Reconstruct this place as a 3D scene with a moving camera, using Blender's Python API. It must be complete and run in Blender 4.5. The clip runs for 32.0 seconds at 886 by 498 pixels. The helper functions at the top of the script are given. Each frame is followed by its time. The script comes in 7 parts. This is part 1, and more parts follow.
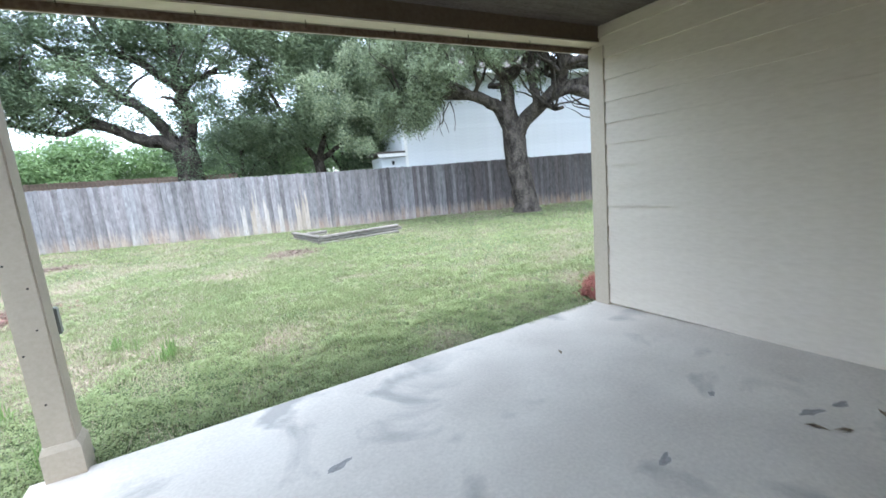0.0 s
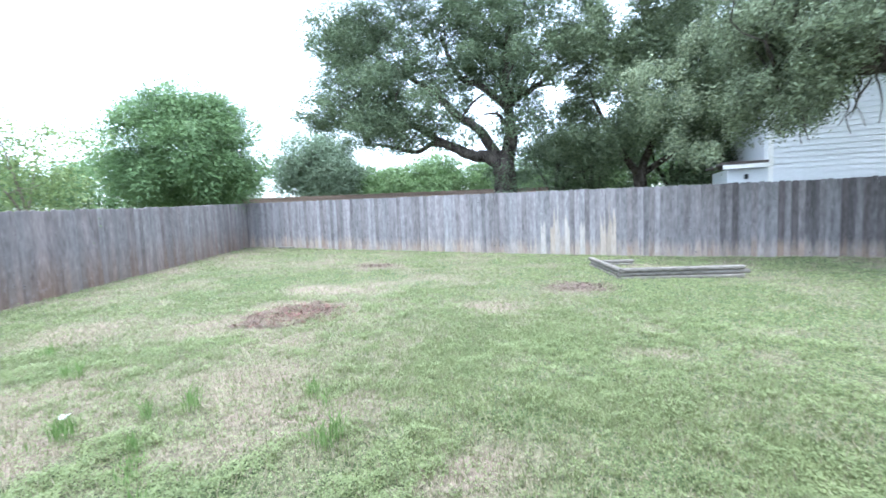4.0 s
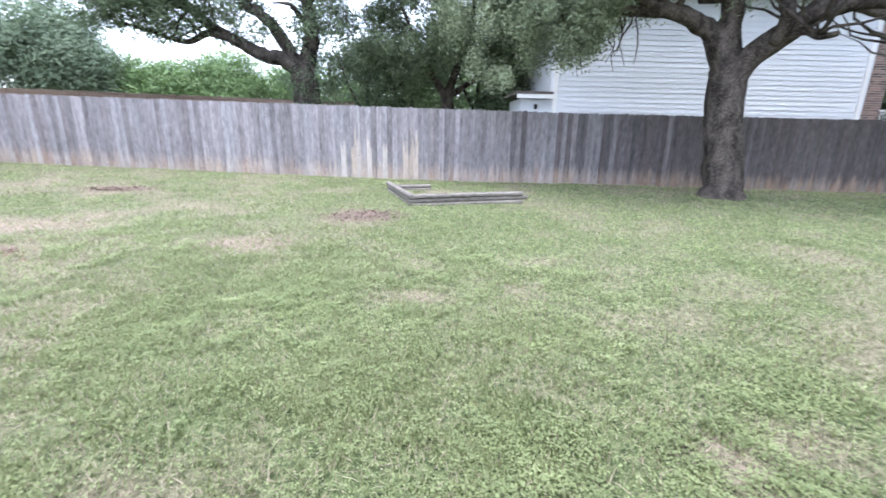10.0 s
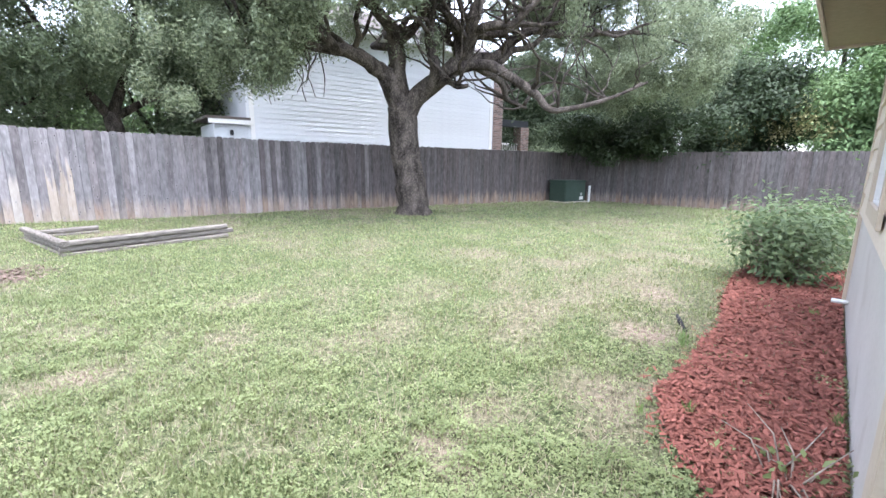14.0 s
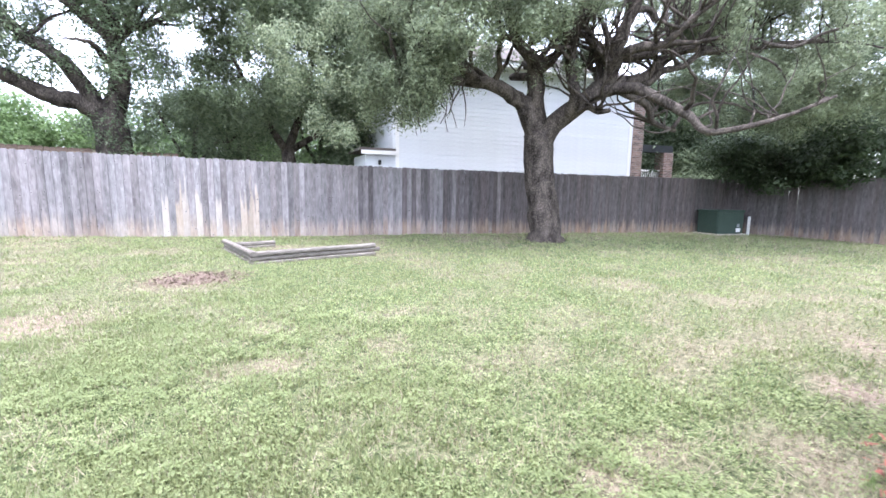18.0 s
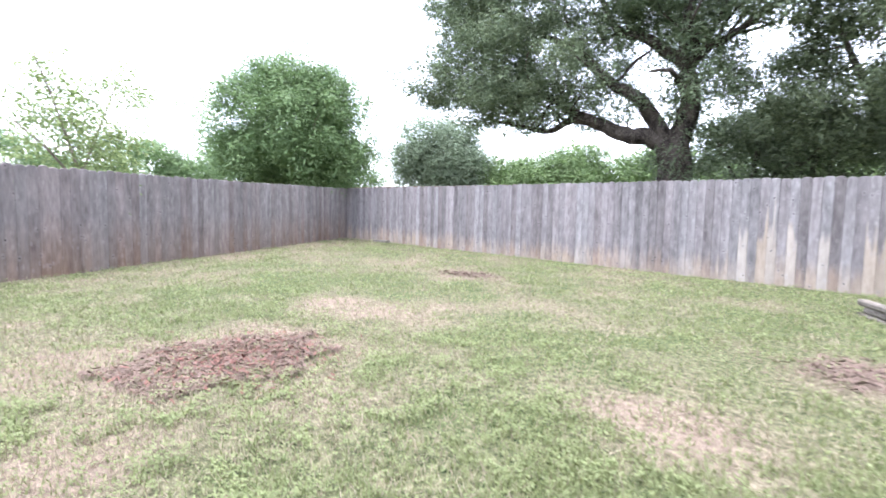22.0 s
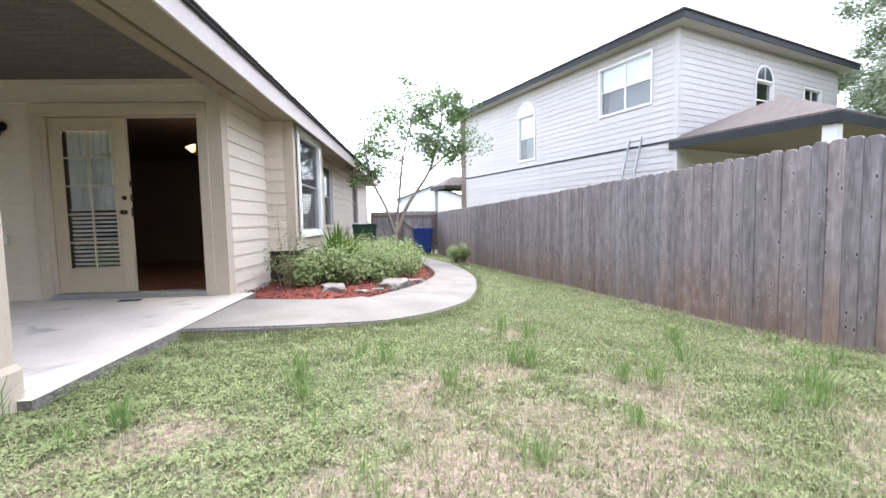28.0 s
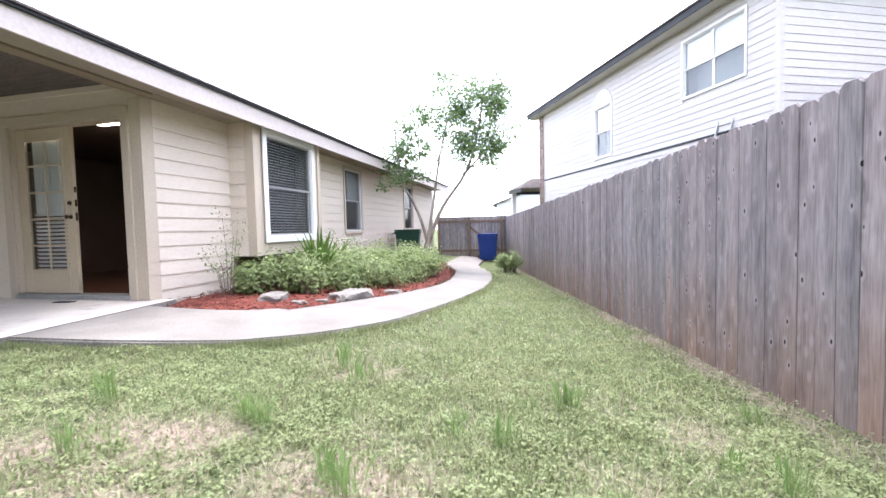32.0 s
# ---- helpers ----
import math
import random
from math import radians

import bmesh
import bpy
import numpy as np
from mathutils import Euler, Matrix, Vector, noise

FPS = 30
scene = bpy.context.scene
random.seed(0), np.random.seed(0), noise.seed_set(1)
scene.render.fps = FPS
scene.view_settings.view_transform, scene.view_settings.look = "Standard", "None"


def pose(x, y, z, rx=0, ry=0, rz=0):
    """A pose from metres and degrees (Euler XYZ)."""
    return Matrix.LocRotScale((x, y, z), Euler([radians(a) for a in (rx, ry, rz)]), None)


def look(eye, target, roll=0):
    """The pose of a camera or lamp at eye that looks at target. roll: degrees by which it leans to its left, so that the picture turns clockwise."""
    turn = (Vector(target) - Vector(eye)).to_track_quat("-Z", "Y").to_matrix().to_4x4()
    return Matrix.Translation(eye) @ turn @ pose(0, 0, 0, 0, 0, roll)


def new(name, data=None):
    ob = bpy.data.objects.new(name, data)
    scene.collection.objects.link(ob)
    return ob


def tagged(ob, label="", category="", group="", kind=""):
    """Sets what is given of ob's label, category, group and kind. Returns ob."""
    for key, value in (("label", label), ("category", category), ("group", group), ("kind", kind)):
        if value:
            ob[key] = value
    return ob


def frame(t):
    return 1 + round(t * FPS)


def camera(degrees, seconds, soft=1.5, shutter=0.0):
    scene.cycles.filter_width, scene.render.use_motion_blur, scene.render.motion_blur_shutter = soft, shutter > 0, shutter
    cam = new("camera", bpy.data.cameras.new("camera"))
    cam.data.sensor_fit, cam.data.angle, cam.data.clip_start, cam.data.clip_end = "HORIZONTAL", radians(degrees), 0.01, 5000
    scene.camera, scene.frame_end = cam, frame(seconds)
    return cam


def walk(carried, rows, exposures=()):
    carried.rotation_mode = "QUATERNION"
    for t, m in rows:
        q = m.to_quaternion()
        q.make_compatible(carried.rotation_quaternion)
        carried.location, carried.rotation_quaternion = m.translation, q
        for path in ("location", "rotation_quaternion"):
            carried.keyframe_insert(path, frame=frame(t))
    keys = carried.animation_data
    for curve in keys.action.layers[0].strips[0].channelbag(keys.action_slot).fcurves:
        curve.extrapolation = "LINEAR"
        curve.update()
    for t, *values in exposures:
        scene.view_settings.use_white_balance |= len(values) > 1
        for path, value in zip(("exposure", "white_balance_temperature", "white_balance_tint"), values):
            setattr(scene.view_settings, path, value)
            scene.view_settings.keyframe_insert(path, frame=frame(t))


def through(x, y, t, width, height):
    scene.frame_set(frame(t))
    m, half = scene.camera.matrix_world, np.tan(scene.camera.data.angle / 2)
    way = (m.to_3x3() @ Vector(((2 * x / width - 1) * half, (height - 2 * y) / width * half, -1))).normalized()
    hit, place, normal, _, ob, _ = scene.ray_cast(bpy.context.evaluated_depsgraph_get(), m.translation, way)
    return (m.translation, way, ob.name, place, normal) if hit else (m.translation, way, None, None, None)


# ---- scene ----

cam = camera(91.8, 32.0, soft=1.5, shutter=0.25)
PATH = [
    (0, (0.729, -2.897, 1.436), (1.672, -1.164, 1.106), -5.2),
    (0.5, (0.744, -2.795, 1.401), (1.565, -0.981, 1.211), -0.8),
    (1, (0.766, -2.572, 1.383), (1.393, -0.678, 1.238), -2.7),
    (1.5, (0.871, -2.245, 1.344), (1.348, -0.311, 1.161), -2.4),
    (2, (1.053, -1.982, 1.376), (1.387, -0.018, 1.204), 0.6),
    (2.5, (1.2, -1.662, 1.398), (1.497, 0.313, 1.294), -0.5),
    (3, (1.339, -1.355, 1.41), (1.393, 0.64, 1.28), 0.7),
    (3.5, (1.442, -0.998, 1.409), (1.295, 0.991, 1.253), 0.7),
    (4, (1.509, -0.724, 1.418), (1.106, 1.229, 1.259), -2.3),
    (4.5, (1.616, -0.507, 1.402), (0.791, 1.31, 1.26), -0.3),
    (6.5, (1.907, 0.236, 1.325), (0.295, 1.369, 0.985), -4.0),
    (7, (1.903, 0.276, 1.314), (0.359, 1.489, 0.934), -4.2),
    (7.5, (1.938, 0.281, 1.29), (0.558, 1.662, 0.855), -4.2),
    (8, (2.021, 0.278, 1.308), (0.899, 1.851, 0.794), -3.0),
    (8.5, (2.063, 0.283, 1.299), (1.275, 2.036, 0.744), -2.0),
    (9, (2.164, 0.297, 1.319), (1.757, 2.176, 0.767), -0.8),
    (9.5, (2.224, 0.303, 1.328), (2.215, 2.228, 0.784), 0.3),
    (10, (2.257, 0.248, 1.349), (2.632, 2.142, 0.825), 1.0),
    (10.5, (2.343, 0.223, 1.336), (3.011, 2.041, 0.838), 1.6),
    (11, (2.422, 0.17, 1.342), (3.325, 1.892, 0.871), 1.4),
    (11.5, (2.438, 0.191, 1.350), (3.531, 1.807, 0.906), 1.5),
    (12, (2.460, 0.200, 1.346), (3.743, 1.681, 0.946), 1.6),
    (12.5, (2.452, 0.268, 1.343), (3.896, 1.604, 0.985), 1.7),
    (13, (2.459, 0.267, 1.344), (3.923, 1.582, 0.984), 1.4),
    (13.5, (2.464, 0.267, 1.344), (3.921, 1.582, 0.961), 1.0),
    (15.5, (2.493, 0.262, 1.343), (3.898, 1.635, 0.970), 0.4),
    (16, (2.504, 0.230, 1.339), (3.877, 1.634, 0.959), 0.9),
    (16.5, (2.457, 0.224, 1.345), (3.677, 1.767, 0.981), 1.4),
    (17, (2.363, 0.255, 1.353), (3.421, 1.916, 1.007), 2.8),
    (17.5, (2.278, 0.254, 1.363), (3.351, 1.922, 1.103), 3.2),
    (18, (2.249, 0.403, 1.296), (3.273, 2.1, 1.026), 0.8),
    (18.5, (2.234, 0.709, 1.275), (3.068, 2.509, 1.025), 0.3),
    (19, (2.184, 1.032, 1.24), (2.934, 2.881, 1.103), 0.3),
    (19.5, (2.118, 1.408, 1.228), (2.554, 3.352, 1.045), 1.7),
    (20, (1.985, 1.729, 1.214), (1.858, 3.715, 1.011), 2.0),
    (20.5, (1.779, 2.062, 1.186), (1.342, 4.005, 1.008), 1.0),
    (21, (1.57, 2.399, 1.127), (0.993, 4.303, 0.928), 0.5),
    (21.5, (1.301, 2.713, 1.109), (0.505, 4.54, 0.939), 1.1),
    (22, (0.97, 2.958, 1.101), (-0.016, 4.694, 0.972), 1.3),
    (22.5, (0.614, 3.175, 1.073), (-0.726, 4.653, 0.936), -0.3),
    (23, (0.25, 3.272, 1.041), (-1.434, 4.338, 0.868), -0.3),
    (23.5, (-0.152, 3.292, 1.023), (-2.073, 3.814, 0.829), 0.7),
    (24, (-0.354, 3.403, 1.04), (-2.342, 3.321, 0.836), 2.1),
    (24.5, (-0.68, 3.306, 0.976), (-2.546, 2.603, 0.822), 1.5),
    (25, (-0.925, 3.084, 0.939), (-2.524, 1.892, 0.789), 0.8),
    (25.5, (-1.155, 2.909, 0.924), (-2.363, 1.323, 0.772), 0.1),
    (26, (-1.34, 2.739, 0.922), (-2.236, 0.956, 0.779), 0.3),
    (26.5, (-1.522, 2.582, 0.905), (-2.231, 0.719, 0.745), -1.2),
    (28.5, (-2.609, 2.156, 0.956), (-2.533, 0.162, 0.822), -0.3),
    (29, (-2.839, 2.004, 0.923), (-2.656, 0.018, 0.778), -0.3),
    (29.5, (-3.121, 1.859, 0.928), (-2.965, -0.13, 0.787), -3.0),
    (30, (-3.439, 1.722, 0.941), (-3.241, -0.265, 0.823), -1.8),
    (30.5, (-3.726, 1.538, 0.911), (-3.587, -0.455, 0.813), -1.1),
    (31, (-3.988, 1.4, 0.903), (-3.769, -0.584, 0.786), -2.2),
    (31.5, (-4.273, 1.267, 0.895), (-3.864, -0.685, 0.746), -1.7),
    (32, (-4.508, 1.128, 0.858), (-4.06, -0.819, 0.763), -1.4),
]
walk(cam, [(t, look(eye, target, roll)) for t, eye, target, roll in PATH],
     exposures=[(0.0, 3.0, 5700, 6), (1.5, 2.95, 5650, 5), (4.0, 2.92, 5500, 6), (8.0, 2.7, 5600, 13), (9.0, 2.64, 5700, 14), (10.0, 2.85, 5800, 15), (11.0, 2.82, 5900, 15), (12.0, 3.05, 6000, 14), (13.5, 3.1, 6000, 16), (16.0, 3.1, 6000, 16), (20.0, 3.38, 5950, 20), (22.0, 2.9, 6150, 17), (24.0, 2.7, 6100, 11), (26.0, 2.7, 6200, 13), (28.5, 2.85, 6250, 17), (32.0, 3.0, 6200, 19)])

# ---- world, sun ----
world = bpy.data.worlds.new("overcast_sky")
scene.world = world
world.use_nodes = True
wn, wl = world.node_tree.nodes, world.node_tree.links
bg = wn["Background"]
sky = wn.new("ShaderNodeTexSky")
sky.sky_type, sky.sun_disc = "NISHITA", False
sky.sun_elevation, sky.sun_rotation = radians(81), radians(211)
sky.air_density, sky.dust_density, sky.ozone_density = 1.0, 1.5, 1.5
haze = wn.new("ShaderNodeHueSaturation")
haze.inputs["Saturation"].default_value = 0.40
wl.new(sky.outputs[0], haze.inputs["Color"])
wl.new(haze.outputs[0], bg.inputs["Color"])
bg.inputs["Strength"].default_value = 0.15
sun = new("sun", bpy.data.lights.new("sun", "SUN"))
sun.data.energy, sun.data.angle, sun.data.color = 0.55, radians(30), (1.0, 0.98, 0.95)
sun.matrix_world = look((0, 0, 30), (1.2, 2.0, 14))

# ---- materials ----
MATS = {}


def nodes_of(name):
    m = bpy.data.materials.new(name)
    m.use_nodes = True
    MATS[name] = m
    return m, m.node_tree.nodes, m.node_tree.links, m.node_tree.nodes["Principled BSDF"]


def surface(name, dark, light, scale=6.0, rough=0.7, bump=0.15, stretch=(1, 1, 1), metal=0.0, fine=60.0, vary=0.0, coords="Object", spec=0.3, patches=0.35, blot=None, depth=0.01, sharp=0.18):
    """A plain weathered surface: broad patches and fine grain between two colours, and relief."""
    m, n, l, b = nodes_of(name)
    tc, mp = n.new("ShaderNodeTexCoord"), n.new("ShaderNodeMapping")
    mp.inputs["Scale"].default_value = stretch
    l.new(tc.outputs[coords], mp.inputs["Vector"])
    big, small = n.new("ShaderNodeTexNoise"), n.new("ShaderNodeTexNoise")
    big.inputs["Scale"].default_value, big.inputs["Detail"].default_value = scale, 5
    small.inputs["Scale"].default_value, small.inputs["Detail"].default_value = fine, 4
    for t in (big, small):
        l.new(mp.outputs[0], t.inputs["Vector"])
    mix = n.new("ShaderNodeMix")
    mix.data_type = "FLOAT"
    mix.inputs[0].default_value = patches
    l.new(small.outputs["Fac"], mix.inputs[2])
    l.new(big.outputs["Fac"], mix.inputs[3])
    ramp = n.new("ShaderNodeValToRGB")
    ramp.color_ramp.elements[0].position, ramp.color_ramp.elements[1].position = 0.5 - sharp, 0.5 + sharp
    ramp.color_ramp.elements[0].color, ramp.color_ramp.elements[1].color = (*dark, 1), (*light, 1)
    l.new(mix.outputs[0], ramp.inputs[0])
    out = ramp.outputs[0]
    if blot:
        # stains with their own ragged outlines: colour, size, how much of the surface
        stain, sm, sx = n.new("ShaderNodeTexNoise"), n.new("ShaderNodeMapRange"), n.new("ShaderNodeMix")
        stain.inputs["Scale"].default_value, stain.inputs["Detail"].default_value, stain.inputs["Distortion"].default_value = blot[1], 6, 0.6
        l.new(mp.outputs[0], stain.inputs["Vector"])
        sm.inputs["From Min"].default_value, sm.inputs["From Max"].default_value = blot[2], blot[2] + 0.10
        sm.inputs["To Max"].default_value = blot[3]
        l.new(stain.outputs["Fac"], sm.inputs["Value"])
        sx.data_type = "RGBA"
        l.new(sm.outputs[0], sx.inputs[0])
        l.new(out, sx.inputs[6])
        sx.inputs[7].default_value = (*blot[0], 1)
        out = sx.outputs[2]
    if vary:
        info, hsv, sub = n.new("ShaderNodeObjectInfo"), n.new("ShaderNodeHueSaturation"), n.new("ShaderNodeMapRange")
        sub.inputs["To Min"].default_value, sub.inputs["To Max"].default_value = 1 - vary, 1 + vary
        l.new(info.outputs["Random"], sub.inputs["Value"])
        l.new(sub.outputs[0], hsv.inputs["Value"])
        l.new(out, hsv.inputs["Color"])
        out = hsv.outputs[0]
    l.new(out, b.inputs["Base Color"])
    b.inputs["Roughness"].default_value, b.inputs["Metallic"].default_value = rough, metal
    b.inputs["Specular IOR Level"].default_value = spec
    if bump:
        bp = n.new("ShaderNodeBump")
        bp.inputs["Strength"].default_value, bp.inputs["Distance"].default_value = bump, depth
        l.new(mix.outputs[0], bp.inputs["Height"])
        l.new(bp.outputs[0], b.inputs["Normal"])
    return m


def leaves(name, dark, light, through=0.35, rough=0.55, drift=0.55, size=0.9):
    """Foliage: each leaf its own shade of green, and some light passes through."""
    m, n, l, b = nodes_of(name)
    geo, ramp = n.new("ShaderNodeNewGeometry"), n.new("ShaderNodeValToRGB")
    ramp.color_ramp.elements[0].color, ramp.color_ramp.elements[1].color = (*dark, 1), (*light, 1)
    tc, no, mx = n.new("ShaderNodeTexCoord"), n.new("ShaderNodeTexNoise"), n.new("ShaderNodeMix")
    no.inputs["Scale"].default_value = size
    no.inputs["Detail"].default_value = 4
    l.new(tc.outputs["Object"], no.inputs["Vector"])
    mx.data_type = "FLOAT"
    mx.inputs[0].default_value = drift
    l.new(geo.outputs["Random Per Island"], mx.inputs[2])
    l.new(no.outputs["Fac"], mx.inputs[3])
    l.new(mx.outputs[0], ramp.inputs[0])
    l.new(ramp.outputs[0], b.inputs["Base Color"])
    b.inputs["Roughness"].default_value = rough
    b.inputs["Specular IOR Level"].default_value = 0.25
    tr, add = n.new("ShaderNodeBsdfTranslucent"), n.new("ShaderNodeMixShader")
    l.new(ramp.outputs[0], tr.inputs["Color"])
    add.inputs[0].default_value = through
    l.new(b.outputs[0], add.inputs[1])
    l.new(tr.outputs[0], add.inputs[2])
    l.new(add.outputs[0], n["Material Output"].inputs["Surface"])
    return m


def fence_wood(name, grey, pale, brown, soil, reach=0.45, patch=1.1, fade=0.32, full=1.0):
    """Weathered cedar: grey above, a splash-stained foot with a ragged edge, grain, mottling, knots with pale rims; each picket differs."""
    m, n, l, b = nodes_of(name)

    def noise_tex(scale, detail, stretch):
        mp, q = n.new("ShaderNodeMapping"), n.new("ShaderNodeTexNoise")
        mp.inputs["Scale"].default_value = stretch
        l.new(off.outputs[0], mp.inputs["Vector"])
        l.new(mp.outputs[0], q.inputs["Vector"])
        q.inputs["Scale"].default_value, q.inputs["Detail"].default_value = scale, detail
        return q

    def blend(fac, one, two, kind="RGBA"):
        q = n.new("ShaderNodeMix")
        q.data_type = kind
        i, j, o = (6, 7, 2) if kind == "RGBA" else (2, 3, 0)
        for sock, v in ((q.inputs[0], fac), (q.inputs[i], one), (q.inputs[j], two)):
            if isinstance(v, bpy.types.NodeSocket):
                l.new(v, sock)
            else:
                sock.default_value = v
        return q.outputs[o]

    def remap(v, lo, hi, a=0.0, c=1.0):
        q = n.new("ShaderNodeMapRange")
        q.inputs["From Min"].default_value, q.inputs["From Max"].default_value = lo, hi
        q.inputs["To Min"].default_value, q.inputs["To Max"].default_value = a, c
        l.new(v, q.inputs["Value"])
        return q.outputs[0]

    tc, info = n.new("ShaderNodeTexCoord"), n.new("ShaderNodeObjectInfo")
    off, cmb = n.new("ShaderNodeVectorMath"), n.new("ShaderNodeCombineXYZ")
    off.operation = "MULTIPLY_ADD"
    for i in range(3):
        l.new(info.outputs["Random"], cmb.inputs[i])
    off.inputs[1].default_value = (53, 31, 17)
    l.new(cmb.outputs[0], off.inputs[0])
    l.new(tc.outputs["Object"], off.inputs[2])
    grain, wide, mottle = noise_tex(110, 6, (1, 1, 0.05)), noise_tex(9, 4, (1, 1, 0.10)), noise_tex(16, 6, (1, 1, 0.32))
    tone = blend(0.34, blend(0.5, grain.outputs["Fac"], wide.outputs["Fac"], "FLOAT"), mottle.outputs["Fac"], "FLOAT")
    ramp = n.new("ShaderNodeValToRGB")
    ramp.color_ramp.elements[0].position, ramp.color_ramp.elements[1].position = 0.36, 0.66
    ramp.color_ramp.elements[0].color, ramp.color_ramp.elements[1].color = (*grey, 1), (*pale, 1)
    l.new(tone, ramp.inputs[0])
    # stained foot with a ragged upper edge
    sep, rag = n.new("ShaderNodeSeparateXYZ"), n.new("ShaderNodeMath")
    l.new(tc.outputs["Object"], sep.inputs[0])
    rag.operation = "MULTIPLY_ADD"
    rag.inputs[1].default_value = -patch
    l.new(wide.outputs["Fac"], rag.inputs[0])
    l.new(sep.outputs["Z"], rag.inputs[2])
    brn = n.new("ShaderNodeValToRGB")
    brn.color_ramp.elements[0].position, brn.color_ramp.elements[1].position = 0.36, 0.64
    brn.color_ramp.elements[0].color, brn.color_ramp.elements[1].color = (*soil, 1), (*brown, 1)
    l.new(tone, brn.inputs[0])
    col = blend(remap(rag.outputs[0], reach - 0.5 * patch, reach - 0.5 * patch - fade, 0.0, full), ramp.outputs[0], brn.outputs[0])
    # knots and the paler wood round them
    vor, vmap = n.new("ShaderNodeTexVoronoi"), n.new("ShaderNodeMapping")
    vmap.inputs["Scale"].default_value = (11, 6, 5.5)
    l.new(off.outputs[0], vmap.inputs["Vector"])
    vor.inputs["Scale"].default_value = 1.0
    l.new(vmap.outputs[0], vor.inputs["Vector"])
    col = blend(remap(vor.outputs["Distance"], 0.30, 0.15, 0.0, 0.35), col, (*[min(1, v * 1.15) for v in pale], 1))
    col = blend(remap(vor.outputs["Distance"], 0.11, 0.075), col, (0.022, 0.02, 0.019, 1))
    hsv = n.new("ShaderNodeHueSaturation")
    shade = n.new("ShaderNodeMath")
    shade.operation = "FRACT"
    l.new(remap(info.outputs["Random"], 0, 1, 0, 7.3), shade.inputs[0])
    l.new(remap(info.outputs["Random"], 0, 1, 0.85, 1.15), hsv.inputs["Value"])
    l.new(remap(shade.outputs[0], 0, 1, 0.65, 1.25), hsv.inputs["Saturation"])
    l.new(col, hsv.inputs["Color"])
    l.new(hsv.outputs[0], b.inputs["Base Color"])
    b.inputs["Roughness"].default_value = 0.85
    b.inputs["Specular IOR Level"].default_value = 0.15
    bp = n.new("ShaderNodeBump")
    bp.inputs["Strength"].default_value, bp.inputs["Distance"].default_value = 0.7, 0.008
    l.new(tone, bp.inputs["Height"])
    l.new(bp.outputs[0], b.inputs["Normal"])
    return m


def oak_bark(name, dark, light):
    """Live oak bark: blocky plates parted by dark furrows."""
    m, n, l, b = nodes_of(name)
    tc, mp, no, warp = n.new("ShaderNodeTexCoord"), n.new("ShaderNodeMapping"), n.new("ShaderNodeTexNoise"), n.new("ShaderNodeMix")
    mp.inputs["Scale"].default_value = (1, 1, 0.5)
    l.new(tc.outputs["Object"], mp.inputs["Vector"])
    no.inputs["Scale"].default_value, no.inputs["Detail"].default_value = 5, 8
    l.new(mp.outputs[0], no.inputs["Vector"])
    warp.data_type = "VECTOR"
    warp.inputs[0].default_value = 0.2
    l.new(mp.outputs[0], warp.inputs[4])
    l.new(no.outputs["Color"], warp.inputs[5])
    vo = n.new("ShaderNodeTexVoronoi")
    vo.feature = "DISTANCE_TO_EDGE"
    vo.inputs["Scale"].default_value = 30
    l.new(warp.outputs[1], vo.inputs["Vector"])
    crack = n.new("ShaderNodeMapRange")
    crack.inputs["From Min"].default_value, crack.inputs["From Max"].default_value = -0.35, 0.30
    l.new(vo.outputs["Distance"], crack.inputs["Value"])
    mul = n.new("ShaderNodeMath")
    mul.operation = "MULTIPLY"
    l.new(crack.outputs[0], mul.inputs[0])
    l.new(no.outputs["Fac"], mul.inputs[1])
    ramp = n.new("ShaderNodeValToRGB")
    ramp.color_ramp.elements[0].position, ramp.color_ramp.elements[1].position = 0.18, 0.66
    ramp.color_ramp.elements[0].color, ramp.color_ramp.elements[1].color = (*dark, 1), (*light, 1)
    l.new(mul.outputs[0], ramp.inputs[0])
    l.new(ramp.outputs[0], b.inputs["Base Color"])
    b.inputs["Roughness"].default_value, b.inputs["Specular IOR Level"].default_value = 0.95, 0.1
    bp = n.new("ShaderNodeBump")
    bp.inputs["Strength"].default_value, bp.inputs["Distance"].default_value = 1.0, 0.03
    l.new(mul.outputs[0], bp.inputs["Height"])
    l.new(bp.outputs[0], b.inputs["Normal"])
    return m


def glass(name, tint=(0.9, 0.95, 0.95), rough=0.02):
    m, n, l, b = nodes_of(name)
    b.inputs["Base Color"].default_value = (*tint, 1)
    b.inputs["Transmission Weight"].default_value, b.inputs["Roughness"].default_value = 1.0, rough
    b.inputs["IOR"].default_value = 1.45
    return m


# cedar under the oak: tree shade is put into this darker colour
fence_wood("cedar_shaded", (0.050, 0.043, 0.042), (0.155, 0.138, 0.135), (0.29, 0.225, 0.18), (0.15, 0.11, 0.085), 0.50, 0.9)
fence_wood("cedar_grey", (0.130, 0.118, 0.118), (0.335, 0.31, 0.308), (0.42, 0.355, 0.30), (0.22, 0.175, 0.145), 0.50, 0.9)
fence_wood("cedar_side", (0.125, 0.109, 0.107), (0.33, 0.293, 0.285), (0.29, 0.222, 0.18), (0.15, 0.10, 0.075), 0.95, 0.7, 0.95)
# halfway tone between the grey wood and the tree-shaded one
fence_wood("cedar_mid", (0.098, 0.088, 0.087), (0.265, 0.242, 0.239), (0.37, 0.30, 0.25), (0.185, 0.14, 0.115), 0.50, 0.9)
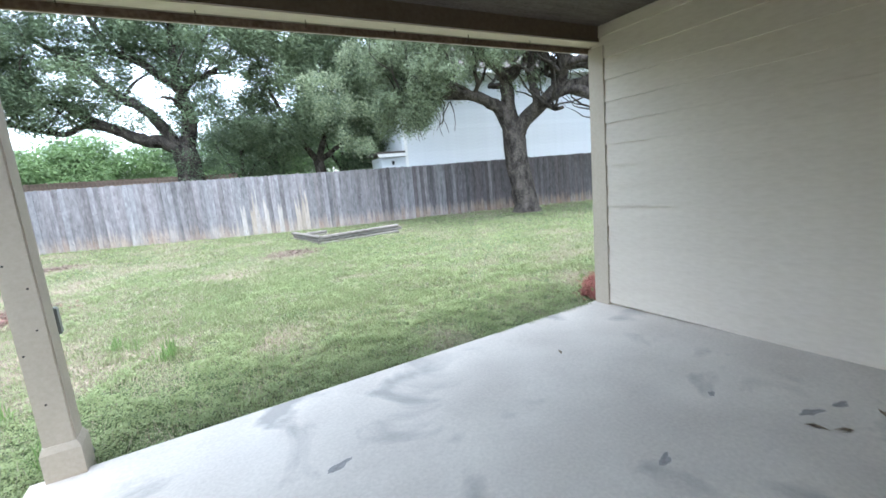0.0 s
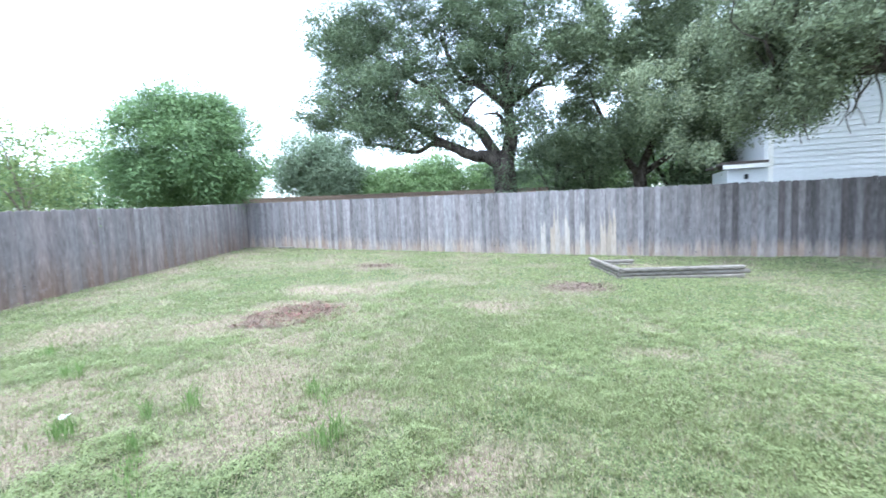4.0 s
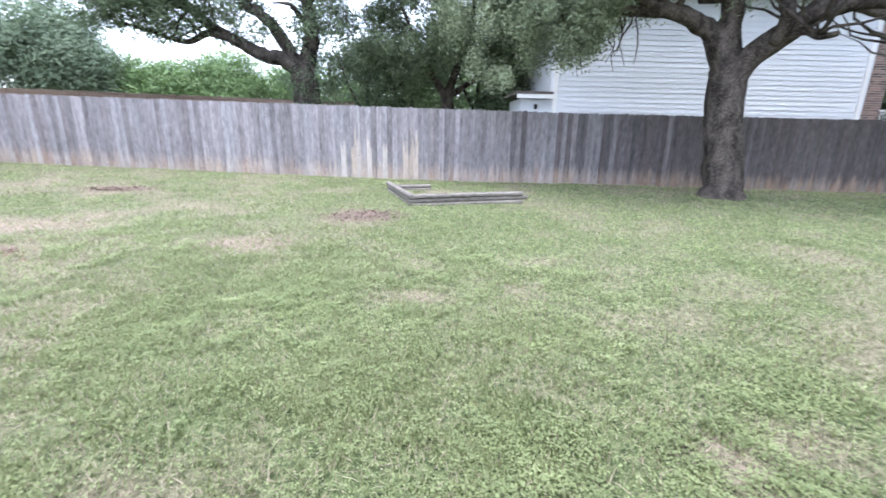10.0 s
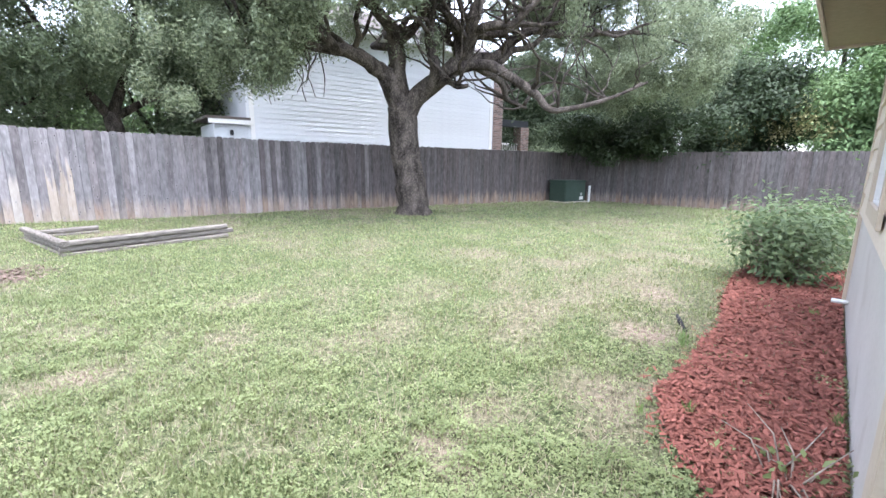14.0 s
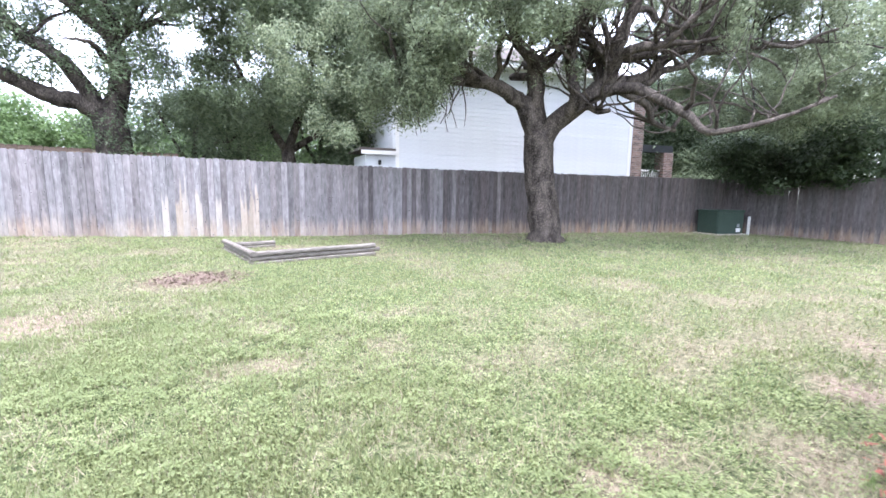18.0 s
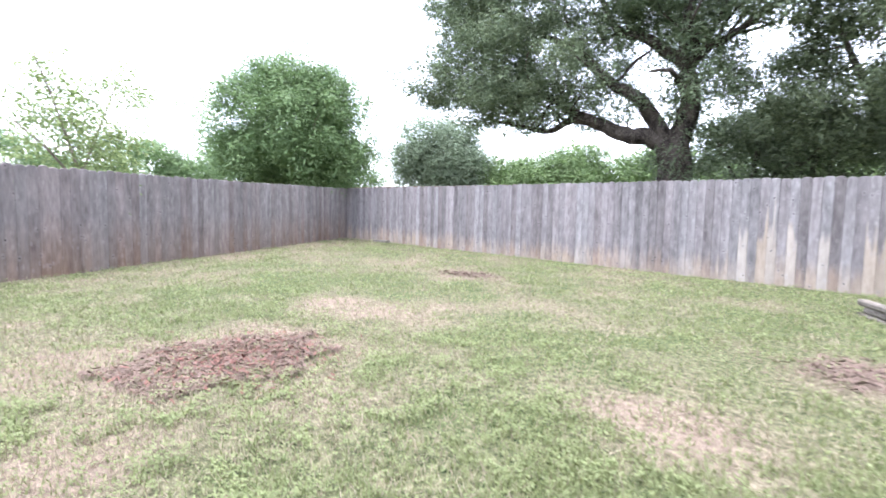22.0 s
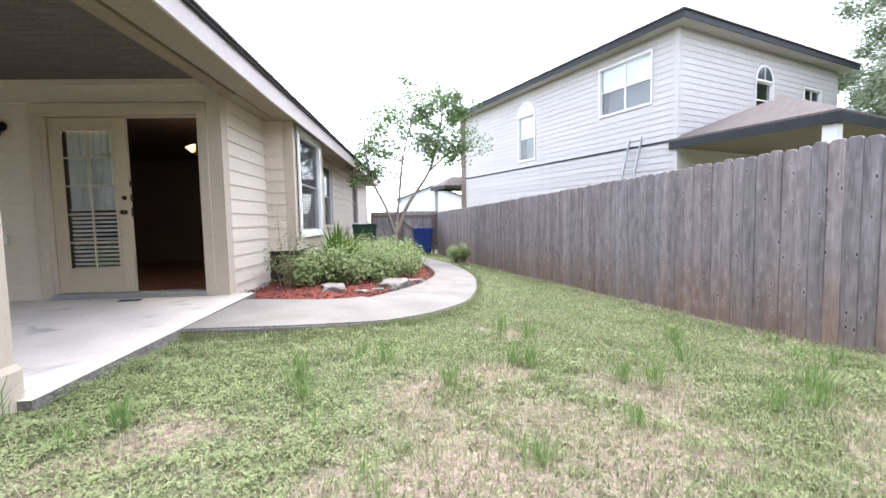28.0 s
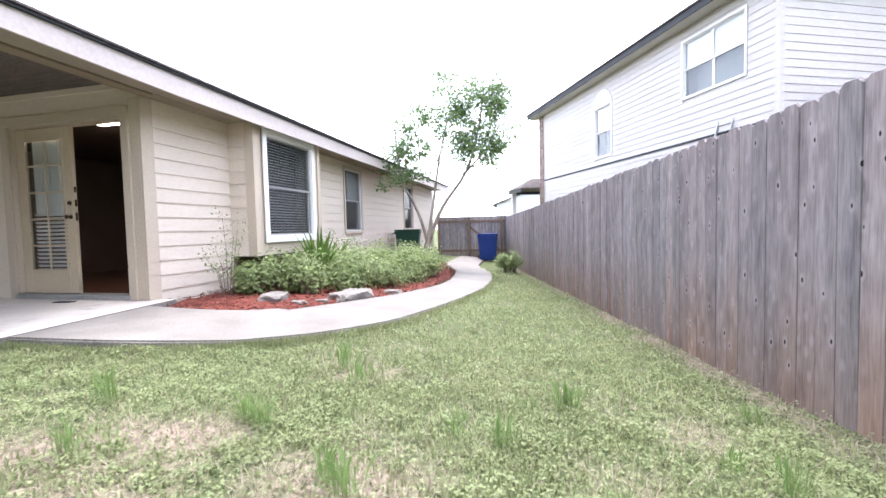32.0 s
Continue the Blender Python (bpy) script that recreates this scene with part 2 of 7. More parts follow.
fence_wood("cedar_bare", (0.130, 0.118, 0.118), (0.335, 0.31, 0.308), (0.47, 0.395, 0.32), (0.30, 0.245, 0.195), 1.25, 2.6, 0.32, 0.85)
surface("rail_wood", (0.10, 0.07, 0.05), (0.22, 0.16, 0.12), 5, 0.85, 0.3, (1, 1, 1), fine=40)
surface("landscape_timber", (0.06, 0.052, 0.045), (0.26, 0.232, 0.20), 5, 0.9, 0.5, (0.15, 1, 1), fine=60, vary=0.2)
surface("siding_tan", (0.60, 0.525, 0.43), (0.68, 0.605, 0.51), 1.2, 0.6, 0.12, (0.3, 1, 1), fine=45, vary=0.03)
surface("skirt_grey", (0.46, 0.44, 0.41), (0.56, 0.54, 0.51), 1.4, 0.75, 0.12, fine=35, patches=0.6, blot=((0.36, 0.33, 0.29), 2.2, 0.60, 0.35))
surface("trim_tan", (0.46, 0.392, 0.30), (0.53, 0.457, 0.36), 2.0, 0.6, 0.12, fine=50)
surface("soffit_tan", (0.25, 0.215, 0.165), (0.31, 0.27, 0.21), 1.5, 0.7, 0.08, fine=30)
surface("fascia_paint", (0.50, 0.44, 0.40), (0.60, 0.54, 0.50), 1.0, 0.6, 0.1, (0.3, 1, 1), fine=30)
surface("siding_white", (0.60, 0.615, 0.63), (0.68, 0.695, 0.71), 0.8, 0.6, 0.1, (0.3, 1, 1), fine=30, vary=0.03)
surface("siding_cream", (0.46, 0.437, 0.41), (0.55, 0.527, 0.497), 0.8, 0.6, 0.1, (0.3, 1, 1), fine=30, vary=0.03)
surface("trim_white", (0.70, 0.69, 0.66), (0.80, 0.79, 0.77), 2.0, 0.5, 0.05, fine=40)
surface("shingle", (0.055, 0.046, 0.042), (0.175, 0.148, 0.135), 3.0, 0.95, 0.5, (1, 6, 1), fine=25)
surface("fascia_slate", (0.014, 0.016, 0.018), (0.027, 0.030, 0.033), 2.0, 0.6, 0.1, fine=30)
surface("concrete_walk", (0.145, 0.132, 0.112), (0.25, 0.232, 0.205), 1.9, 0.85, 0.25, fine=60, patches=0.55, blot=((0.17, 0.155, 0.135), 1.7, 0.58, 0.6))
surface("concrete", (0.47, 0.425, 0.365), (0.64, 0.59, 0.51), 1.6, 0.9, 0.2, fine=55, patches=0.62, blot=((0.22, 0.21, 0.195), 1.6, 0.585, 0.6), spec=0.12)
surface("concrete_edge", (0.10, 0.09, 0.078), (0.26, 0.245, 0.22), 3.0, 0.9, 0.4, fine=45)
oak_bark("bark", (0.010, 0.0082, 0.007), (0.175, 0.148, 0.125))
surface("bark_pale", (0.14, 0.115, 0.09), (0.32, 0.27, 0.22), 7, 0.9, 0.6, (1, 1, 0.22), fine=26)


def brickwork(name):
    """Far brick piers: mixed brown bricks in pale joints."""
    m, n, l, b = nodes_of(name)
    tc, sep, add, cmb, br = n.new("ShaderNodeTexCoord"), n.new("ShaderNodeSeparateXYZ"), n.new("ShaderNodeMath"), n.new("ShaderNodeCombineXYZ"), n.new("ShaderNodeTexBrick")
    l.new(tc.outputs["Object"], sep.inputs[0])
    l.new(sep.outputs["X"], add.inputs[0])
    l.new(sep.outputs["Y"], add.inputs[1])
    l.new(add.outputs[0], cmb.inputs[0])
    l.new(sep.outputs["Z"], cmb.inputs[1])
    l.new(cmb.outputs[0], br.inputs["Vector"])
    br.inputs["Color1"].default_value, br.inputs["Color2"].default_value, br.inputs["Mortar"].default_value = (0.07, 0.04, 0.032, 1), (0.24, 0.15, 0.12, 1), (0.30, 0.28, 0.25, 1)
    br.inputs["Scale"].default_value, br.inputs["Mortar Size"].default_value = 1.0, 0.008
    br.inputs["Brick Width"].default_value, br.inputs["Row Height"].default_value = 0.21, 0.075
    l.new(br.outputs["Color"], b.inputs["Base Color"])
    b.inputs["Roughness"].default_value = 0.9
    return m


brickwork("brick_wall")
surface("transformer_green", (0.025, 0.045, 0.034), (0.045, 0.07, 0.054), 3, 0.55, 0.1, fine=20)
surface("bin_green", (0.010, 0.045, 0.03), (0.016, 0.07, 0.045), 3, 0.45, 0.1, fine=30)
surface("bin_blue", (0.008, 0.026, 0.13), (0.012, 0.038, 0.19), 3, 0.45, 0.1, fine=30)
surface("rubber_black", (0.012, 0.012, 0.012), (0.03, 0.03, 0.03), 5, 0.8, 0.1)
surface("metal_grey", (0.32, 0.33, 0.33), (0.45, 0.46, 0.46), 4, 0.4, 0.05, metal=0.7, fine=40)
surface("box_grey", (0.22, 0.23, 0.21), (0.30, 0.31, 0.28), 4, 0.5, 0.05, fine=40)
surface("brass_dark", (0.03, 0.022, 0.015), (0.09, 0.065, 0.04), 6, 0.4, 0.05, metal=0.8)
surface("limestone", (0.12, 0.11, 0.095), (0.27, 0.25, 0.22), 5, 0.9, 0.6, fine=40)
surface("mulch_red", (0.095, 0.022, 0.014), (0.27, 0.078, 0.05), 10, 0.95, 0.8, fine=70)
surface("mulch_old", (0.085, 0.058, 0.044), (0.25, 0.185, 0.15), 10, 0.95, 0.8, fine=70)
surface("door_cream", (0.45, 0.375, 0.265), (0.51, 0.43, 0.315), 1.5, 0.5, 0.06, fine=40)
surface("blind_white", (0.60, 0.60, 0.57), (0.70, 0.70, 0.67), 3, 0.6, 0.0)
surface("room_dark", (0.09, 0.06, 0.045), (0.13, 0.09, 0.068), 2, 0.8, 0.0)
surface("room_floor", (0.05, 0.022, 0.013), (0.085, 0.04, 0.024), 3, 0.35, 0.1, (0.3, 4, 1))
surface("cabinet_brown", (0.06, 0.026, 0.016), (0.11, 0.05, 0.03), 3, 0.4, 0.1, (1, 1, 0.2))
surface("paper_white", (0.62, 0.62, 0.60), (0.78, 0.78, 0.76), 8, 0.7, 0.1)
surface("blind_bright", (0.80, 0.80, 0.79), (0.86, 0.86, 0.85), 3, 0.6, 0.0)
glass("window_glass")
surface("pane_dark", (0.03, 0.035, 0.045), (0.05, 0.058, 0.07), 2, 0.12, 0.0, spec=0.5)
m, n, l, b = nodes_of("screen_mesh")
b.inputs["Base Color"].default_value, b.inputs["Roughness"].default_value, b.inputs["Alpha"].default_value = (0.03, 0.03, 0.032, 1), 0.9, 0.24
b.inputs["Specular IOR Level"].default_value = 0.05
leaves("oak_leaf", (0.024, 0.040, 0.020), (0.41, 0.47, 0.29), 0.36, 0.5, 0.42, 1.3)
leaves("drooping_leaf", (0.018, 0.030, 0.015), (0.24, 0.295, 0.16), 0.3, 0.55, 0.45, 1.2)
leaves("far_oak_leaf", (0.018, 0.034, 0.018), (0.25, 0.315, 0.175), 0.3)
leaves("far_hedge", (0.085, 0.15, 0.05), (0.24, 0.34, 0.14), 0.35)
leaves("dark_leaf", (0.014, 0.027, 0.013), (0.07, 0.10, 0.045), 0.25)
leaves("grey_leaf", (0.10, 0.135, 0.08), (0.30, 0.38, 0.25), 0.4)
leaves("round_leaf", (0.055, 0.105, 0.04), (0.25, 0.36, 0.155), 0.35)
leaves("bright_leaf", (0.085, 0.15, 0.045), (0.50, 0.61, 0.27), 0.45, 0.55, 0.5, 2.2)
leaves("sparse_leaf", (0.05, 0.095, 0.03), (0.20, 0.29, 0.12), 0.45)
leaves("shrub_leaf", (0.075, 0.12, 0.04), (0.38, 0.46, 0.20), 0.45)
leaves("nandina_leaf", (0.028, 0.058, 0.026), (0.23, 0.30, 0.14), 0.35)
leaves("lily_leaf", (0.05, 0.11, 0.02), (0.17, 0.27, 0.06), 0.35)
leaves("blossom_leaf", (0.30, 0.29, 0.11), (0.55, 0.53, 0.30), 0.4)

def lawn_leaf(name):
    """Lawn leaves: drifts of clover green, plain green and yellowed turf, each leaf a little different."""
    m = leaves(name, (0.1, 0.1, 0.1), (0.3, 0.3, 0.3), 0.4, 0.65)
    n = m.node_tree.nodes
    for q in n:
        if q.type == "VALTORGB":
            e = q.color_ramp.elements
            e[0].position, e[0].color = 0.22, (0.14, 0.185, 0.078, 1)
            e[1].position, e[1].color = 0.82, (0.345, 0.37, 0.20, 1)
            mid = e.new(0.5)
            mid.color = (0.25, 0.277, 0.132, 1)
        if q.type == "TEX_NOISE":
            q.inputs["Scale"].default_value, q.inputs["Detail"].default_value = 1.7, 3
        if q.type == "MIX":
            q.inputs[0].default_value = 0.62
    return m


lawn_leaf("grass_blade")
leaves("clover_leaf", (0.072, 0.112, 0.036), (0.44, 0.49, 0.245), 0.4, 0.65, 0.72, 4.0)
leaves("grass_dry", (0.23, 0.19, 0.13), (0.50, 0.435, 0.32), 0.3, 0.7)
leaves("weed_blade", (0.11, 0.19, 0.05), (0.27, 0.38, 0.14), 0.5)


def lamp_glow(name, colour, strength):
    m, n, l, b = nodes_of(name)
    b.inputs["Emission Color"].default_value, b.inputs["Emission Strength"].default_value = (*colour, 1), strength
    return m


lamp_glow("lamp_warm", (1.0, 0.58, 0.20), 0.3)
lamp_glow("lamp_panel", (1.0, 0.93, 0.80), 6.0)
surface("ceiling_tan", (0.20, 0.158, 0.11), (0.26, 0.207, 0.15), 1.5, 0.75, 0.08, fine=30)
# front beam colour: its shade is put into a darker brown
surface("beam_shaded", (0.105, 0.08, 0.055), (0.15, 0.115, 0.08), 1.5, 0.75, 0.08, fine=30)

# ---- mesh helpers ----


def finish(bm, name, material):
    me = bpy.data.meshes.new(name)
    bm.to_mesh(me)
    bm.free()
    me.materials.append(MATS[material])
    return me


def thing(name, label, category, m=None, group="", kind=""):
    ob = new(name)
    ob.empty_display_size = 0.1
    if m is not None:
        ob.matrix_world = m
    return tagged(ob, label, category, group, kind)


def part(name, bm, material, parent, label="", m=None):
    me = bm if isinstance(bm, bpy.types.Mesh) else finish(bm, name, material)
    ob = new(name, me)
    ob.parent = parent
    if m is not None:
        ob.matrix_basis = m
    if label:
        ob["label"] = label
    return ob


def solo(name, bm, material, label, category, m=None, group="", kind=""):
    ob = new(name, bm if isinstance(bm, bpy.types.Mesh) else finish(bm, name, material))
    if m is not None:
        ob.matrix_world = m
    return tagged(ob, label, category, group, kind)


def box(bm, x0, x1, y0, y1, z0, z1, bevel=0.0):
    r = bmesh.ops.create_cube(bm, size=1.0, matrix=Matrix.Translation(((x0 + x1) / 2, (y0 + y1) / 2, (z0 + z1) / 2)) @ Matrix.Diagonal((x1 - x0, y1 - y0, z1 - z0, 1)))
    if bevel:
        es = list({e for v in r["verts"] for e in v.link_edges})
        bmesh.ops.bevel(bm, geom=es, offset=bevel, segments=2, affect="EDGES")
    return bm


def boxes(*rows, bevel=0.0):
    bm = bmesh.new()
    for r in rows:
        box(bm, *r, bevel=bevel)
    return bm


def prism(bm, poly, lo, hi, axes="xyz"):
    """A polygon in the first two axes, pushed along the third."""
    def at(a, b, c):
        d = dict(zip(axes, (a, b, c)))
        return (d["x"], d["y"], d["z"])
    v0 = [bm.verts.new(at(a, b, lo)) for a, b in poly]
    v1 = [bm.verts.new(at(a, b, hi)) for a, b in poly]
    n = len(poly)
    bm.faces.new(v0)
    bm.faces.new(list(reversed(v1)))
    for i in range(n):
        bm.faces.new((v0[i], v1[i], v1[(i + 1) % n], v0[(i + 1) % n]))
    bmesh.ops.recalc_face_normals(bm, faces=bm.faces)
    return bm


def tube(bm, pts, radii, sides=8, rough=0.0, rnd=None):
    """A tapering limb along points."""
    rings = []
    up = Vector((0.13, 0.21, 1)).normalized()
    for i, p in enumerate(pts):
        a, b = pts[max(i - 1, 0)], pts[min(i + 1, len(pts) - 1)]
        d = (Vector(b) - Vector(a))
        d = d.normalized() if d.length > 1e-6 else Vector((0, 0, 1))
        s = d.cross(up)
        s = s.normalized() if s.length > 1e-3 else d.cross(Vector((1, 0, 0))).normalized()
        u = s.cross(d)
        ring = []
        for k in range(sides):
            an = 2 * math.pi * k / sides
            r = radii[i] * (1 + (rnd.uniform(-rough, rough) if rough else 0))
            ring.append(bm.verts.new(Vector(p) + s * (r * math.cos(an)) + u * (r * math.sin(an))))
        rings.append(ring)
    for r0, r1 in zip(rings, rings[1:]):
        for k in range(sides):
            f = bm.faces.new((r0[k], r0[(k + 1) % sides], r1[(k + 1) % sides], r1[k]))
            f.smooth = True
    bm.faces.new(rings[-1])
    bm.faces.new(list(reversed(rings[0])))
    return bm


def quads(name, verts, per, material):
    """A mesh from an array of loose polygons of `per` corners each."""
    n = len(verts) // per
    me = bpy.data.meshes.new(name)
    me.vertices.add(n * per)
    me.vertices.foreach_set("co", np.ascontiguousarray(verts, dtype=np.float32).ravel())
    me.loops.add(n * per)
    me.loops.foreach_set("vertex_index", np.arange(n * per, dtype=np.int32))
    me.polygons.add(n)
    me.polygons.foreach_set("loop_start", np.arange(0, n * per, per, dtype=np.int32))
    me.polygons.foreach_set("loop_total", np.full(n, per, dtype=np.int32))
    me.update(calc_edges=True)
    me.materials.append(MATS[material])
    return me


# ---- lie of the land ----


def lie(x, y):
    """Ground height: rises to the far left corner, falls along the side yard and to the right."""
    x, y = np.asarray(x, float), np.asarray(y, float)
    u = np.maximum(0, 3 - y)
    u = np.where(u < 5, u, 5 + np.minimum(u - 5, 12) * 0.35)
    yy, xx = np.clip(y - 3, 0, 15), np.clip(6 - x, 0, 18)
    side = np.clip(-x / 6, 0, 1)
    return 0.0026 * yy * xx - 0.02 * np.clip(x - 8, 0, 16) - 0.07 * u * side - 0.02 * np.clip(-4 - y, 0, 14)


def left_fence_x(y):
    return -6.11 - 0.2016 * (y + 2.04)


def far_fence_y(x):
    return 14.38 - 0.1533 * (x + 9.42)


def soft_noise(x, y, s, seed=0.0):
    """Smooth value noise, 0 to 1, on arrays."""
    x, y = np.asarray(x, float) * s + seed * 13.7, np.asarray(y, float) * s + seed * 7.3
    ix, iy = np.floor(x), np.floor(y)
    fx, fy = x - ix, y - iy
    fx, fy = fx * fx * (3 - 2 * fx), fy * fy * (3 - 2 * fy)

    def h(a, b):
        v = np.sin(a * 127.1 + b * 311.7 + seed) * 43758.5453
        return v - np.floor(v)
    return (h(ix, iy) * (1 - fx) + h(ix + 1, iy) * fx) * (1 - fy) + (h(ix, iy + 1) * (1 - fx) + h(ix + 1, iy + 1) * fx) * fy


def frustum(bm, h0, h1, z0, z1, cx=0.0, cy=0.0):
    """A square block that tapers from half-width h0 at z0 to h1 at z1."""
    a = [bm.verts.new((cx + sx * h0, cy + sy * h0, z0)) for sx, sy in ((-1, -1), (1, -1), (1, 1), (-1, 1))]
    b = [bm.verts.new((cx + sx * h1, cy + sy * h1, z1)) for sx, sy in ((-1, -1), (1, -1), (1, 1), (-1, 1))]
    bm.faces.new(list(reversed(a)))
    bm.faces.new(b)
    for k in range(4):
        bm.faces.new((a[k], a[(k + 1) % 4], b[(k + 1) % 4], b[k]))
    return bm


def edge_slot(me, material, limit=0.5):
    """Give the upright faces of a mesh a second material."""
    me.materials.append(MATS[material])
    for f in me.polygons:
        if abs(f.normal.z) < limit:
            f.material_index = 1
    return me

# ---- ground ----
# places where the turf is worn: x, y, reach, strength
WORN = [(-2.05, 4.92, 0.72), (-2.5, 4.4, 0.45), (-2.8, 6.8, 0.3), (-1.9, 6.9, 0.6), (-2.4, 9.8, 0.6), (0.9, 5.5, 0.45), (1.8, 10.0, 0.4), (-1.3, 3.7, 0.3), (-2.8, 4.1, 0.3),
        (-2.6, 2.0, 0.6), (0.2, 2.2, 0.35), (-1.0, 2.6, 0.5), (-0.5, 1.7, 0.35), (1.2, 1.5, 0.25), (2.3, 7.1, 0.42), (2.7, 3.6, 0.12), (4.2, 9.2, 0.6), (-4.4, 3.6, 0.5)]
WORN_SIDE = [(-2.0, 0.9, 0.34), (-2.6, 0.7, 0.34), (-3.7, 1.4, 0.3), (-2.8, 1.4, 0.3), (-1.1, 0.2, 0.25), (-0.8, 0.7, 0.2), (-3.4, 0.5, 0.35), (-3.8, -0.1, 0.3), (-2.4, -0.3, 0.3), (-3.6, -0.6, 0.25),
             (-2.9, -0.6, 0.25), (-4.8, -0.6, 0.25), (-5.3, -1.3, 0.25), (-4.2, 0.6, 0.3), (-4.6, 1.3, 0.28), (-3.0, 0.1, 0.22), (-1.7, 1.3, 0.22), (-4.9, 0.2, 0.25), (-3.2, -1.8, 0.28), (4.3, 1.5, 0.15), (3.75, 1.43, 0.2), (5.0, 1.05, 0.3), (6.0, 1.25, 0.2), (7.2, 1.5, 0.22)]


def worn(x, y):
    x, y = np.asarray(x, float), np.asarray(y, float)
    v = 0.30 * soft_noise(x, y, 0.5, 3) + 0.40 * soft_noise(x, y, 2.6, 5) - 0.12
    rag = 0.55 + 0.9 * soft_noise(x, y, 4.3, 8)
    for a, b, r in WORN + WORN_SIDE:
        v = v + 0.54 * rag * np.exp(-((x - a) ** 2 + (y - b) ** 2) / (r * r * 1.3))
    v = v + 0.12 * np.clip((1.5 - x) / 6, 0, 1) * np.clip(y / 2, 0, 1) - 0.16 * np.clip((0.4 - y) / 1.5, 0, 1)
    # straw along the foot of the side fence
    v = v + 0.5 * np.exp(-((x - left_fence_x(y) - 0.12) / 0.16) ** 2) * (y < 1)
    return np.clip(v, 0, 1)


def axis(lo, hi, step, far):
    mid = list(np.arange(lo, hi + 1e-6, step))
    grow, a, b = [], lo, hi
    d = step
    while b < far:
        d *= 1.35
        b, a = b + d, a - d
        mid.append(b)
        grow.insert(0, a)
    return np.array(grow + mid)


gx, gy = axis(-11, 24, 0.2, 900), axis(-18, 15.5, 0.2, 900)
GX, GY = np.meshgrid(gx, gy)
GZ = lie(GX, GY) + 0.02 * (soft_noise(GX, GY, 1.1, 1) - 0.5) * (np.abs(GX) < 40)
nx, ny = len(gx), len(gy)
gm = bpy.data.meshes.new("ground")
idx = np.arange(nx * ny).reshape(ny, nx)
faces = np.stack([idx[:-1, :-1], idx[:-1, 1:], idx[1:, 1:], idx[1:, :-1]], -1).reshape(-1, 4)
gm.from_pydata(np.stack([GX, GY, GZ], -1).reshape(-1, 3).tolist(), [], faces.tolist())
at = gm.attributes.new("worn", "FLOAT", "POINT")
at.data.foreach_set("value", worn(GX, GY).ravel().astype(np.float32))
gm.shade_smooth()

m, n, l, b = nodes_of("turf")
tc = n.new("ShaderNodeTexCoord")
at = n.new("ShaderNodeAttribute")
at.attribute_name = "worn"
n1, n2, n3 = (n.new("ShaderNodeTexNoise") for _ in range(3))
for q, s, d in ((n1, 1.3, 5), (n2, 22, 6), (n3, 120, 4)):
    q.inputs["Scale"].default_value, q.inputs["Detail"].default_value = s, d
    l.new(tc.outputs["Object"], q.inputs["Vector"])
green = n.new("ShaderNodeValToRGB")
green.color_ramp.elements[0].position, green.color_ramp.elements[1].position = 0.38, 0.62
green.color_ramp.elements[0].color, green.color_ramp.elements[1].color = (0.022, 0.032, 0.014, 1), (0.17, 0.20, 0.09, 1)
soil = n.new("ShaderNodeValToRGB")
soil.color_ramp.elements[0].position, soil.color_ramp.elements[1].position = 0.36, 0.64
soil.color_ramp.elements[0].color, soil.color_ramp.elements[1].color = (0.10, 0.073, 0.054, 1), (0.35, 0.28, 0.22, 1)
add = n.new("ShaderNodeMath")
add.operation = "MULTIPLY_ADD"
add.inputs[1].default_value = 0.5
mm = n.new("ShaderNodeMix")
mm.data_type = "FLOAT"
mm.inputs[0].default_value = 0.5
l.new(n2.outputs["Fac"], mm.inputs[2])
l.new(n3.outputs["Fac"], mm.inputs[3])
l.new(mm.outputs[0], green.inputs[0])
l.new(mm.outputs[0], soil.inputs[0])
l.new(n2.outputs["Fac"], add.inputs[0])
l.new(at.outputs["Fac"], add.inputs[2])
rg = n.new("ShaderNodeMapRange")
rg.inputs["From Min"].default_value, rg.inputs["From Max"].default_value = 0.45, 1.0
l.new(add.outputs[0], rg.inputs["Value"])
mx = n.new("ShaderNodeMix")
mx.data_type = "RGBA"
l.new(rg.outputs[0], mx.inputs[0])
l.new(green.outputs[0], mx.inputs[6])
l.new(soil.outputs[0], mx.inputs[7])
l.new(mx.outputs[2], b.inputs["Base Color"])
b.inputs["Roughness"].default_value = 0.95
b.inputs["Specular IOR Level"].default_value = 0.1
bp = n.new("ShaderNodeBump")
bp.inputs["Strength"].default_value, bp.inputs["Distance"].default_value = 0.8, 0.03
l.new(mm.outputs[0], bp.inputs["Height"])
l.new(bp.outputs[0], b.inputs["Normal"])
gm.materials.append(m)
tagged(new("ground", gm), "patchy green lawn with dry straw and bare soil", "ground", kind="structure")

# ---- fences ----


def picket_mesh(w, h, t):
    bm = bmesh.new()
    c = w * 0.2
    # long edges eased on the face, so that the joints read as grooves
    rings = []
    for y, e in ((0, 0.0), (t * 0.2, 0.0), (t, 0.0055)):
        a = w / 2 - e
        rings.append([bm.verts.new((x, y, z)) for x, z in ((-a, 0), (a, 0), (a, h - c - e), (a - c, h - e), (-a + c, h - e), (-a, h - c - e))])
    bm.faces.new(rings[0])
    bm.faces.new(list(reversed(rings[-1])))
    for p, q in zip(rings, rings[1:]):
        for k in range(6):
            bm.faces.new((p[k], q[k], q[(k + 1) % 6], p[(k + 1) % 6]))
    bmesh.ops.recalc_face_normals(bm, faces=bm.faces)
    return bm


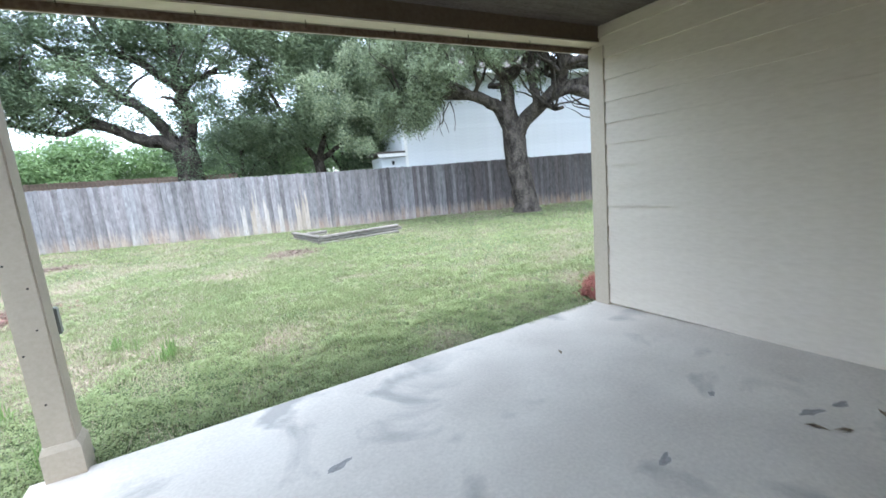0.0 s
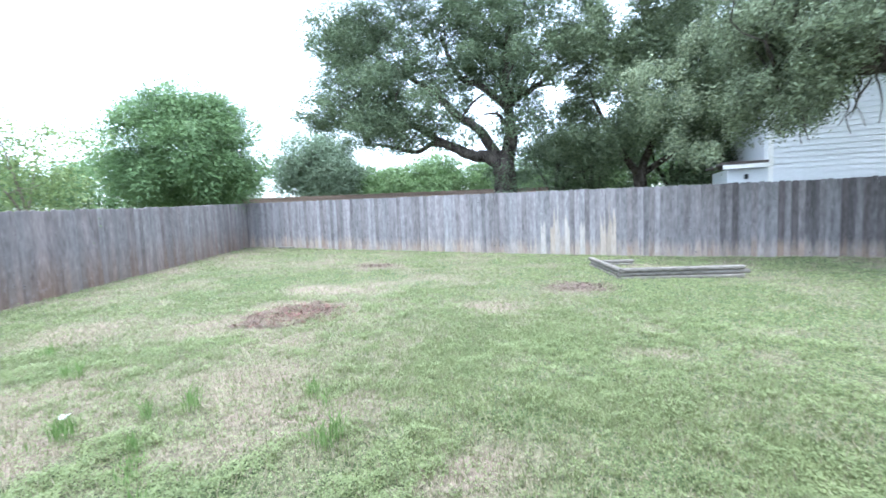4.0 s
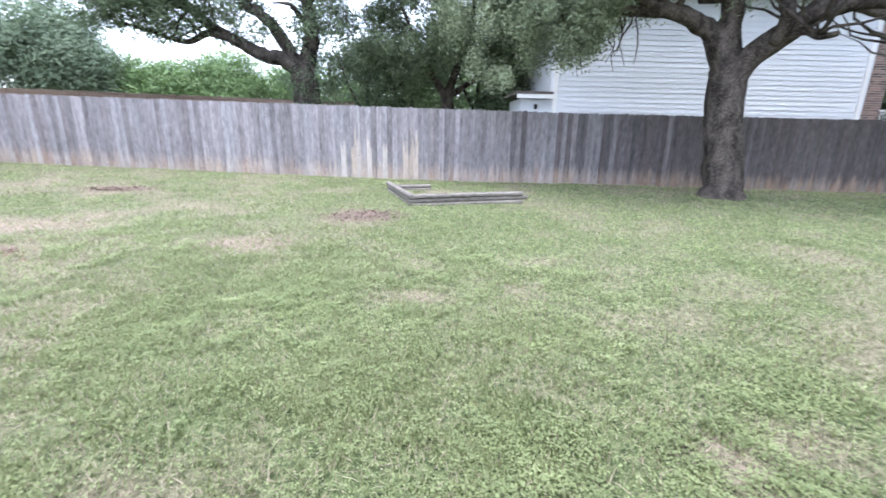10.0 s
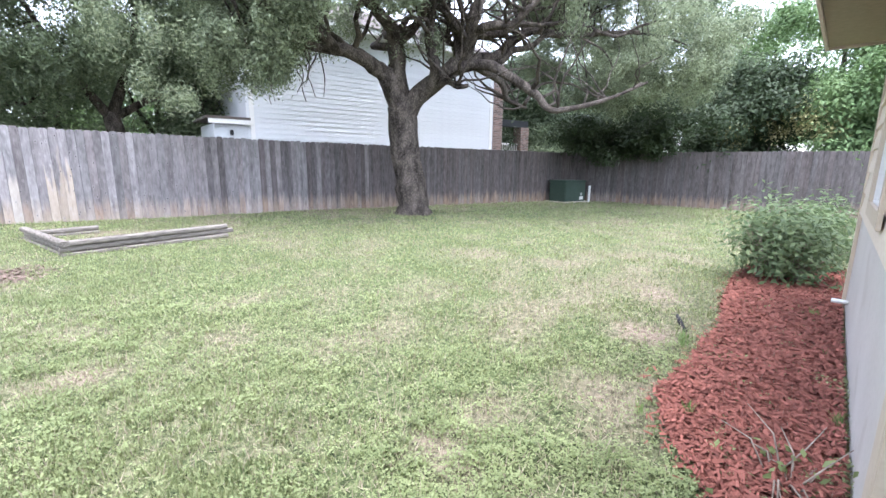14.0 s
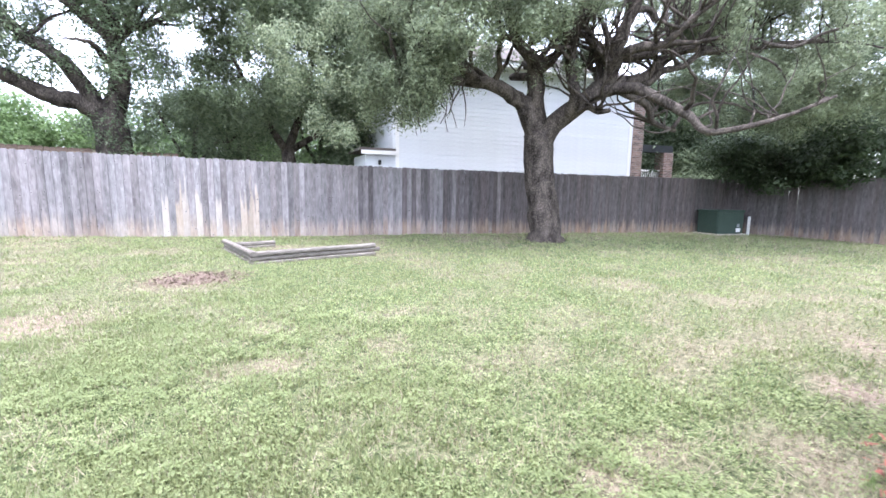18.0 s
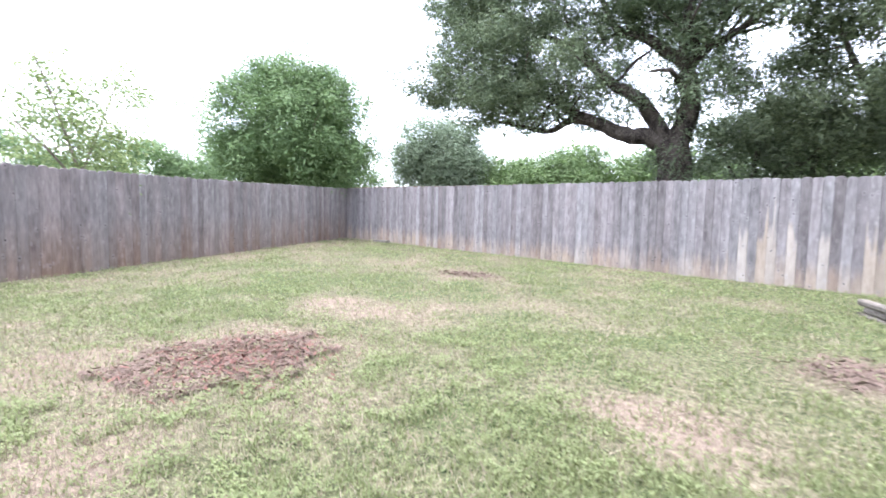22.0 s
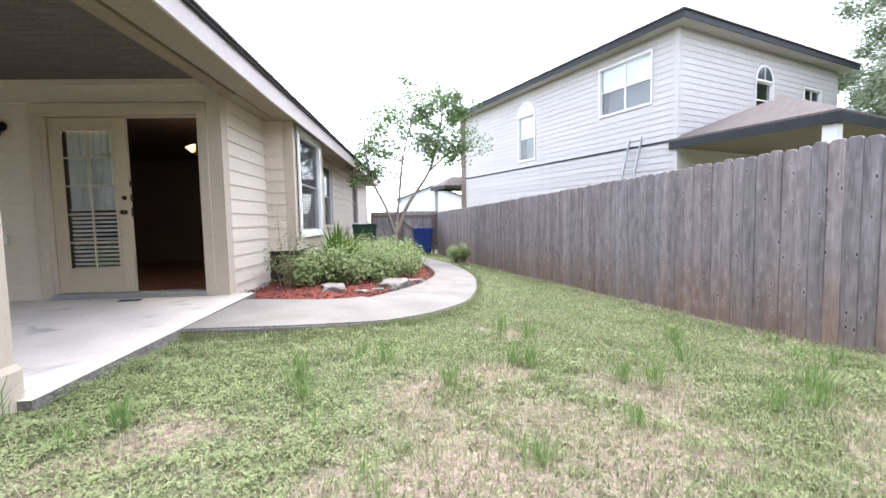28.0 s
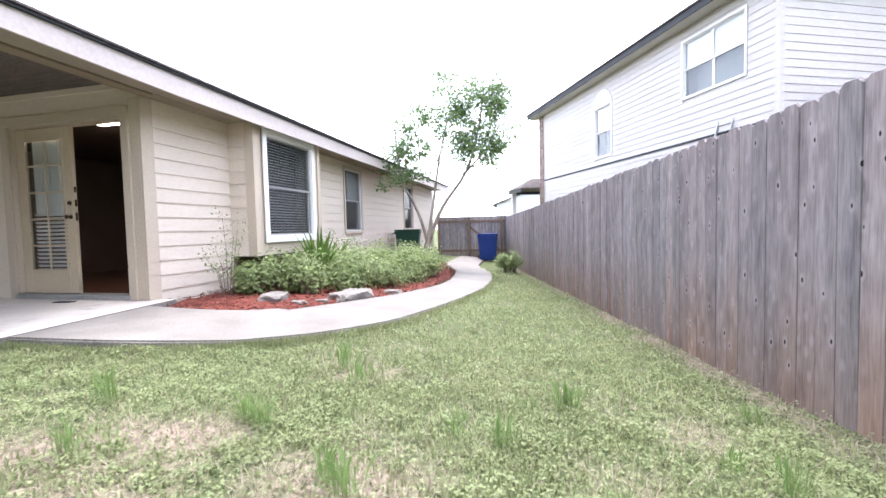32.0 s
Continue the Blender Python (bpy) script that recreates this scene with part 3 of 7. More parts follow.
def picket_fence(name, label, a, b, top, inward, seed, bare=(), base_drop=0.03, gaps=(), tree_shade=lambda f: 0.06, wood=""):
    """A privacy fence from a to b of dog-eared pickets on rails and posts; inward is the side that shows the pickets."""
    rnd = random.Random(seed)
    a, b = Vector(a), Vector(b)
    d = b - a
    length = d.length
    u = d.normalized()
    rot = math.atan2(u.y, u.x)
    side = 1 if Vector((-u.y, u.x)).dot(Vector(inward)) > 0 else -1
    root = thing(name, label, "fence", pose(0, 0, 0), kind="structure")
    made = {}
    pitch = 0.1415
    count = int(length / pitch)
    for i in range(count):
        if i in gaps:
            continue
        s = (i + 0.5) * length / count
        p = a + u * s
        z0 = float(lie(p.x, p.y)) - base_drop
        h = round((top(s / length) + rnd.uniform(-0.012, 0.012) - z0) / 0.01) * 0.01
        # tree shade put into the picket's colour, with random tone on top
        shade_level = tree_shade(s / length) + rnd.uniform(-0.24, 0.24)
        kind = wood or ("cedar_bare" if i in bare else "cedar_shaded" if shade_level > 0.62 else "cedar_mid" if shade_level > 0.24 else "cedar_grey")
        key = (h, kind)
        if key not in made:
            made[key] = finish(picket_mesh(0.146, h, 0.016), "picket", kind)
        yaw = math.degrees(rot) + (0 if side > 0 else 180)
        p = p + Vector((-u.y, u.x)) * (0.0015 if i % 2 else -0.0015)
        m = pose(p.x, p.y, z0, rnd.uniform(-0.25, 0.25), rnd.uniform(-0.1, 0.1), yaw + rnd.uniform(-1.6, 1.6))
        part("picket", made[key], kind, root, m=m)
    # rails and posts on the far side of the pickets
    back = Vector((-u.y, u.x)) * (-side)
    steps = max(2, int(length / 2.4))
    for k in range(steps):
        p, q = a + u * (length * k / steps), a + u * (length * (k + 1) / steps)
        for fr in (0.16, 0.52, 0.88):
            bm = bmesh.new()
            r = []
            for e, f in ((p, k / steps), (q, (k + 1) / steps)):
                z = float(lie(e.x, e.y))
                zz = z + (top(f) - z) * fr
                for o in (0.004, 0.042):
                    for dz in (0, 0.089):
                        r.append(bm.verts.new((e.x + back.x * o, e.y + back.y * o, zz + dz)))
            for f in ((0, 1, 3, 2), (4, 6, 7, 5), (0, 4, 5, 1), (2, 3, 7, 6), (1, 5, 7, 3), (0, 2, 6, 4)):
                bm.faces.new([r[i] for i in f])
            bmesh.ops.recalc_face_normals(bm, faces=bm.faces)
            part("rail", bm, "rail_wood", root)
        z = float(lie(p.x, p.y))
        bm = boxes((-0.045, 0.045, -0.045, 0.045, -0.3, top(k / steps) - z - 0.06))
        part("post", bm, "rail_wood", root, m=pose(p.x + back.x * 0.09, p.y + back.y * 0.09, z, 0, 0, math.degrees(rot)))
    return root


LB, LC, RC, RE = (-3.05, -17.2), (-9.42, 14.38), (21.3, 9.67), (23.0, -9.0)


def left_top(f):
    y = LB[1] + (LC[1] - LB[1]) * f
    return float(np.interp(y, [-17.2, -11.7, -7.2, -1.8, 1.1, 5.5, 9, 14.4], [1.28, 1.37, 1.47, 1.60, 1.62, 1.80, 1.92, 2.17]))


def far_top(f):
    x = LC[0] + (RC[0] - LC[0]) * f
    return float(np.interp(x, [-9.4, 0, 8, 14, 21.3], [2.17, 2.03, 1.93, 1.91, 1.90]))


picket_fence("fence_side", "weathered grey cedar privacy fence, red-brown at its foot", LB, LC, left_top, (1, 0), 3, wood="cedar_side")
# pickets are coloured darker along the run, for the oak's shade there
picket_fence("fence_back", "weathered grey cedar privacy fence with pale bare patches", LC, RC, far_top, (0, -1), 5, bare=(80, 82, 83, 85, 88, 92, 93, 94), tree_shade=lambda f: 0.17 + 0.76 * min(1, max(0, (f - 0.36) / 0.36)))
picket_fence("fence_right", "weathered cedar privacy fence beyond the oak, coloured dark for tree shade", RC, RE, lambda f: 1.90, (-1, 0), 7, tree_shade=lambda f: 0.95)

picket_fence("fence_beyond", "dark brown rail fence of the plot behind", (-16.5, 19.6), (2.2, 17.0), lambda f: 2.72 - 0.36 * f, (0, -1), 9, wood="rail_wood")

# ---- walls with lap siding ----


def wall_frame(p, q, z=0.0):
    """Local frame of a wall whose face looks to the right of the way from p to q: x runs from q to p, y out of the face, z up."""
    d = Vector((p[0] - q[0], p[1] - q[1]))
    return Matrix.Translation((q[0], q[1], z)) @ Matrix.Rotation(math.atan2(d.y, d.x), 4, "Z"), d.length


BOARD = {}


def board_mesh(length, height, material, lip=0.025):
    key = (round(length, 2), round(height, 3), material, lip)
    if key not in BOARD:
        bm = bmesh.new()
        prism(bm, [(0.002, 0), (lip, 0.0), (0.007, height + 0.012), (0.002, height + 0.012)], 0, length, "yzx")
        BOARD[key] = finish(bm, "siding_board", material)
    return BOARD[key]


def clear_spans(length, z0, z1, holes):
    """The stretches of a course that no hole cuts."""
    cut = sorted((h[0], h[1]) for h in holes if h[2] < z1 - 0.01 and h[3] > z0 + 0.01)
    out, s = [], 0.0
    for a, b in cut:
        if a > s + 0.01:
            out.append((s, a))
        s = max(s, b)
    if length > s + 0.01:
        out.append((s, length))
    return out


def lap_wall(name, label, p, q, z0, z1, holes=(), material="siding_tan", course=0.19, thick=0.12, parent=None, core="trim_tan", board_lo=None, joints=0, lip=0.025):
    """A wall with openings (from, to, low, high along it) and its courses of lap boards."""
    m, length = wall_frame(p, q)
    bm = bmesh.new()
    cuts = sorted({0.0, length, *(v for h in holes for v in h[:2])})
    for a, b in zip(cuts, cuts[1:]):
        hs = sorted((h[2], h[3]) for h in holes if h[0] < b - 1e-4 and h[1] > a + 1e-4)
        z = z0
        for lo, hi in hs:
            if lo > z + 0.005:
                box(bm, a, b, -thick, 0, z, lo)
            z = max(z, hi)
        if z1 > z + 0.005:
            box(bm, a, b, -thick, 0, z, z1)
    bmesh.ops.recalc_face_normals(bm, faces=bm.faces)
    if parent is None:
        ob = solo(name, bm, core, label, "wall", m, kind="structure")
    else:
        ob = part(name, bm, core, parent, label)
        ob.matrix_basis = m
    z = z0 if board_lo is None else board_lo
    rnd = random.Random(hash((round(p[0], 2), round(p[1], 2))) % 1000)
    while z < z1 - 0.03:
        h = min(course, z1 - z)
        for a, b in clear_spans(length, z, z + h, holes):
            xs = [a, b]
            if joints and b - a > joints:
                xs = sorted([a, b, a + (b - a) * rnd.uniform(0.3, 0.7)])
            for s, e in zip(xs, xs[1:]):
                part("siding_board", board_mesh(e - s - 0.002, h, material, lip), material, ob, m=Matrix.Translation((s + 0.001, 0, z)))
        z += course
    return ob

# ---- the house: slab, walls, roof ----


def slab_z(y):
    """The patio falls a little towards the lawn."""
    return 0.10 - 0.0175 * (y + 3.1)


bm = bmesh.new()
prism(bm, [(-0.28, -0.03), (-0.28, -3.1), (4.1, -3.1), (4.1, 0.11)], -0.35, 0.10)
for v in bm.verts:
    if v.co.z > 0 and v.co.y > -1:
        v.co.z = 0.045
bmesh.ops.bevel(bm, geom=[e for e in bm.edges if all(v.co.z > 0.05 for v in e.verts)], offset=0.012, segments=2, affect="EDGES")
solo("patio_slab", edge_slot(finish(bm, "patio_slab", "concrete"), "concrete_edge"), "concrete", "stained grey concrete patio slab", "patio", kind="structure")

lap_wall("wall_patio_back", "tan lap siding around the patio doors", (4.1, -3.0), (0.0, -3.0), 0.10, 2.70,
         holes=[(0.22, 2.02, 0.10, 2.27), (2.66, 3.50, 1.40, 2.27)])
lap_wall("wall_patio_side", "tan lap siding closing the end of the patio", (4.1, 0.06), (4.1, -3.0), 0.02, 2.70, board_lo=0.075)
lap_wall("wall_garden", "tan lap siding above the mulch bed", (8.2, 0.10), (4.1, 0.06), -0.12, 2.476, holes=[(1.55, 2.5, 1.12, 2.25)], joints=3.0, board_lo=0.93, core="skirt_grey")
lap_wall("wall_garden_end", "tan lap siding at the far end", (8.2, -5.0), (8.2, 0.10), -0.12, 2.476)
lap_wall("wall_side_near", "tan lap siding beside the patio doors", (0.0, -3.0), (0.0, -4.42), -0.05, 2.476, course=0.177, board_lo=0.02)
lap_wall("wall_side_long", "tan lap siding along the side yard", (0.0, -6.30), (0.0, -16.6), -0.3, 2.476,
         holes=[(2.95, 3.90, 0.88, 2.32), (7.45, 8.37, 0.86, 2.32)], joints=4.0, course=0.177, board_lo=-0.157)
lap_wall("wall_front_far", "plain tan wall at the street side", (0.0, -16.6), (8.2, -16.6), -0.6, 2.476, joints=4)
lap_wall("wall_far_side", "plain tan wall on the other side", (8.2, -16.6), (8.2, -5.0), -0.3, 2.476, joints=4)


def corner_trim(x, y, z0, z1, sx, sy, w=0.09, t=0.028):
    """Two boards that wrap an outside corner; sx and sy point outwards."""
    root = thing("corner_trim", "tan painted corner boards", "trim", pose(x, y, 0), kind="structure")
    a, b = sorted((0, -sx * w))
    c, d = sorted((0, sy * t))
    part("board", boxes((a, b, c, d, z0, z1), bevel=0.003), "trim_tan", root)
    a, b = sorted((0, sx * t))
    c, d = sorted((sy * t, -sy * w))
    part("board", boxes((a, b, c, d, z0, z1), bevel=0.003), "trim_tan", root)
    return root


corner_trim(0.0, -3.0, 0.10, 2.46, -1, 1, 0.14, 0.03)
corner_trim(4.1, 0.06, 0.03, 2.47, -1, 1, 0.14, 0.03)
corner_trim(8.2, 0.10, 0.0, 2.42, 1, 1)
corner_trim(0.0, -16.6, -0.3, 2.42, -1, -1)

# post with plinth, conduit and switch box
post = thing("patio_post", "tan painted wooden patio post on a boxed plinth", "post", pose(-0.118, 0.01, 0))
part("shaft", boxes((-0.07, 0.07, -0.07, 0.07, 0.20, 2.498), bevel=0.006), "trim_tan", post)
bm = frustum(frustum(bmesh.new(), 0.087, 0.087, -0.08, 0.20), 0.087, 0.073, 0.20, 0.236)
part("plinth", bm, "trim_tan", post)
nr = random.Random(77)
for k in range(11):
    x, z = nr.choice((-0.045, -0.01, 0.03)) + nr.uniform(-0.008, 0.008), 0.5 + k * 0.175 + nr.uniform(-0.07, 0.07)
    part("nail_head", tube(bmesh.new(), [(x, -0.069, z), (x, -0.0725, z)], [0.0055, 0.005], 8), "rubber_black", post)
cond = thing("conduit", "grey electrical conduit with a weatherproof box on the post", "conduit", pose(-0.118, 0.01, 0))
bm = tube(bmesh.new(), [(0.02, 0.105, 2.5), (0.02, 0.105, 0.95), (0.02, 0.105, 0.8), (0.02, 0.12, 0.28), (0.03, 0.20, 0.12), (0.05, 0.26, -0.05)], [0.013] * 6, 8)
part("pipe", bm, "metal_grey", cond)
part("switch_box", boxes((-0.03, 0.075, 0.088, 0.14, 0.78, 0.93), bevel=0.006), "box_grey", cond, "grey metal outlet box")
part("fitting", tube(bmesh.new(), [(0.02, 0.112, 0.70), (0.02, 0.112, 0.79)], [0.02, 0.02], 8), "rubber_black", cond)

beams = thing("patio_beam", "tan boxed beams carrying the patio roof", "beam", kind="structure")
part("front_beam", boxes((-0.22, 4.098, -0.025, 0.10, 2.512, 2.74), bevel=0.004), "beam_shaded", beams)
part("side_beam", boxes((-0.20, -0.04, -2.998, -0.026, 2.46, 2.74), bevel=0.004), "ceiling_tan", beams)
# pale plank paints the light that falls on the beam's underside
part("beam_cap", boxes((-0.22, 4.098, -0.027, 0.105, 2.50, 2.511)), "siding_tan", beams, "pale plank that paints the beam's lit underside")
for k in range(6):
    hk = tube(bmesh.new(), [(0.25 + k * 0.62, 0.06, 2.50), (0.25 + k * 0.62, 0.06, 2.475), (0.25 + k * 0.62, 0.075, 2.46), (0.25 + k * 0.62, 0.09, 2.475)], [0.003] * 4, 5)
    part("hook", hk, "brass_dark", beams, "small metal cup hook")

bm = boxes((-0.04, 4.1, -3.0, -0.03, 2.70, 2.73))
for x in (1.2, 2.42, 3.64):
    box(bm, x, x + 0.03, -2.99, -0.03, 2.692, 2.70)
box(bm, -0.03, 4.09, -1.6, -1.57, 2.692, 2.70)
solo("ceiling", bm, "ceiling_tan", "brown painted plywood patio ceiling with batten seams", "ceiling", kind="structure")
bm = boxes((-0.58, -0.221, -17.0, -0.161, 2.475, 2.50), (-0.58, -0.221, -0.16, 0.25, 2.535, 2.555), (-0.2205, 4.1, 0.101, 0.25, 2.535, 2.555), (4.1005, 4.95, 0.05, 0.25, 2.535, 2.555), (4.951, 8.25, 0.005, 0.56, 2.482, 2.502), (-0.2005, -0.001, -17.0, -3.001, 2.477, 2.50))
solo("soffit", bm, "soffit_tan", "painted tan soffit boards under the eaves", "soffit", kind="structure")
fas = thing("fascia", "pale painted fascia boards along the eaves", "fascia", kind="structure")
bm = bmesh.new()
prism(bm, [(0.275, 2.475), (-3.0, 2.40), (-17.0, 2.40), (-17.0, 2.615), (0.275, 2.64)], -0.605, -0.58, "yzx")
part("side_fascia", bm, "fascia_paint", fas)
part("back_fascia", boxes((-0.58, 4.95, 0.25, 0.275, 2.49, 2.64), bevel=0.004), "fascia_paint", fas)
part("sub_fascia", boxes((-0.57, 4.94, 0.232, 0.2495, 2.488, 2.534)), "rail_wood", fas, "bare dark brown board behind the fascia")
part("garden_fascia", boxes((4.95, 8.275, 0.56, 0.585, 2.455, 2.64), (8.25, 8.275, -0.4, 0.56, 2.455, 2.64), (4.95, 4.975, 0.276, 0.559, 2.455, 2.64), bevel=0.004), "fascia_paint", fas)
part("drip_edge", boxes((-0.64, -0.606, -17.0, 0.31, 2.618, 2.643), (-0.606, 4.95, 0.276, 0.31, 2.641, 2.655), (4.95, 8.31, 0.586, 0.615, 2.641, 2.655)), "fascia_slate", fas, "dark metal drip edge")


def hip_roof(x0, x1, y0, y1, z, pitch, thick=0.05):
    """A hipped roof over a rectangle, as a closed shell."""
    bm = bmesh.new()
    w, d = x1 - x0, y1 - y0
    r = min(w, d) / 2
    h = z + r * pitch
    if d >= w:
        ridge = [((x0 + x1) / 2, y0 + r), ((x0 + x1) / 2, y1 - r)]
    else:
        ridge = [(x0 + r, (y0 + y1) / 2), (x1 - r, (y0 + y1) / 2)]
    c = [bm.verts.new(v) for v in ((x0, y0, z), (x1, y0, z), (x1, y1, z), (x0, y1, z))]
    lo = [bm.verts.new((v.co.x, v.co.y, z - thick)) for v in c]
    g = [bm.verts.new((*p, h)) for p in ridge]
    if d >= w:
        fs = [(c[0], c[1], g[0]), (c[1], c[2], g[1], g[0]), (c[2], c[3], g[1]), (c[3], c[0], g[0], g[1])]
    else:
        fs = [(c[0], c[1], g[1], g[0]), (c[1], c[2], g[1]), (c[2], c[3], g[0], g[1]), (c[3], c[0], g[0])]
    for f in fs:
        bm.faces.new(f)
    for i in range(4):
        bm.faces.new((c[i], lo[i], lo[(i + 1) % 4], c[(i + 1) % 4]))
    bm.faces.new(lo)
    bmesh.ops.recalc_face_normals(bm, faces=bm.faces)
    return bm


roof = solo("roof", hip_roof(-0.66, 8.33, -17.1, 0.32, 2.665, 0.42, 0.02), "shingle", "low hipped roof with weathered brown shingles", "roof", kind="structure")
bm = bmesh.new()
prism(bm, [(0.63, 2.656), (0.63, 2.68), (-0.6, 3.10), (-0.6, 3.07)], 4.95, 8.33, "yzx")
part("eave_shingles", bm, "shingle", roof)

# walkway: a curved concrete path at the slab's level, falling with the ground
OUTER = [(-0.28, -1.42), (-1.0, -1.52), (-1.6, -1.75), (-2.1, -2.12), (-2.55, -2.6), (-3.0, -3.5), (-3.3, -5.2), (-3.45, -7.4), (-3.2, -10.2), (-2.5, -12.8), (-2.2, -17.0)]
INNER = [(-0.28, -2.72), (-0.8, -2.74), (-1.2, -2.85), (-1.5, -3.1), (-1.75, -3.55), (-2.05, -4.2), (-2.4, -5.4), (-2.62, -7.2), (-2.3, -9.9), (-1.5, -12.4), (-1.15, -17.0)]


def smooth_line(pts, per=4):
    out = []
    for i in range(len(pts) - 1):
        p = [Vector(pts[max(0, min(len(pts) - 1, i + k))]) for k in (-1, 0, 1, 2)]
        for s in range(per):
            t = s / per
            out.append(0.5 * ((2 * p[1]) + (p[2] - p[0]) * t + (2 * p[0] - 5 * p[1] + 4 * p[2] - p[3]) * t * t + (3 * p[1] - p[0] - 3 * p[2] + p[3]) * t ** 3))
    out.append(Vector(pts[-1]))
    return out


def path_z(x, y):
    t = min(1.0, max(0.0, (-0.28 - x) / 1.7)) if y > -3.2 else 1.0
    return (1 - t) * (slab_z(y) - 0.004) + t * min(0.095, float(lie(x, y)) + 0.065)


bm = bmesh.new()
so, si = smooth_line(OUTER), smooth_line(INNER)
rows = [(bm.verts.new((o.x, o.y, path_z(o.x, o.y))), bm.verts.new((i.x, i.y, path_z(i.x, i.y))), bm.verts.new((i.x, i.y, path_z(i.x, i.y) - 0.4)), bm.verts.new((o.x, o.y, path_z(o.x, o.y) - 0.4))) for o, i in zip(so, si)]
for a, b in zip(rows, rows[1:]):
    for k in range(4):
        bm.faces.new((a[k], a[(k + 1) % 4], b[(k + 1) % 4], b[k]))
bm.faces.new(rows[0])
bm.faces.new(list(reversed(rows[-1])))
bmesh.ops.recalc_face_normals(bm, faces=bm.faces)
bmesh.ops.bevel(bm, geom=[e for e in bm.edges if len(e.link_faces) == 2 and e.calc_face_angle(0) > 1.0 and abs(e.verts[0].co.z - path_z(*e.verts[0].co.xy)) < 0.01 and abs(e.verts[1].co.z - path_z(*e.verts[1].co.xy)) < 0.01], offset=0.015, segments=2, affect="EDGES")
solo("walkway", edge_slot(finish(bm, "walkway", "concrete_walk"), "concrete_edge"), "concrete_walk", "pale curved concrete garden walkway", "walkway", kind="structure")

# ---- windows ----


def window(name, label, m, x0, x1, z0, z1, casing="trim_white", frame="trim_white", w=0.09, blinds=True, lights=1, depth=0.12, parent=None, backing="room_dark", slat=0.045, closed=False, screen=False, drawn=1.0):
    """A double-hung window in a wall's frame: casing boards, two sashes with panes, blinds behind."""
    c = 0.024
    zm = (z0 + z1) / 2
    step = (x1 - x0) / lights
    fr, panes = bmesh.new(), []
    for k in range(lights):
        a, b = x0 + k * step, x0 + (k + 1) * step
        for lo, hi, y in ((z0, zm + 0.02, -0.05), (zm - 0.02, z1, -0.025)):
            f = 0.035
            for r in ((a, b, y - 0.015, y + 0.015, lo, lo + f), (a, b, y - 0.015, y + 0.015, hi - f, hi), (a, a + f, y - 0.0145, y + 0.0145, lo + f, hi - f), (b - f, b, y - 0.0145, y + 0.0145, lo + f, hi - f)):
                box(fr, *r)
            panes.append((a + f, b - f, y - 0.003, y + 0.003, lo + f, hi - f))
    if parent is None:
        root = thing(name, label, "window", m, kind="structure" if name.startswith("window_") else "")
        part("sash", fr, frame, root)
    else:
        root = part("window", fr, frame, parent, label, m)
    part("casing", boxes((x0 - w, x1 + w, c, c + 0.022, z1, z1 + w), (x0 - w, x1 + w, c, c + 0.022, z0 - w, z0), (x0 - w, x0, c, c + 0.022, z0, z1), (x1, x1 + w, c, c + 0.022, z0, z1), bevel=0.003), casing, root)
    for p in panes:
        g = part("pane", boxes(p), "window_glass", root)
        g.visible_shadow = False
    part("jamb", boxes((x0 - 0.002, x0 + 0.012, -depth, c, z0, z1), (x1 - 0.012, x1 + 0.002, -depth, c, z0, z1), (x0 + 0.012, x1 - 0.012, -depth, c, z1 - 0.012, z1), (x0 + 0.012, x1 - 0.012, -depth, c, z0, z0 + 0.012)), frame, root)
    if screen:
        part("insect_screen", boxes((x0 + 0.012, x1 - 0.012, -0.008, -0.006, z0 + 0.012, z1 - 0.012)), "screen_mesh", root, "fine dark insect screen")
    if blinds:
        bm = bmesh.new()
        z = zm if closed else z1 - (z1 - z0 - 0.03) * drawn
        while z < z1 - 0.03:
            if closed:
                break
            vs = [bm.verts.new(v) for v in ((x0 + 0.02, -0.115, z + 0.012), (x1 - 0.02, -0.115, z + 0.012), (x1 - 0.02, -0.085, z - 0.012), (x0 + 0.02, -0.085, z - 0.012))]
            bm.faces.new(vs)
            z += slat
        k = 0
        while closed and z + k * 0.03 < z1 - 0.04:
            q = z + k * 0.03
            bm.faces.new([bm.verts.new(v) for v in ((x0 + 0.02, -0.10, q), (x1 - 0.02, -0.10, q), (x1 - 0.02, -0.09, q + 0.031), (x0 + 0.02, -0.09, q + 0.031))])
            k += 1
        part("blind", bm, "blind_bright" if closed else "blind_white", root, "white slatted blind")
    # sheet behind the window; its dark colour stands in for the unlit room
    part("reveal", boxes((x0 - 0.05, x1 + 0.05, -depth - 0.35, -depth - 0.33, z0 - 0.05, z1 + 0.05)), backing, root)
    return root


F_back, _ = wall_frame((4.1, -3.0), (0.0, -3.0))
window("window_1", "small patio window with half-drawn white blinds", F_back, 2.66, 3.50, 1.40, 2.27, "trim_tan", "trim_white", drawn=0.5)
F_long, _ = wall_frame((0.0, -6.30), (0.0, -16.6))
window("window_2", "tall double-hung window with white blinds", F_long, 7.45, 8.37, 0.86, 2.32, "trim_tan", "trim_white", 0.07, closed=True, screen=True)
window("window_3", "tall double-hung window with white blinds", F_long, 2.95, 3.90, 0.88, 2.32, "trim_tan", "trim_white", 0.07, closed=True, screen=True)
F_gard, _ = wall_frame((8.2, 0.10), (4.1, 0.06))
window("window_4", "double-hung window above the mulch bed", F_gard, 1.55, 2.5, 1.12, 2.25, "trim_tan", "trim_white", 0.09, screen=True)

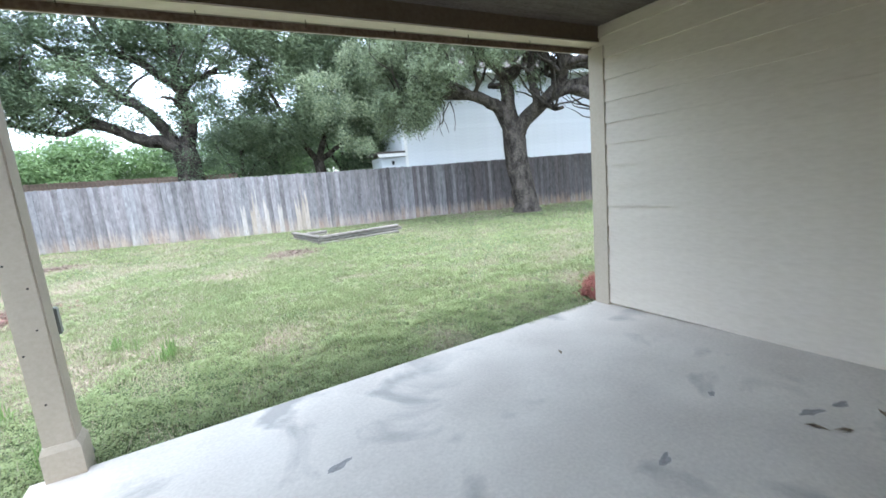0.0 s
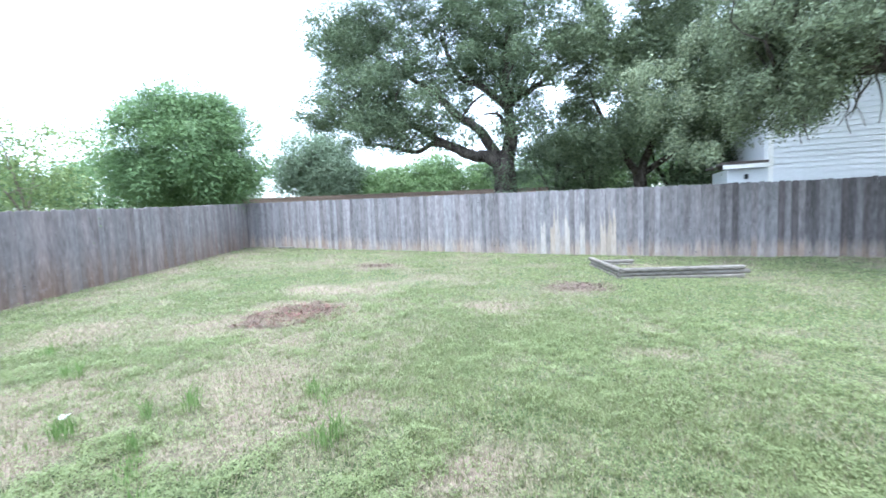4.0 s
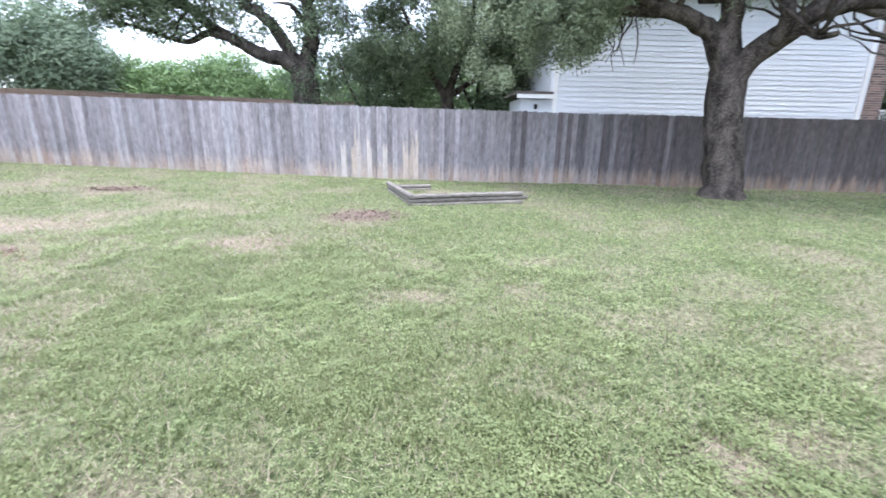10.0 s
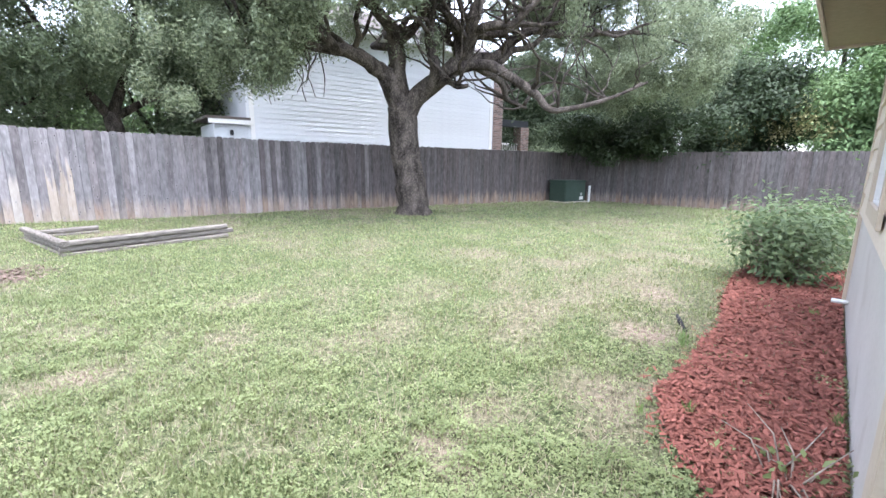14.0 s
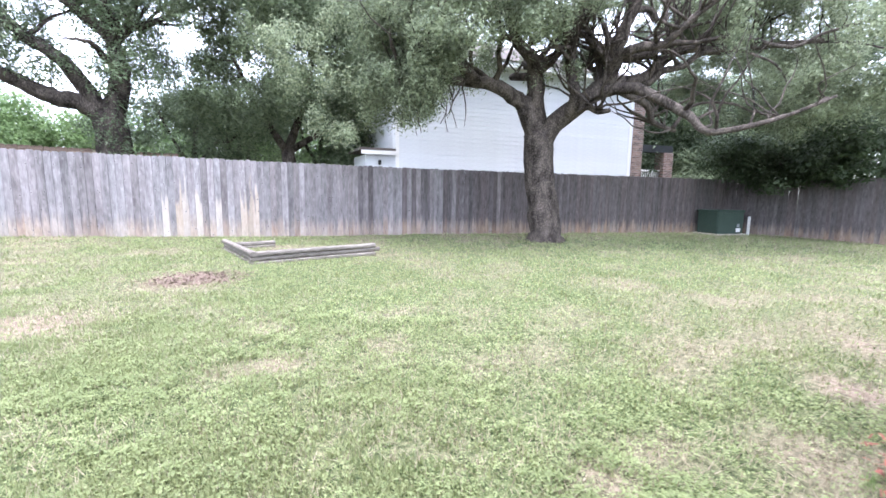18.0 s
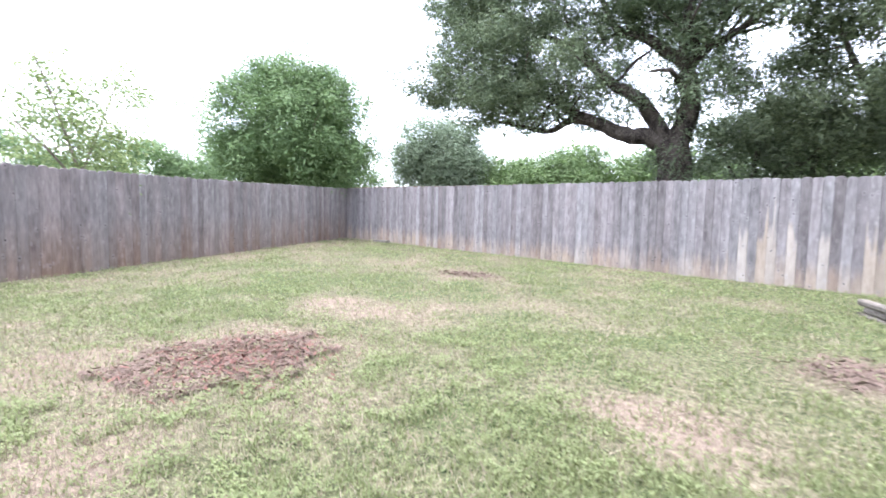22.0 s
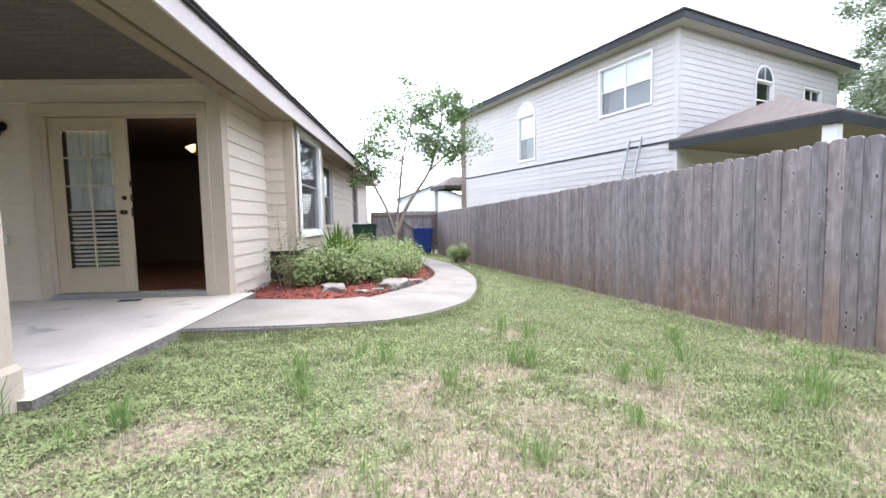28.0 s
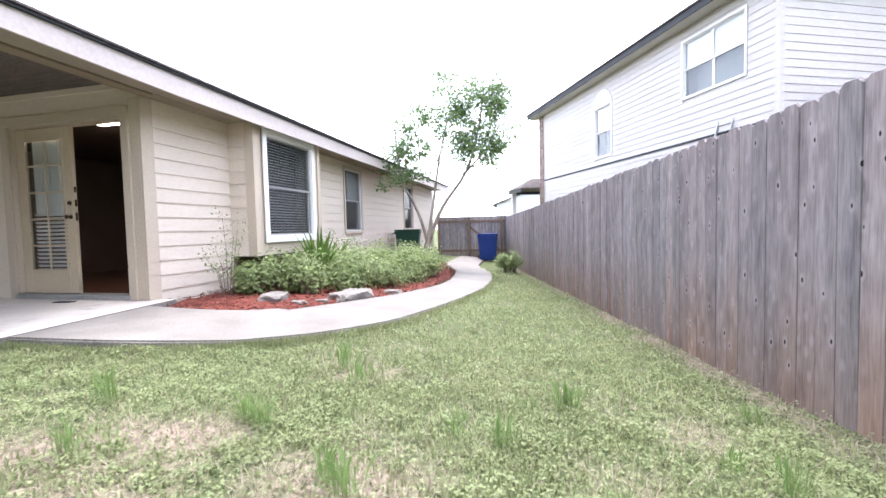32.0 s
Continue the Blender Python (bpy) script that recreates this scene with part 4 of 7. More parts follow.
# boxed-out bay with its own window
bay = thing("bay_window", "tan boxed-out bay with a white double-hung window", "bay window", kind="structure")
part("front_panel", boxes((-0.42, -0.36, -4.70, -4.42, 0.52, 2.474), (-0.42, -0.36, -6.30, -6.00, 0.52, 2.474), (-0.42, -0.36, -6.00, -4.70, 0.52, 0.81), (-0.42, -0.36, -6.00, -4.70, 2.345, 2.474), bevel=0.003), "trim_tan", bay)
part("floor", boxes((-0.418, 0.0, -6.298, -4.422, 0.50, 0.519)), "fascia_slate", bay, "dark underside")
part("side_core", boxes((-0.359, 0.0, -4.48, -4.421, 0.52, 2.474)), "trim_tan", bay)
part("side_core", boxes((-0.359, 0.0, -6.299, -6.24, 0.52, 2.474)), "trim_tan", bay)
part("corner_board", boxes((-0.445, -0.421, -4.50, -4.395, 0.515, 2.473), (-0.4205, -0.30, -4.4195, -4.395, 0.515, 2.473), bevel=0.003), "trim_tan", bay)
part("corner_board", boxes((-0.445, -0.421, -6.325, -6.22, 0.515, 2.473), (-0.4205, -0.30, -6.325, -6.3005, 0.515, 2.473), bevel=0.003), "trim_tan", bay)
for i in range(11):
    part("siding_board", board_mesh(0.298, 0.177, "siding_tan"), "siding_tan", bay, m=pose(-0.299, -4.42, 0.521 + i * 0.1775))
F_bay, _ = wall_frame((-0.42, -4.42), (-0.42, -6.30))
window("window_5", "white double-hung bay window with white blinds", F_bay, 0.30, 1.60, 0.81, 2.345, "trim_white", "trim_white", 0.10, depth=0.06, screen=True)

# ---- patio doors ----
F = F_back
dr = thing("door_1", "cream French patio doors, one leaf standing open to a dark room", "door", F, kind="structure")
part("casing", boxes((0.13, 0.24, 0.024, 0.05, 0.10, 2.25), (2.0, 2.11, 0.024, 0.05, 0.10, 2.25), (0.13, 2.11, 0.024, 0.05, 2.25, 2.37), bevel=0.004), "trim_tan", dr)
part("jamb", boxes((0.22, 0.25, -0.14, 0.023, 0.16, 2.27), (1.99, 2.02, -0.14, 0.023, 0.16, 2.27), (0.25, 1.99, -0.14, 0.023, 2.235, 2.27)), "trim_tan", dr)
part("threshold", boxes((0.22, 2.02, -0.14, 0.06, 0.10, 0.155), bevel=0.006), "metal_grey", dr, "aluminium threshold")


def glazed_leaf(width, m, parent):
    """A door leaf with a long divided light, blind behind the lower half, lock and handle."""
    leaf = part("leaf", boxes((0, 0.13, 0, 0.044, 0, 2.06), (width - 0.13, width, 0, 0.044, 0, 2.06), (0.13, width - 0.13, 0.0005, 0.0435, 0, 0.27), (0.13, width - 0.13, 0.0005, 0.0435, 1.93, 2.06), bevel=0.003), "door_cream", parent, "cream painted glazed leaf", m)
    g = part("pane", boxes((0.13, width - 0.13, 0.018, 0.026, 0.27, 1.93)), "window_glass", leaf)
    g.visible_shadow = False
    w = 0.03
    part("bead", boxes((0.13, 0.13 + w, 0.0435, 0.055, 0.27, 1.93), (width - 0.13 - w, width - 0.13, 0.0435, 0.055, 0.27, 1.93), (0.16, width - 0.16, 0.0435, 0.055, 0.27, 0.30), (0.16, width - 0.16, 0.0435, 0.055, 1.90, 1.93), bevel=0.002), "door_cream", leaf)
    bars = bmesh.new()
    for k in range(1, 5):
        z = 0.27 + 1.66 * k / 5
        box(bars, 0.16, width - 0.16, 0.027, 0.04, z - 0.011, z + 0.011)
    box(bars, width / 2 - 0.011, width / 2 + 0.011, 0.0275, 0.0395, 0.30, 1.90)
    part("glazing_bars", bars, "door_cream", leaf)
    bl = bmesh.new()
    z = 0.29
    while z < 1.0:
        bl.faces.new([bl.verts.new(v) for v in ((0.15, -0.012, z + 0.014), (width - 0.15, -0.012, z + 0.014), (width - 0.15, -0.035, z - 0.014), (0.15, -0.035, z - 0.014))])
        z += 0.05
    part("blind", bl, "blind_white", leaf, "white slatted blind, lowered")
    sheer = bmesh.new()
    for k in range(24):
        x0, x1 = 0.15 + (width - 0.3) * k / 24, 0.15 + (width - 0.3) * (k + 1) / 24
        y0, y1 = -0.05 + 0.012 * math.sin(k * 1.9), -0.05 + 0.012 * math.sin((k + 1) * 1.9)
        sheer.faces.new([sheer.verts.new(v) for v in ((x0, y0, 0.98), (x1, y1, 0.98), (x1, y1, 1.94), (x0, y0, 1.94))])
    part("curtain", sheer, "blind_white", leaf, "pale sheer curtain")
    hw = part("lock_set", tube(bmesh.new(), [(0.06, 0.044, 0.95), (0.06, 0.075, 0.95), (0.06, 0.10, 0.95)], [0.03, 0.014, 0.028], 12), "brass_dark", leaf, "dark knob")
    part("deadbolt", tube(bmesh.new(), [(0.06, 0.044, 1.12), (0.06, 0.065, 1.12)], [0.028, 0.022], 12), "brass_dark", leaf)
    part("strike", boxes((-0.002, 0.0, 0.008, 0.034, 0.90, 1.0), (-0.002, 0.0, 0.008, 0.034, 1.08, 1.16), (-0.002, 0.0, 0.008, 0.034, 1.25, 1.32)), "brass_dark", leaf)
    return leaf


glazed_leaf(0.88, pose(1.10, -0.08, 0.165), dr)
glazed_leaf(0.86, pose(0.255, -0.13, 0.165, 0, 0, -96), dr)

# the room behind the doors
room = thing("room_shell", "dim dining room seen through the open door", "room", kind="structure")
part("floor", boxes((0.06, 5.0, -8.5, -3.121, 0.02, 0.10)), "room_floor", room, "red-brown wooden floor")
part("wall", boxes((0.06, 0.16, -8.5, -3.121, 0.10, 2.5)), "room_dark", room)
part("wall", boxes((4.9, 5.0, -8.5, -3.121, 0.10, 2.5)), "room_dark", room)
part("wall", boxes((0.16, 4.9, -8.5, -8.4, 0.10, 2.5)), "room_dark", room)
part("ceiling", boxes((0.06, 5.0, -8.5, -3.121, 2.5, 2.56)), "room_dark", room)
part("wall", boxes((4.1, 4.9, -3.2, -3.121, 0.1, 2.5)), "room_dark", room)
cab = thing("kitchen_cabinet", "dark brown wooden kitchen cabinet against the wall", "cabinet", pose(0.9, -7.9, 0.10))
part("body", boxes((0, 1.8, -0.48, 0.1, 0, 0.86), bevel=0.004), "cabinet_brown", cab)
part("worktop", boxes((-0.02, 1.82, -0.49, 0.13, 0.861, 0.90), bevel=0.006), "room_dark", cab)
for k in range(3):
    part("door", boxes((0.03 + k * 0.59, 0.58 + k * 0.59, 0.1, 0.12, 0.08, 0.82), bevel=0.008), "cabinet_brown", cab)
wc = thing("wall_cabinet", "dark brown wall cabinet", "cabinet", pose(0.9, -8.39, 1.45))
part("body", boxes((0, 1.8, 0.0, 0.33, 0, 0.75), bevel=0.004), "cabinet_brown", wc)
for k in range(3):
    part("door", boxes((0.03 + k * 0.59, 0.58 + k * 0.59, 0.33, 0.35, 0.03, 0.72), bevel=0.008), "cabinet_brown", wc)
chan = thing("chandelier", "small chandelier with glowing amber glass shades", "lamp", pose(0.95, -4.6, 2.05))
part("stem", tube(bmesh.new(), [(0, 0, 0.45), (0, 0, 0.0)], [0.012, 0.018], 8), "brass_dark", chan)
for k in range(4):
    a = k * math.pi / 2 + 0.4
    c, s = math.cos(a), math.sin(a)
    arm = part("arm", tube(bmesh.new(), [(0, 0, 0.02), (0.08 * c, 0.08 * s, -0.05), (0.16 * c, 0.16 * s, 0.0)], [0.008] * 3, 6), "brass_dark", chan)
    part("shade", tube(bmesh.new(), [(0.16 * c, 0.16 * s, 0.0), (0.17 * c, 0.17 * s, 0.05), (0.19 * c, 0.19 * s, 0.10)], [0.025, 0.055, 0.075], 12), "lamp_warm", arm, "amber glass shade, lit")
pan = thing("ceiling_light", "lit fluorescent ceiling panel", "lamp", pose(1.35, -3.75, 2.45))
part("diffuser", boxes((-0.3, 0.3, -0.16, 0.16, 0, 0.03), bevel=0.01), "lamp_panel", pan)
part("frame", boxes((-0.33, 0.33, -0.19, 0.19, 0.03, 0.05)), "trim_white", pan)

lampw = thing("wall_lantern", "dark bronze wall lantern beside the patio doors", "lamp", pose(2.42, -2.978, 2.12))
part("backplate", tube(bmesh.new(), [(0, 0.0, 0), (0, 0.02, 0)], [0.055, 0.045], 12), "brass_dark", lampw)
part("arm", tube(bmesh.new(), [(0, 0.02, 0), (0, 0.08, 0.02), (0, 0.10, -0.02)], [0.01] * 3, 8), "brass_dark", lampw)
part("shade", tube(bmesh.new(), [(0, 0.10, 0.03), (0, 0.10, -0.02), (0, 0.10, -0.12)], [0.03, 0.07, 0.05], 10), "brass_dark", lampw)

out = thing("wall_outlet", "pale weatherproof outlet cover low on the patio wall", "outlet", pose(2.486, -2.977, 0.82))
part("cover", boxes((-0.04, 0.04, 0.0, 0.022, -0.06, 0.06), bevel=0.006), "trim_tan", out)
part("flap", boxes((-0.03, 0.03, 0.022, 0.03, -0.05, 0.05), bevel=0.005), "blind_white", out, "hinged pale flap")
hook = thing("ceiling_hook", "small dark hook in the patio ceiling", "hook", pose(0.76, -2.055, 2.70))
part("shank", tube(bmesh.new(), [(0, 0, 0), (0, 0, -0.04), (0.015, 0, -0.06), (0.03, 0, -0.04)], [0.004] * 4, 6), "brass_dark", hook)

# ---- the neighbours' houses ----
NC = Vector((-9.33, -9.2))
NU, NB = Vector((0.41, -0.912)), Vector((-0.912, -0.41))


def nh(s, w=0.0):
    """Plan point s along the long wall from the near corner, w along the short wall."""
    p = NC + NU * s + NB * w
    return (p.x, p.y)


house = thing("neighbor_house", "two-storey cream house with a hipped roof and a covered porch", "house")
lap_wall("wall", "cream lap siding", nh(11.3), nh(0), -0.6, 2.94, (), "siding_cream", 0.19, parent=house, core="siding_cream", board_lo=0.9, lip=0.024)
lap_wall("wall", "cream lap siding", nh(11.3), nh(0), 3.0, 5.95, [(0.80, 2.65, 4.16, 5.58), (5.95, 6.95, 3.28, 5.0)], "siding_cream", 0.17, parent=house, core="siding_cream", lip=0.023)
lap_wall("wall", "cream lap siding", nh(0), nh(0, 9.0), -0.6, 2.94, (), "siding_cream", 0.19, parent=house, core="siding_cream", board_lo=1.2, lip=0.024)
lap_wall("wall", "cream lap siding", nh(0), nh(0, 9.0), 3.0, 5.95, [(9 - 4.6, 9 - 3.7, 3.9, 5.0), (9 - 7.7, 9 - 6.6, 3.9, 5.1)], "siding_cream", 0.17, parent=house, core="siding_cream", lip=0.023)
lap_wall("wall", "cream lap siding", nh(11.3, 9.0), nh(11.3), -0.6, 5.95, (), "siding_cream", 0.6, parent=house, core="siding_cream")
lap_wall("wall", "cream lap siding", nh(0, 9.0), nh(11.3, 9.0), -0.6, 5.95, (), "siding_cream", 0.6, parent=house, core="siding_cream")
FA, LA = wall_frame(nh(11.3), nh(0))
FB, LBB = wall_frame(nh(0), nh(0, 9.0))
part("belly_band", boxes((-0.03, LA + 0.03, -0.1, 0.032, 2.94, 3.0)), "fascia_slate", house, "dark grey band between the storeys", FA)
part("belly_band", boxes((-0.03, LBB + 0.0, -0.1, 0.032, 2.94, 3.0)), "fascia_slate", house, "dark grey band between the storeys", FB)
part("corner_board", boxes((-0.03, 0.09, 0.002, 0.03, -0.5, 5.95)), "siding_cream", house, m=FA)
part("corner_board", boxes((LA - 0.09, LA, 0.002, 0.03, -0.5, 5.95)), "siding_cream", house, m=FA)
part("corner_board", boxes((LBB - 0.09, LBB + 0.0, 0.002, 0.03, -0.5, 5.95)), "siding_cream", house, m=FB)
part("brick_return", boxes((LA + 0.001, LA + 0.45, -0.3, 0.06, -0.6, 5.9)), "brick_wall", house, "red brick return at the street side", FA)
# grey backing paints the sky's reflection into the lower panes
window("window", "pair of white sash windows reflecting the sky", FA, 0.80, 2.65, 4.16, 5.58, "trim_white", "trim_white", 0.06, lights=2, parent=house, closed=True, backing="box_grey")
window("window", "tall white window under a round arch", FA, 5.95, 6.95, 3.28, 5.0, "trim_white", "trim_white", 0.06, parent=house, closed=True, backing="box_grey")
window("window", "white window under a round arch", FB, LBB - 4.6, LBB - 3.7, 3.9, 5.0, "trim_white", "trim_white", 0.06, parent=house, blinds=False)
window("window", "white sash windows", FB, LBB - 7.7, LBB - 6.6, 3.9, 5.1, "trim_white", "trim_white", 0.06, lights=2, parent=house, blinds=False)


def arch(bm, cx, z, r0, r1, y0, y1, n=18):
    """A half ring standing on z."""
    for k in range(n):
        a, b = math.pi * k / n, math.pi * (k + 1) / n
        p = [(cx + r * math.cos(t), z + r * math.sin(t)) for r, t in ((r0, a), (r1, a), (r1, b), (r0, b))]
        if r0 < 1e-4:
            p = p[1:]
        prism(bm, p, y0, y1, "xzy")
    return bm


for f, cx, z, r, lab in ((FA, 6.45, 5.0, 0.5, "blind_white"), (FB, LBB - 4.15, 5.0, 0.45, "pane_dark")):
    part("arch_trim", arch(bmesh.new(), cx, z + 0.001, r, r + 0.07, 0.022, 0.056), "trim_white", house, "white arched casing", f)
    part("arch_light", arch(bmesh.new(), cx, z + 0.002, 0.0, r, 0.023, 0.038), lab, house, "half-round light over the window", f)
    if lab == "pane_dark":
        part("glazing_bar", boxes((cx - 0.015, cx + 0.015, 0.0385, 0.05, z, z + r)), "trim_white", house, m=f)

entry = part("entry_roof", hip_roof(LA + 0.46, LA + 2.2, -1.6, 1.0, 2.7, 0.6, 0.05), "shingle", house, "small hipped roof over the street entrance", FA)
part("fascia", boxes((LA + 0.46, LA + 2.18, 0.96, 0.985, 2.5, 2.66), (LA + 2.16, LA + 2.185, -1.5, 0.96, 2.5, 2.66)), "fascia_slate", entry)
part("column", boxes((LA + 1.85, LA + 2.05, 0.7, 0.9, -0.8, 2.6), bevel=0.01), "siding_cream", entry)
part("roof", hip_roof(-0.5, LA + 0.95, -9.5, 0.5, 6.16, 0.42, 0.04), "shingle", house, "brown shingled hipped roof", FA)
part("fascia", boxes((-0.46, LA + 0.9, 0.43, 0.46, 5.94, 6.13), (-0.46, -0.43, -9.4, 0.43, 5.94, 6.13)), "fascia_slate", house, "slate grey fascia", FA)
part("soffit", boxes((-0.43, LA + 0.9, -9.4, 0.43, 5.955, 5.97)), "siding_cream", house, m=FA)

porch = part("porch", hip_roof(0.0, 6.2, -0.25, 3.5, 2.98, 0.5, 0.05), "shingle", house, "shingled porch roof", FB @ Matrix.Translation((LBB - 6.2 + 0.1, 0.03, 0)))
part("fascia", boxes((0.02, 6.2, 3.48, 3.505, 2.72, 2.93), (6.18, 6.205, -0.2, 3.48, 2.72, 2.93), (0.0, 0.02, 0.0, 3.48, 2.72, 2.93)), "fascia_slate", porch, "dark slate fascia")
part("ceiling", boxes((0.05, 6.17, 0.02, 3.47, 2.74, 2.76)), "ceiling_tan", porch)
part("column", boxes((5.85, 6.1, 3.15, 3.4, -0.8, 2.72), bevel=0.01), "trim_white", porch, "white square porch column")
part("column", boxes((0.2, 0.45, 3.15, 3.4, -0.8, 2.72), bevel=0.01), "trim_white", porch, "white square porch column")
part("slab", boxes((0.0, 6.2, 0.05, 3.5, -0.9, -0.55)), "concrete", porch)

lad = thing("ladder", "aluminium extension ladder leaning on the neighbour's wall", "ladder", FA @ pose(1.1, 1.05, -0.55, 15.5, 0, 0))
for x in (0.0, 0.42):
    part("stile", boxes((x - 0.015, x + 0.015, -0.03, 0.03, 0, 3.95), bevel=0.004), "metal_grey", lad)
for k in range(13):
    part("rung", tube(bmesh.new(), [(0.0, 0, 0.25 + k * 0.3), (0.42, 0, 0.25 + k * 0.3)], [0.014, 0.014], 6), "metal_grey", lad)

# white house behind the back fence
W0, W1 = (8.5, 13.91), (18.6, 12.31)
wh = thing("white_house", "two-storey house with white lap siding and a brick porch", "house")
lap_wall("wall", "white lap siding", W0, W1, -0.4, 5.7, (), "siding_white", 0.155, parent=wh, core="siding_white", board_lo=1.3, lip=0.0225)
FW, LW = wall_frame(W0, W1)
lap_wall("wall", "white lap siding", (10.0, 23.0), (20.1, 21.4), -0.4, 5.7, (), "siding_white", 0.5, parent=wh, core="siding_white")
lap_wall("wall", "white lap siding", W0, (10.0, 23.0), -0.4, 5.7, (), "siding_white", 0.5, parent=wh, core="siding_white")
lap_wall("wall", "white lap siding", (20.1, 21.4), W1, -0.4, 5.7, (), "siding_white", 0.5, parent=wh, core="siding_white")
part("corner_board", boxes((-0.03, 0.10, 0.002, 0.032, -0.4, 5.7)), "trim_white", wh, m=FW)
part("corner_board", boxes((LW - 0.10, LW + 0.03, 0.002, 0.032, -0.4, 5.7)), "trim_white", wh, m=FW)
part("roof", hip_roof(-0.5, LW + 0.5, -9.6, 0.5, 5.88, 0.45, 0.04), "shingle", wh, "grey shingled roof", FW)
part("fascia", boxes((-0.46, LW + 0.46, 0.43, 0.46, 5.66, 5.84), (-0.46, -0.43, -9.4, 0.43, 5.66, 5.84)), "trim_white", wh, m=FW)
part("soffit", boxes((-0.46, LW + 0.46, -9.4, 0.43, 5.701, 5.72)), "trim_white", wh, m=FW)
shed = part("side_room", boxes((LW + 0.04, LW + 1.05, -2.0, -0.02, -0.4, 2.45)), "siding_white", wh, "low white side room", FW)
part("roof", boxes((LW + 0.035, LW + 1.25, -2.1, 0.12, 2.58, 2.66)), "shingle", shed, "dark flat roof")
part("fascia", boxes((LW + 0.036, LW + 1.2, 0.09, 0.115, 2.45, 2.58)), "trim_white", shed)
part("lamp", boxes((LW + 0.52, LW + 0.62, -0.02, 0.06, 2.12, 2.28), bevel=0.02), "fascia_slate", shed, "small dark wall lamp")
pw = part("brick_porch", boxes((-0.75, 0.0, -0.5, -0.005, -0.4, 5.95)), "brick_wall", wh, "brown brick pier", FW)
part("pier", boxes((-2.65, -2.1, -0.55, -0.05, -0.4, 3.1)), "brick_wall", pw, "brown brick pier")
part("lintel", boxes((-2.65, -0.75, -0.5, -0.1, 3.1, 3.4)), "fascia_slate", pw)
rail = bmesh.new()
box(rail, -2.1, -0.75, -0.28, -0.24, 2.28, 2.34)
for k in range(11):
    x = -2.05 + k * 0.12
    box(rail, x, x + 0.03, -0.275, -0.245, 1.6, 2.28)
part("railing", rail, "trim_white", pw, "white baluster railing")
part("back_wall", boxes((-4.5, -0.75, -3.0, -2.9, -0.4, 3.1)), "brick_wall", pw)

# small house down the street, past the gate
fh = thing("far_house", "pale gabled house down the street behind the gate", "house", pose(-3.6, -40, 0))
bm = bmesh.new()
prism(bm, [(-3.2, -0.8), (3.2, -0.8), (3.2, 3.0), (0, 4.2), (-3.2, 3.0)], -8, 0, "xzy")
part("wall", bm, "siding_white", fh, "pale siding")
for sx in (-1, 1):
    bm = bmesh.new()
    prism(bm, [(sx * 3.6, 2.87), (sx * 3.6, 3.0), (0, 4.36), (0, 4.22)], -8.3, 0.3, "xzy")
    part("roof_slope", bm, "shingle", fh, "grey shingles")
part("door", boxes((-0.4, 0.5, 0.002, 0.05, -0.8, 1.3), bevel=0.01), "brick_wall", fh)
for x in (-2.2, 1.3):
    wn2 = part("window", boxes((x, x + 0.9, 0.003, 0.05, 0.6, 2.0), bevel=0.01), "trim_white", fh)
    part("pane", boxes((x + 0.08, x + 0.82, 0.052, 0.06, 0.68, 1.92)), "window_glass", wn2)

dish = thing("satellite_dish", "grey satellite dish on the neighbour's porch roof", "satellite dish", FB @ pose(3.25, 2.9, 3.44, 0, 0, 20))
bm = bmesh.new()
rings = []
for i in range(5):
    r = 0.30 * i / 4
    rings.append([bm.verts.new((r * math.cos(a), 0.05 + r * r * 0.9 * -0.5, r * 1.1 * math.sin(a) + 0.35)) for a in np.linspace(0, 2 * math.pi, 17)[:-1]] if i else [bm.verts.new((0, 0.05, 0.35))])
for k in range(16):
    bm.faces.new((rings[0][0], rings[1][k], rings[1][(k + 1) % 16]))
for a, b in zip(rings[1:], rings[2:]):
    for k in range(16):
        bm.faces.new((a[k], b[k], b[(k + 1) % 16], a[(k + 1) % 16]))
bmesh.ops.solidify(bm, geom=list(bm.faces), thickness=0.012)
part("reflector", bm, "box_grey", dish)
part("mast", tube(bmesh.new(), [(0, 0.07, 0.35), (0, 0.12, 0.2), (0, 0.12, -0.35)], [0.02] * 3, 8), "metal_grey", dish)
part("feed_arm", tube(bmesh.new(), [(0, 0.05, 0.08), (0, -0.30, 0.12)], [0.012, 0.012], 6), "metal_grey", dish)
part("receiver", boxes((-0.035, 0.035, -0.36, -0.29, 0.10, 0.17), bevel=0.01), "box_grey", dish)

# ---- trees and shrubs ----


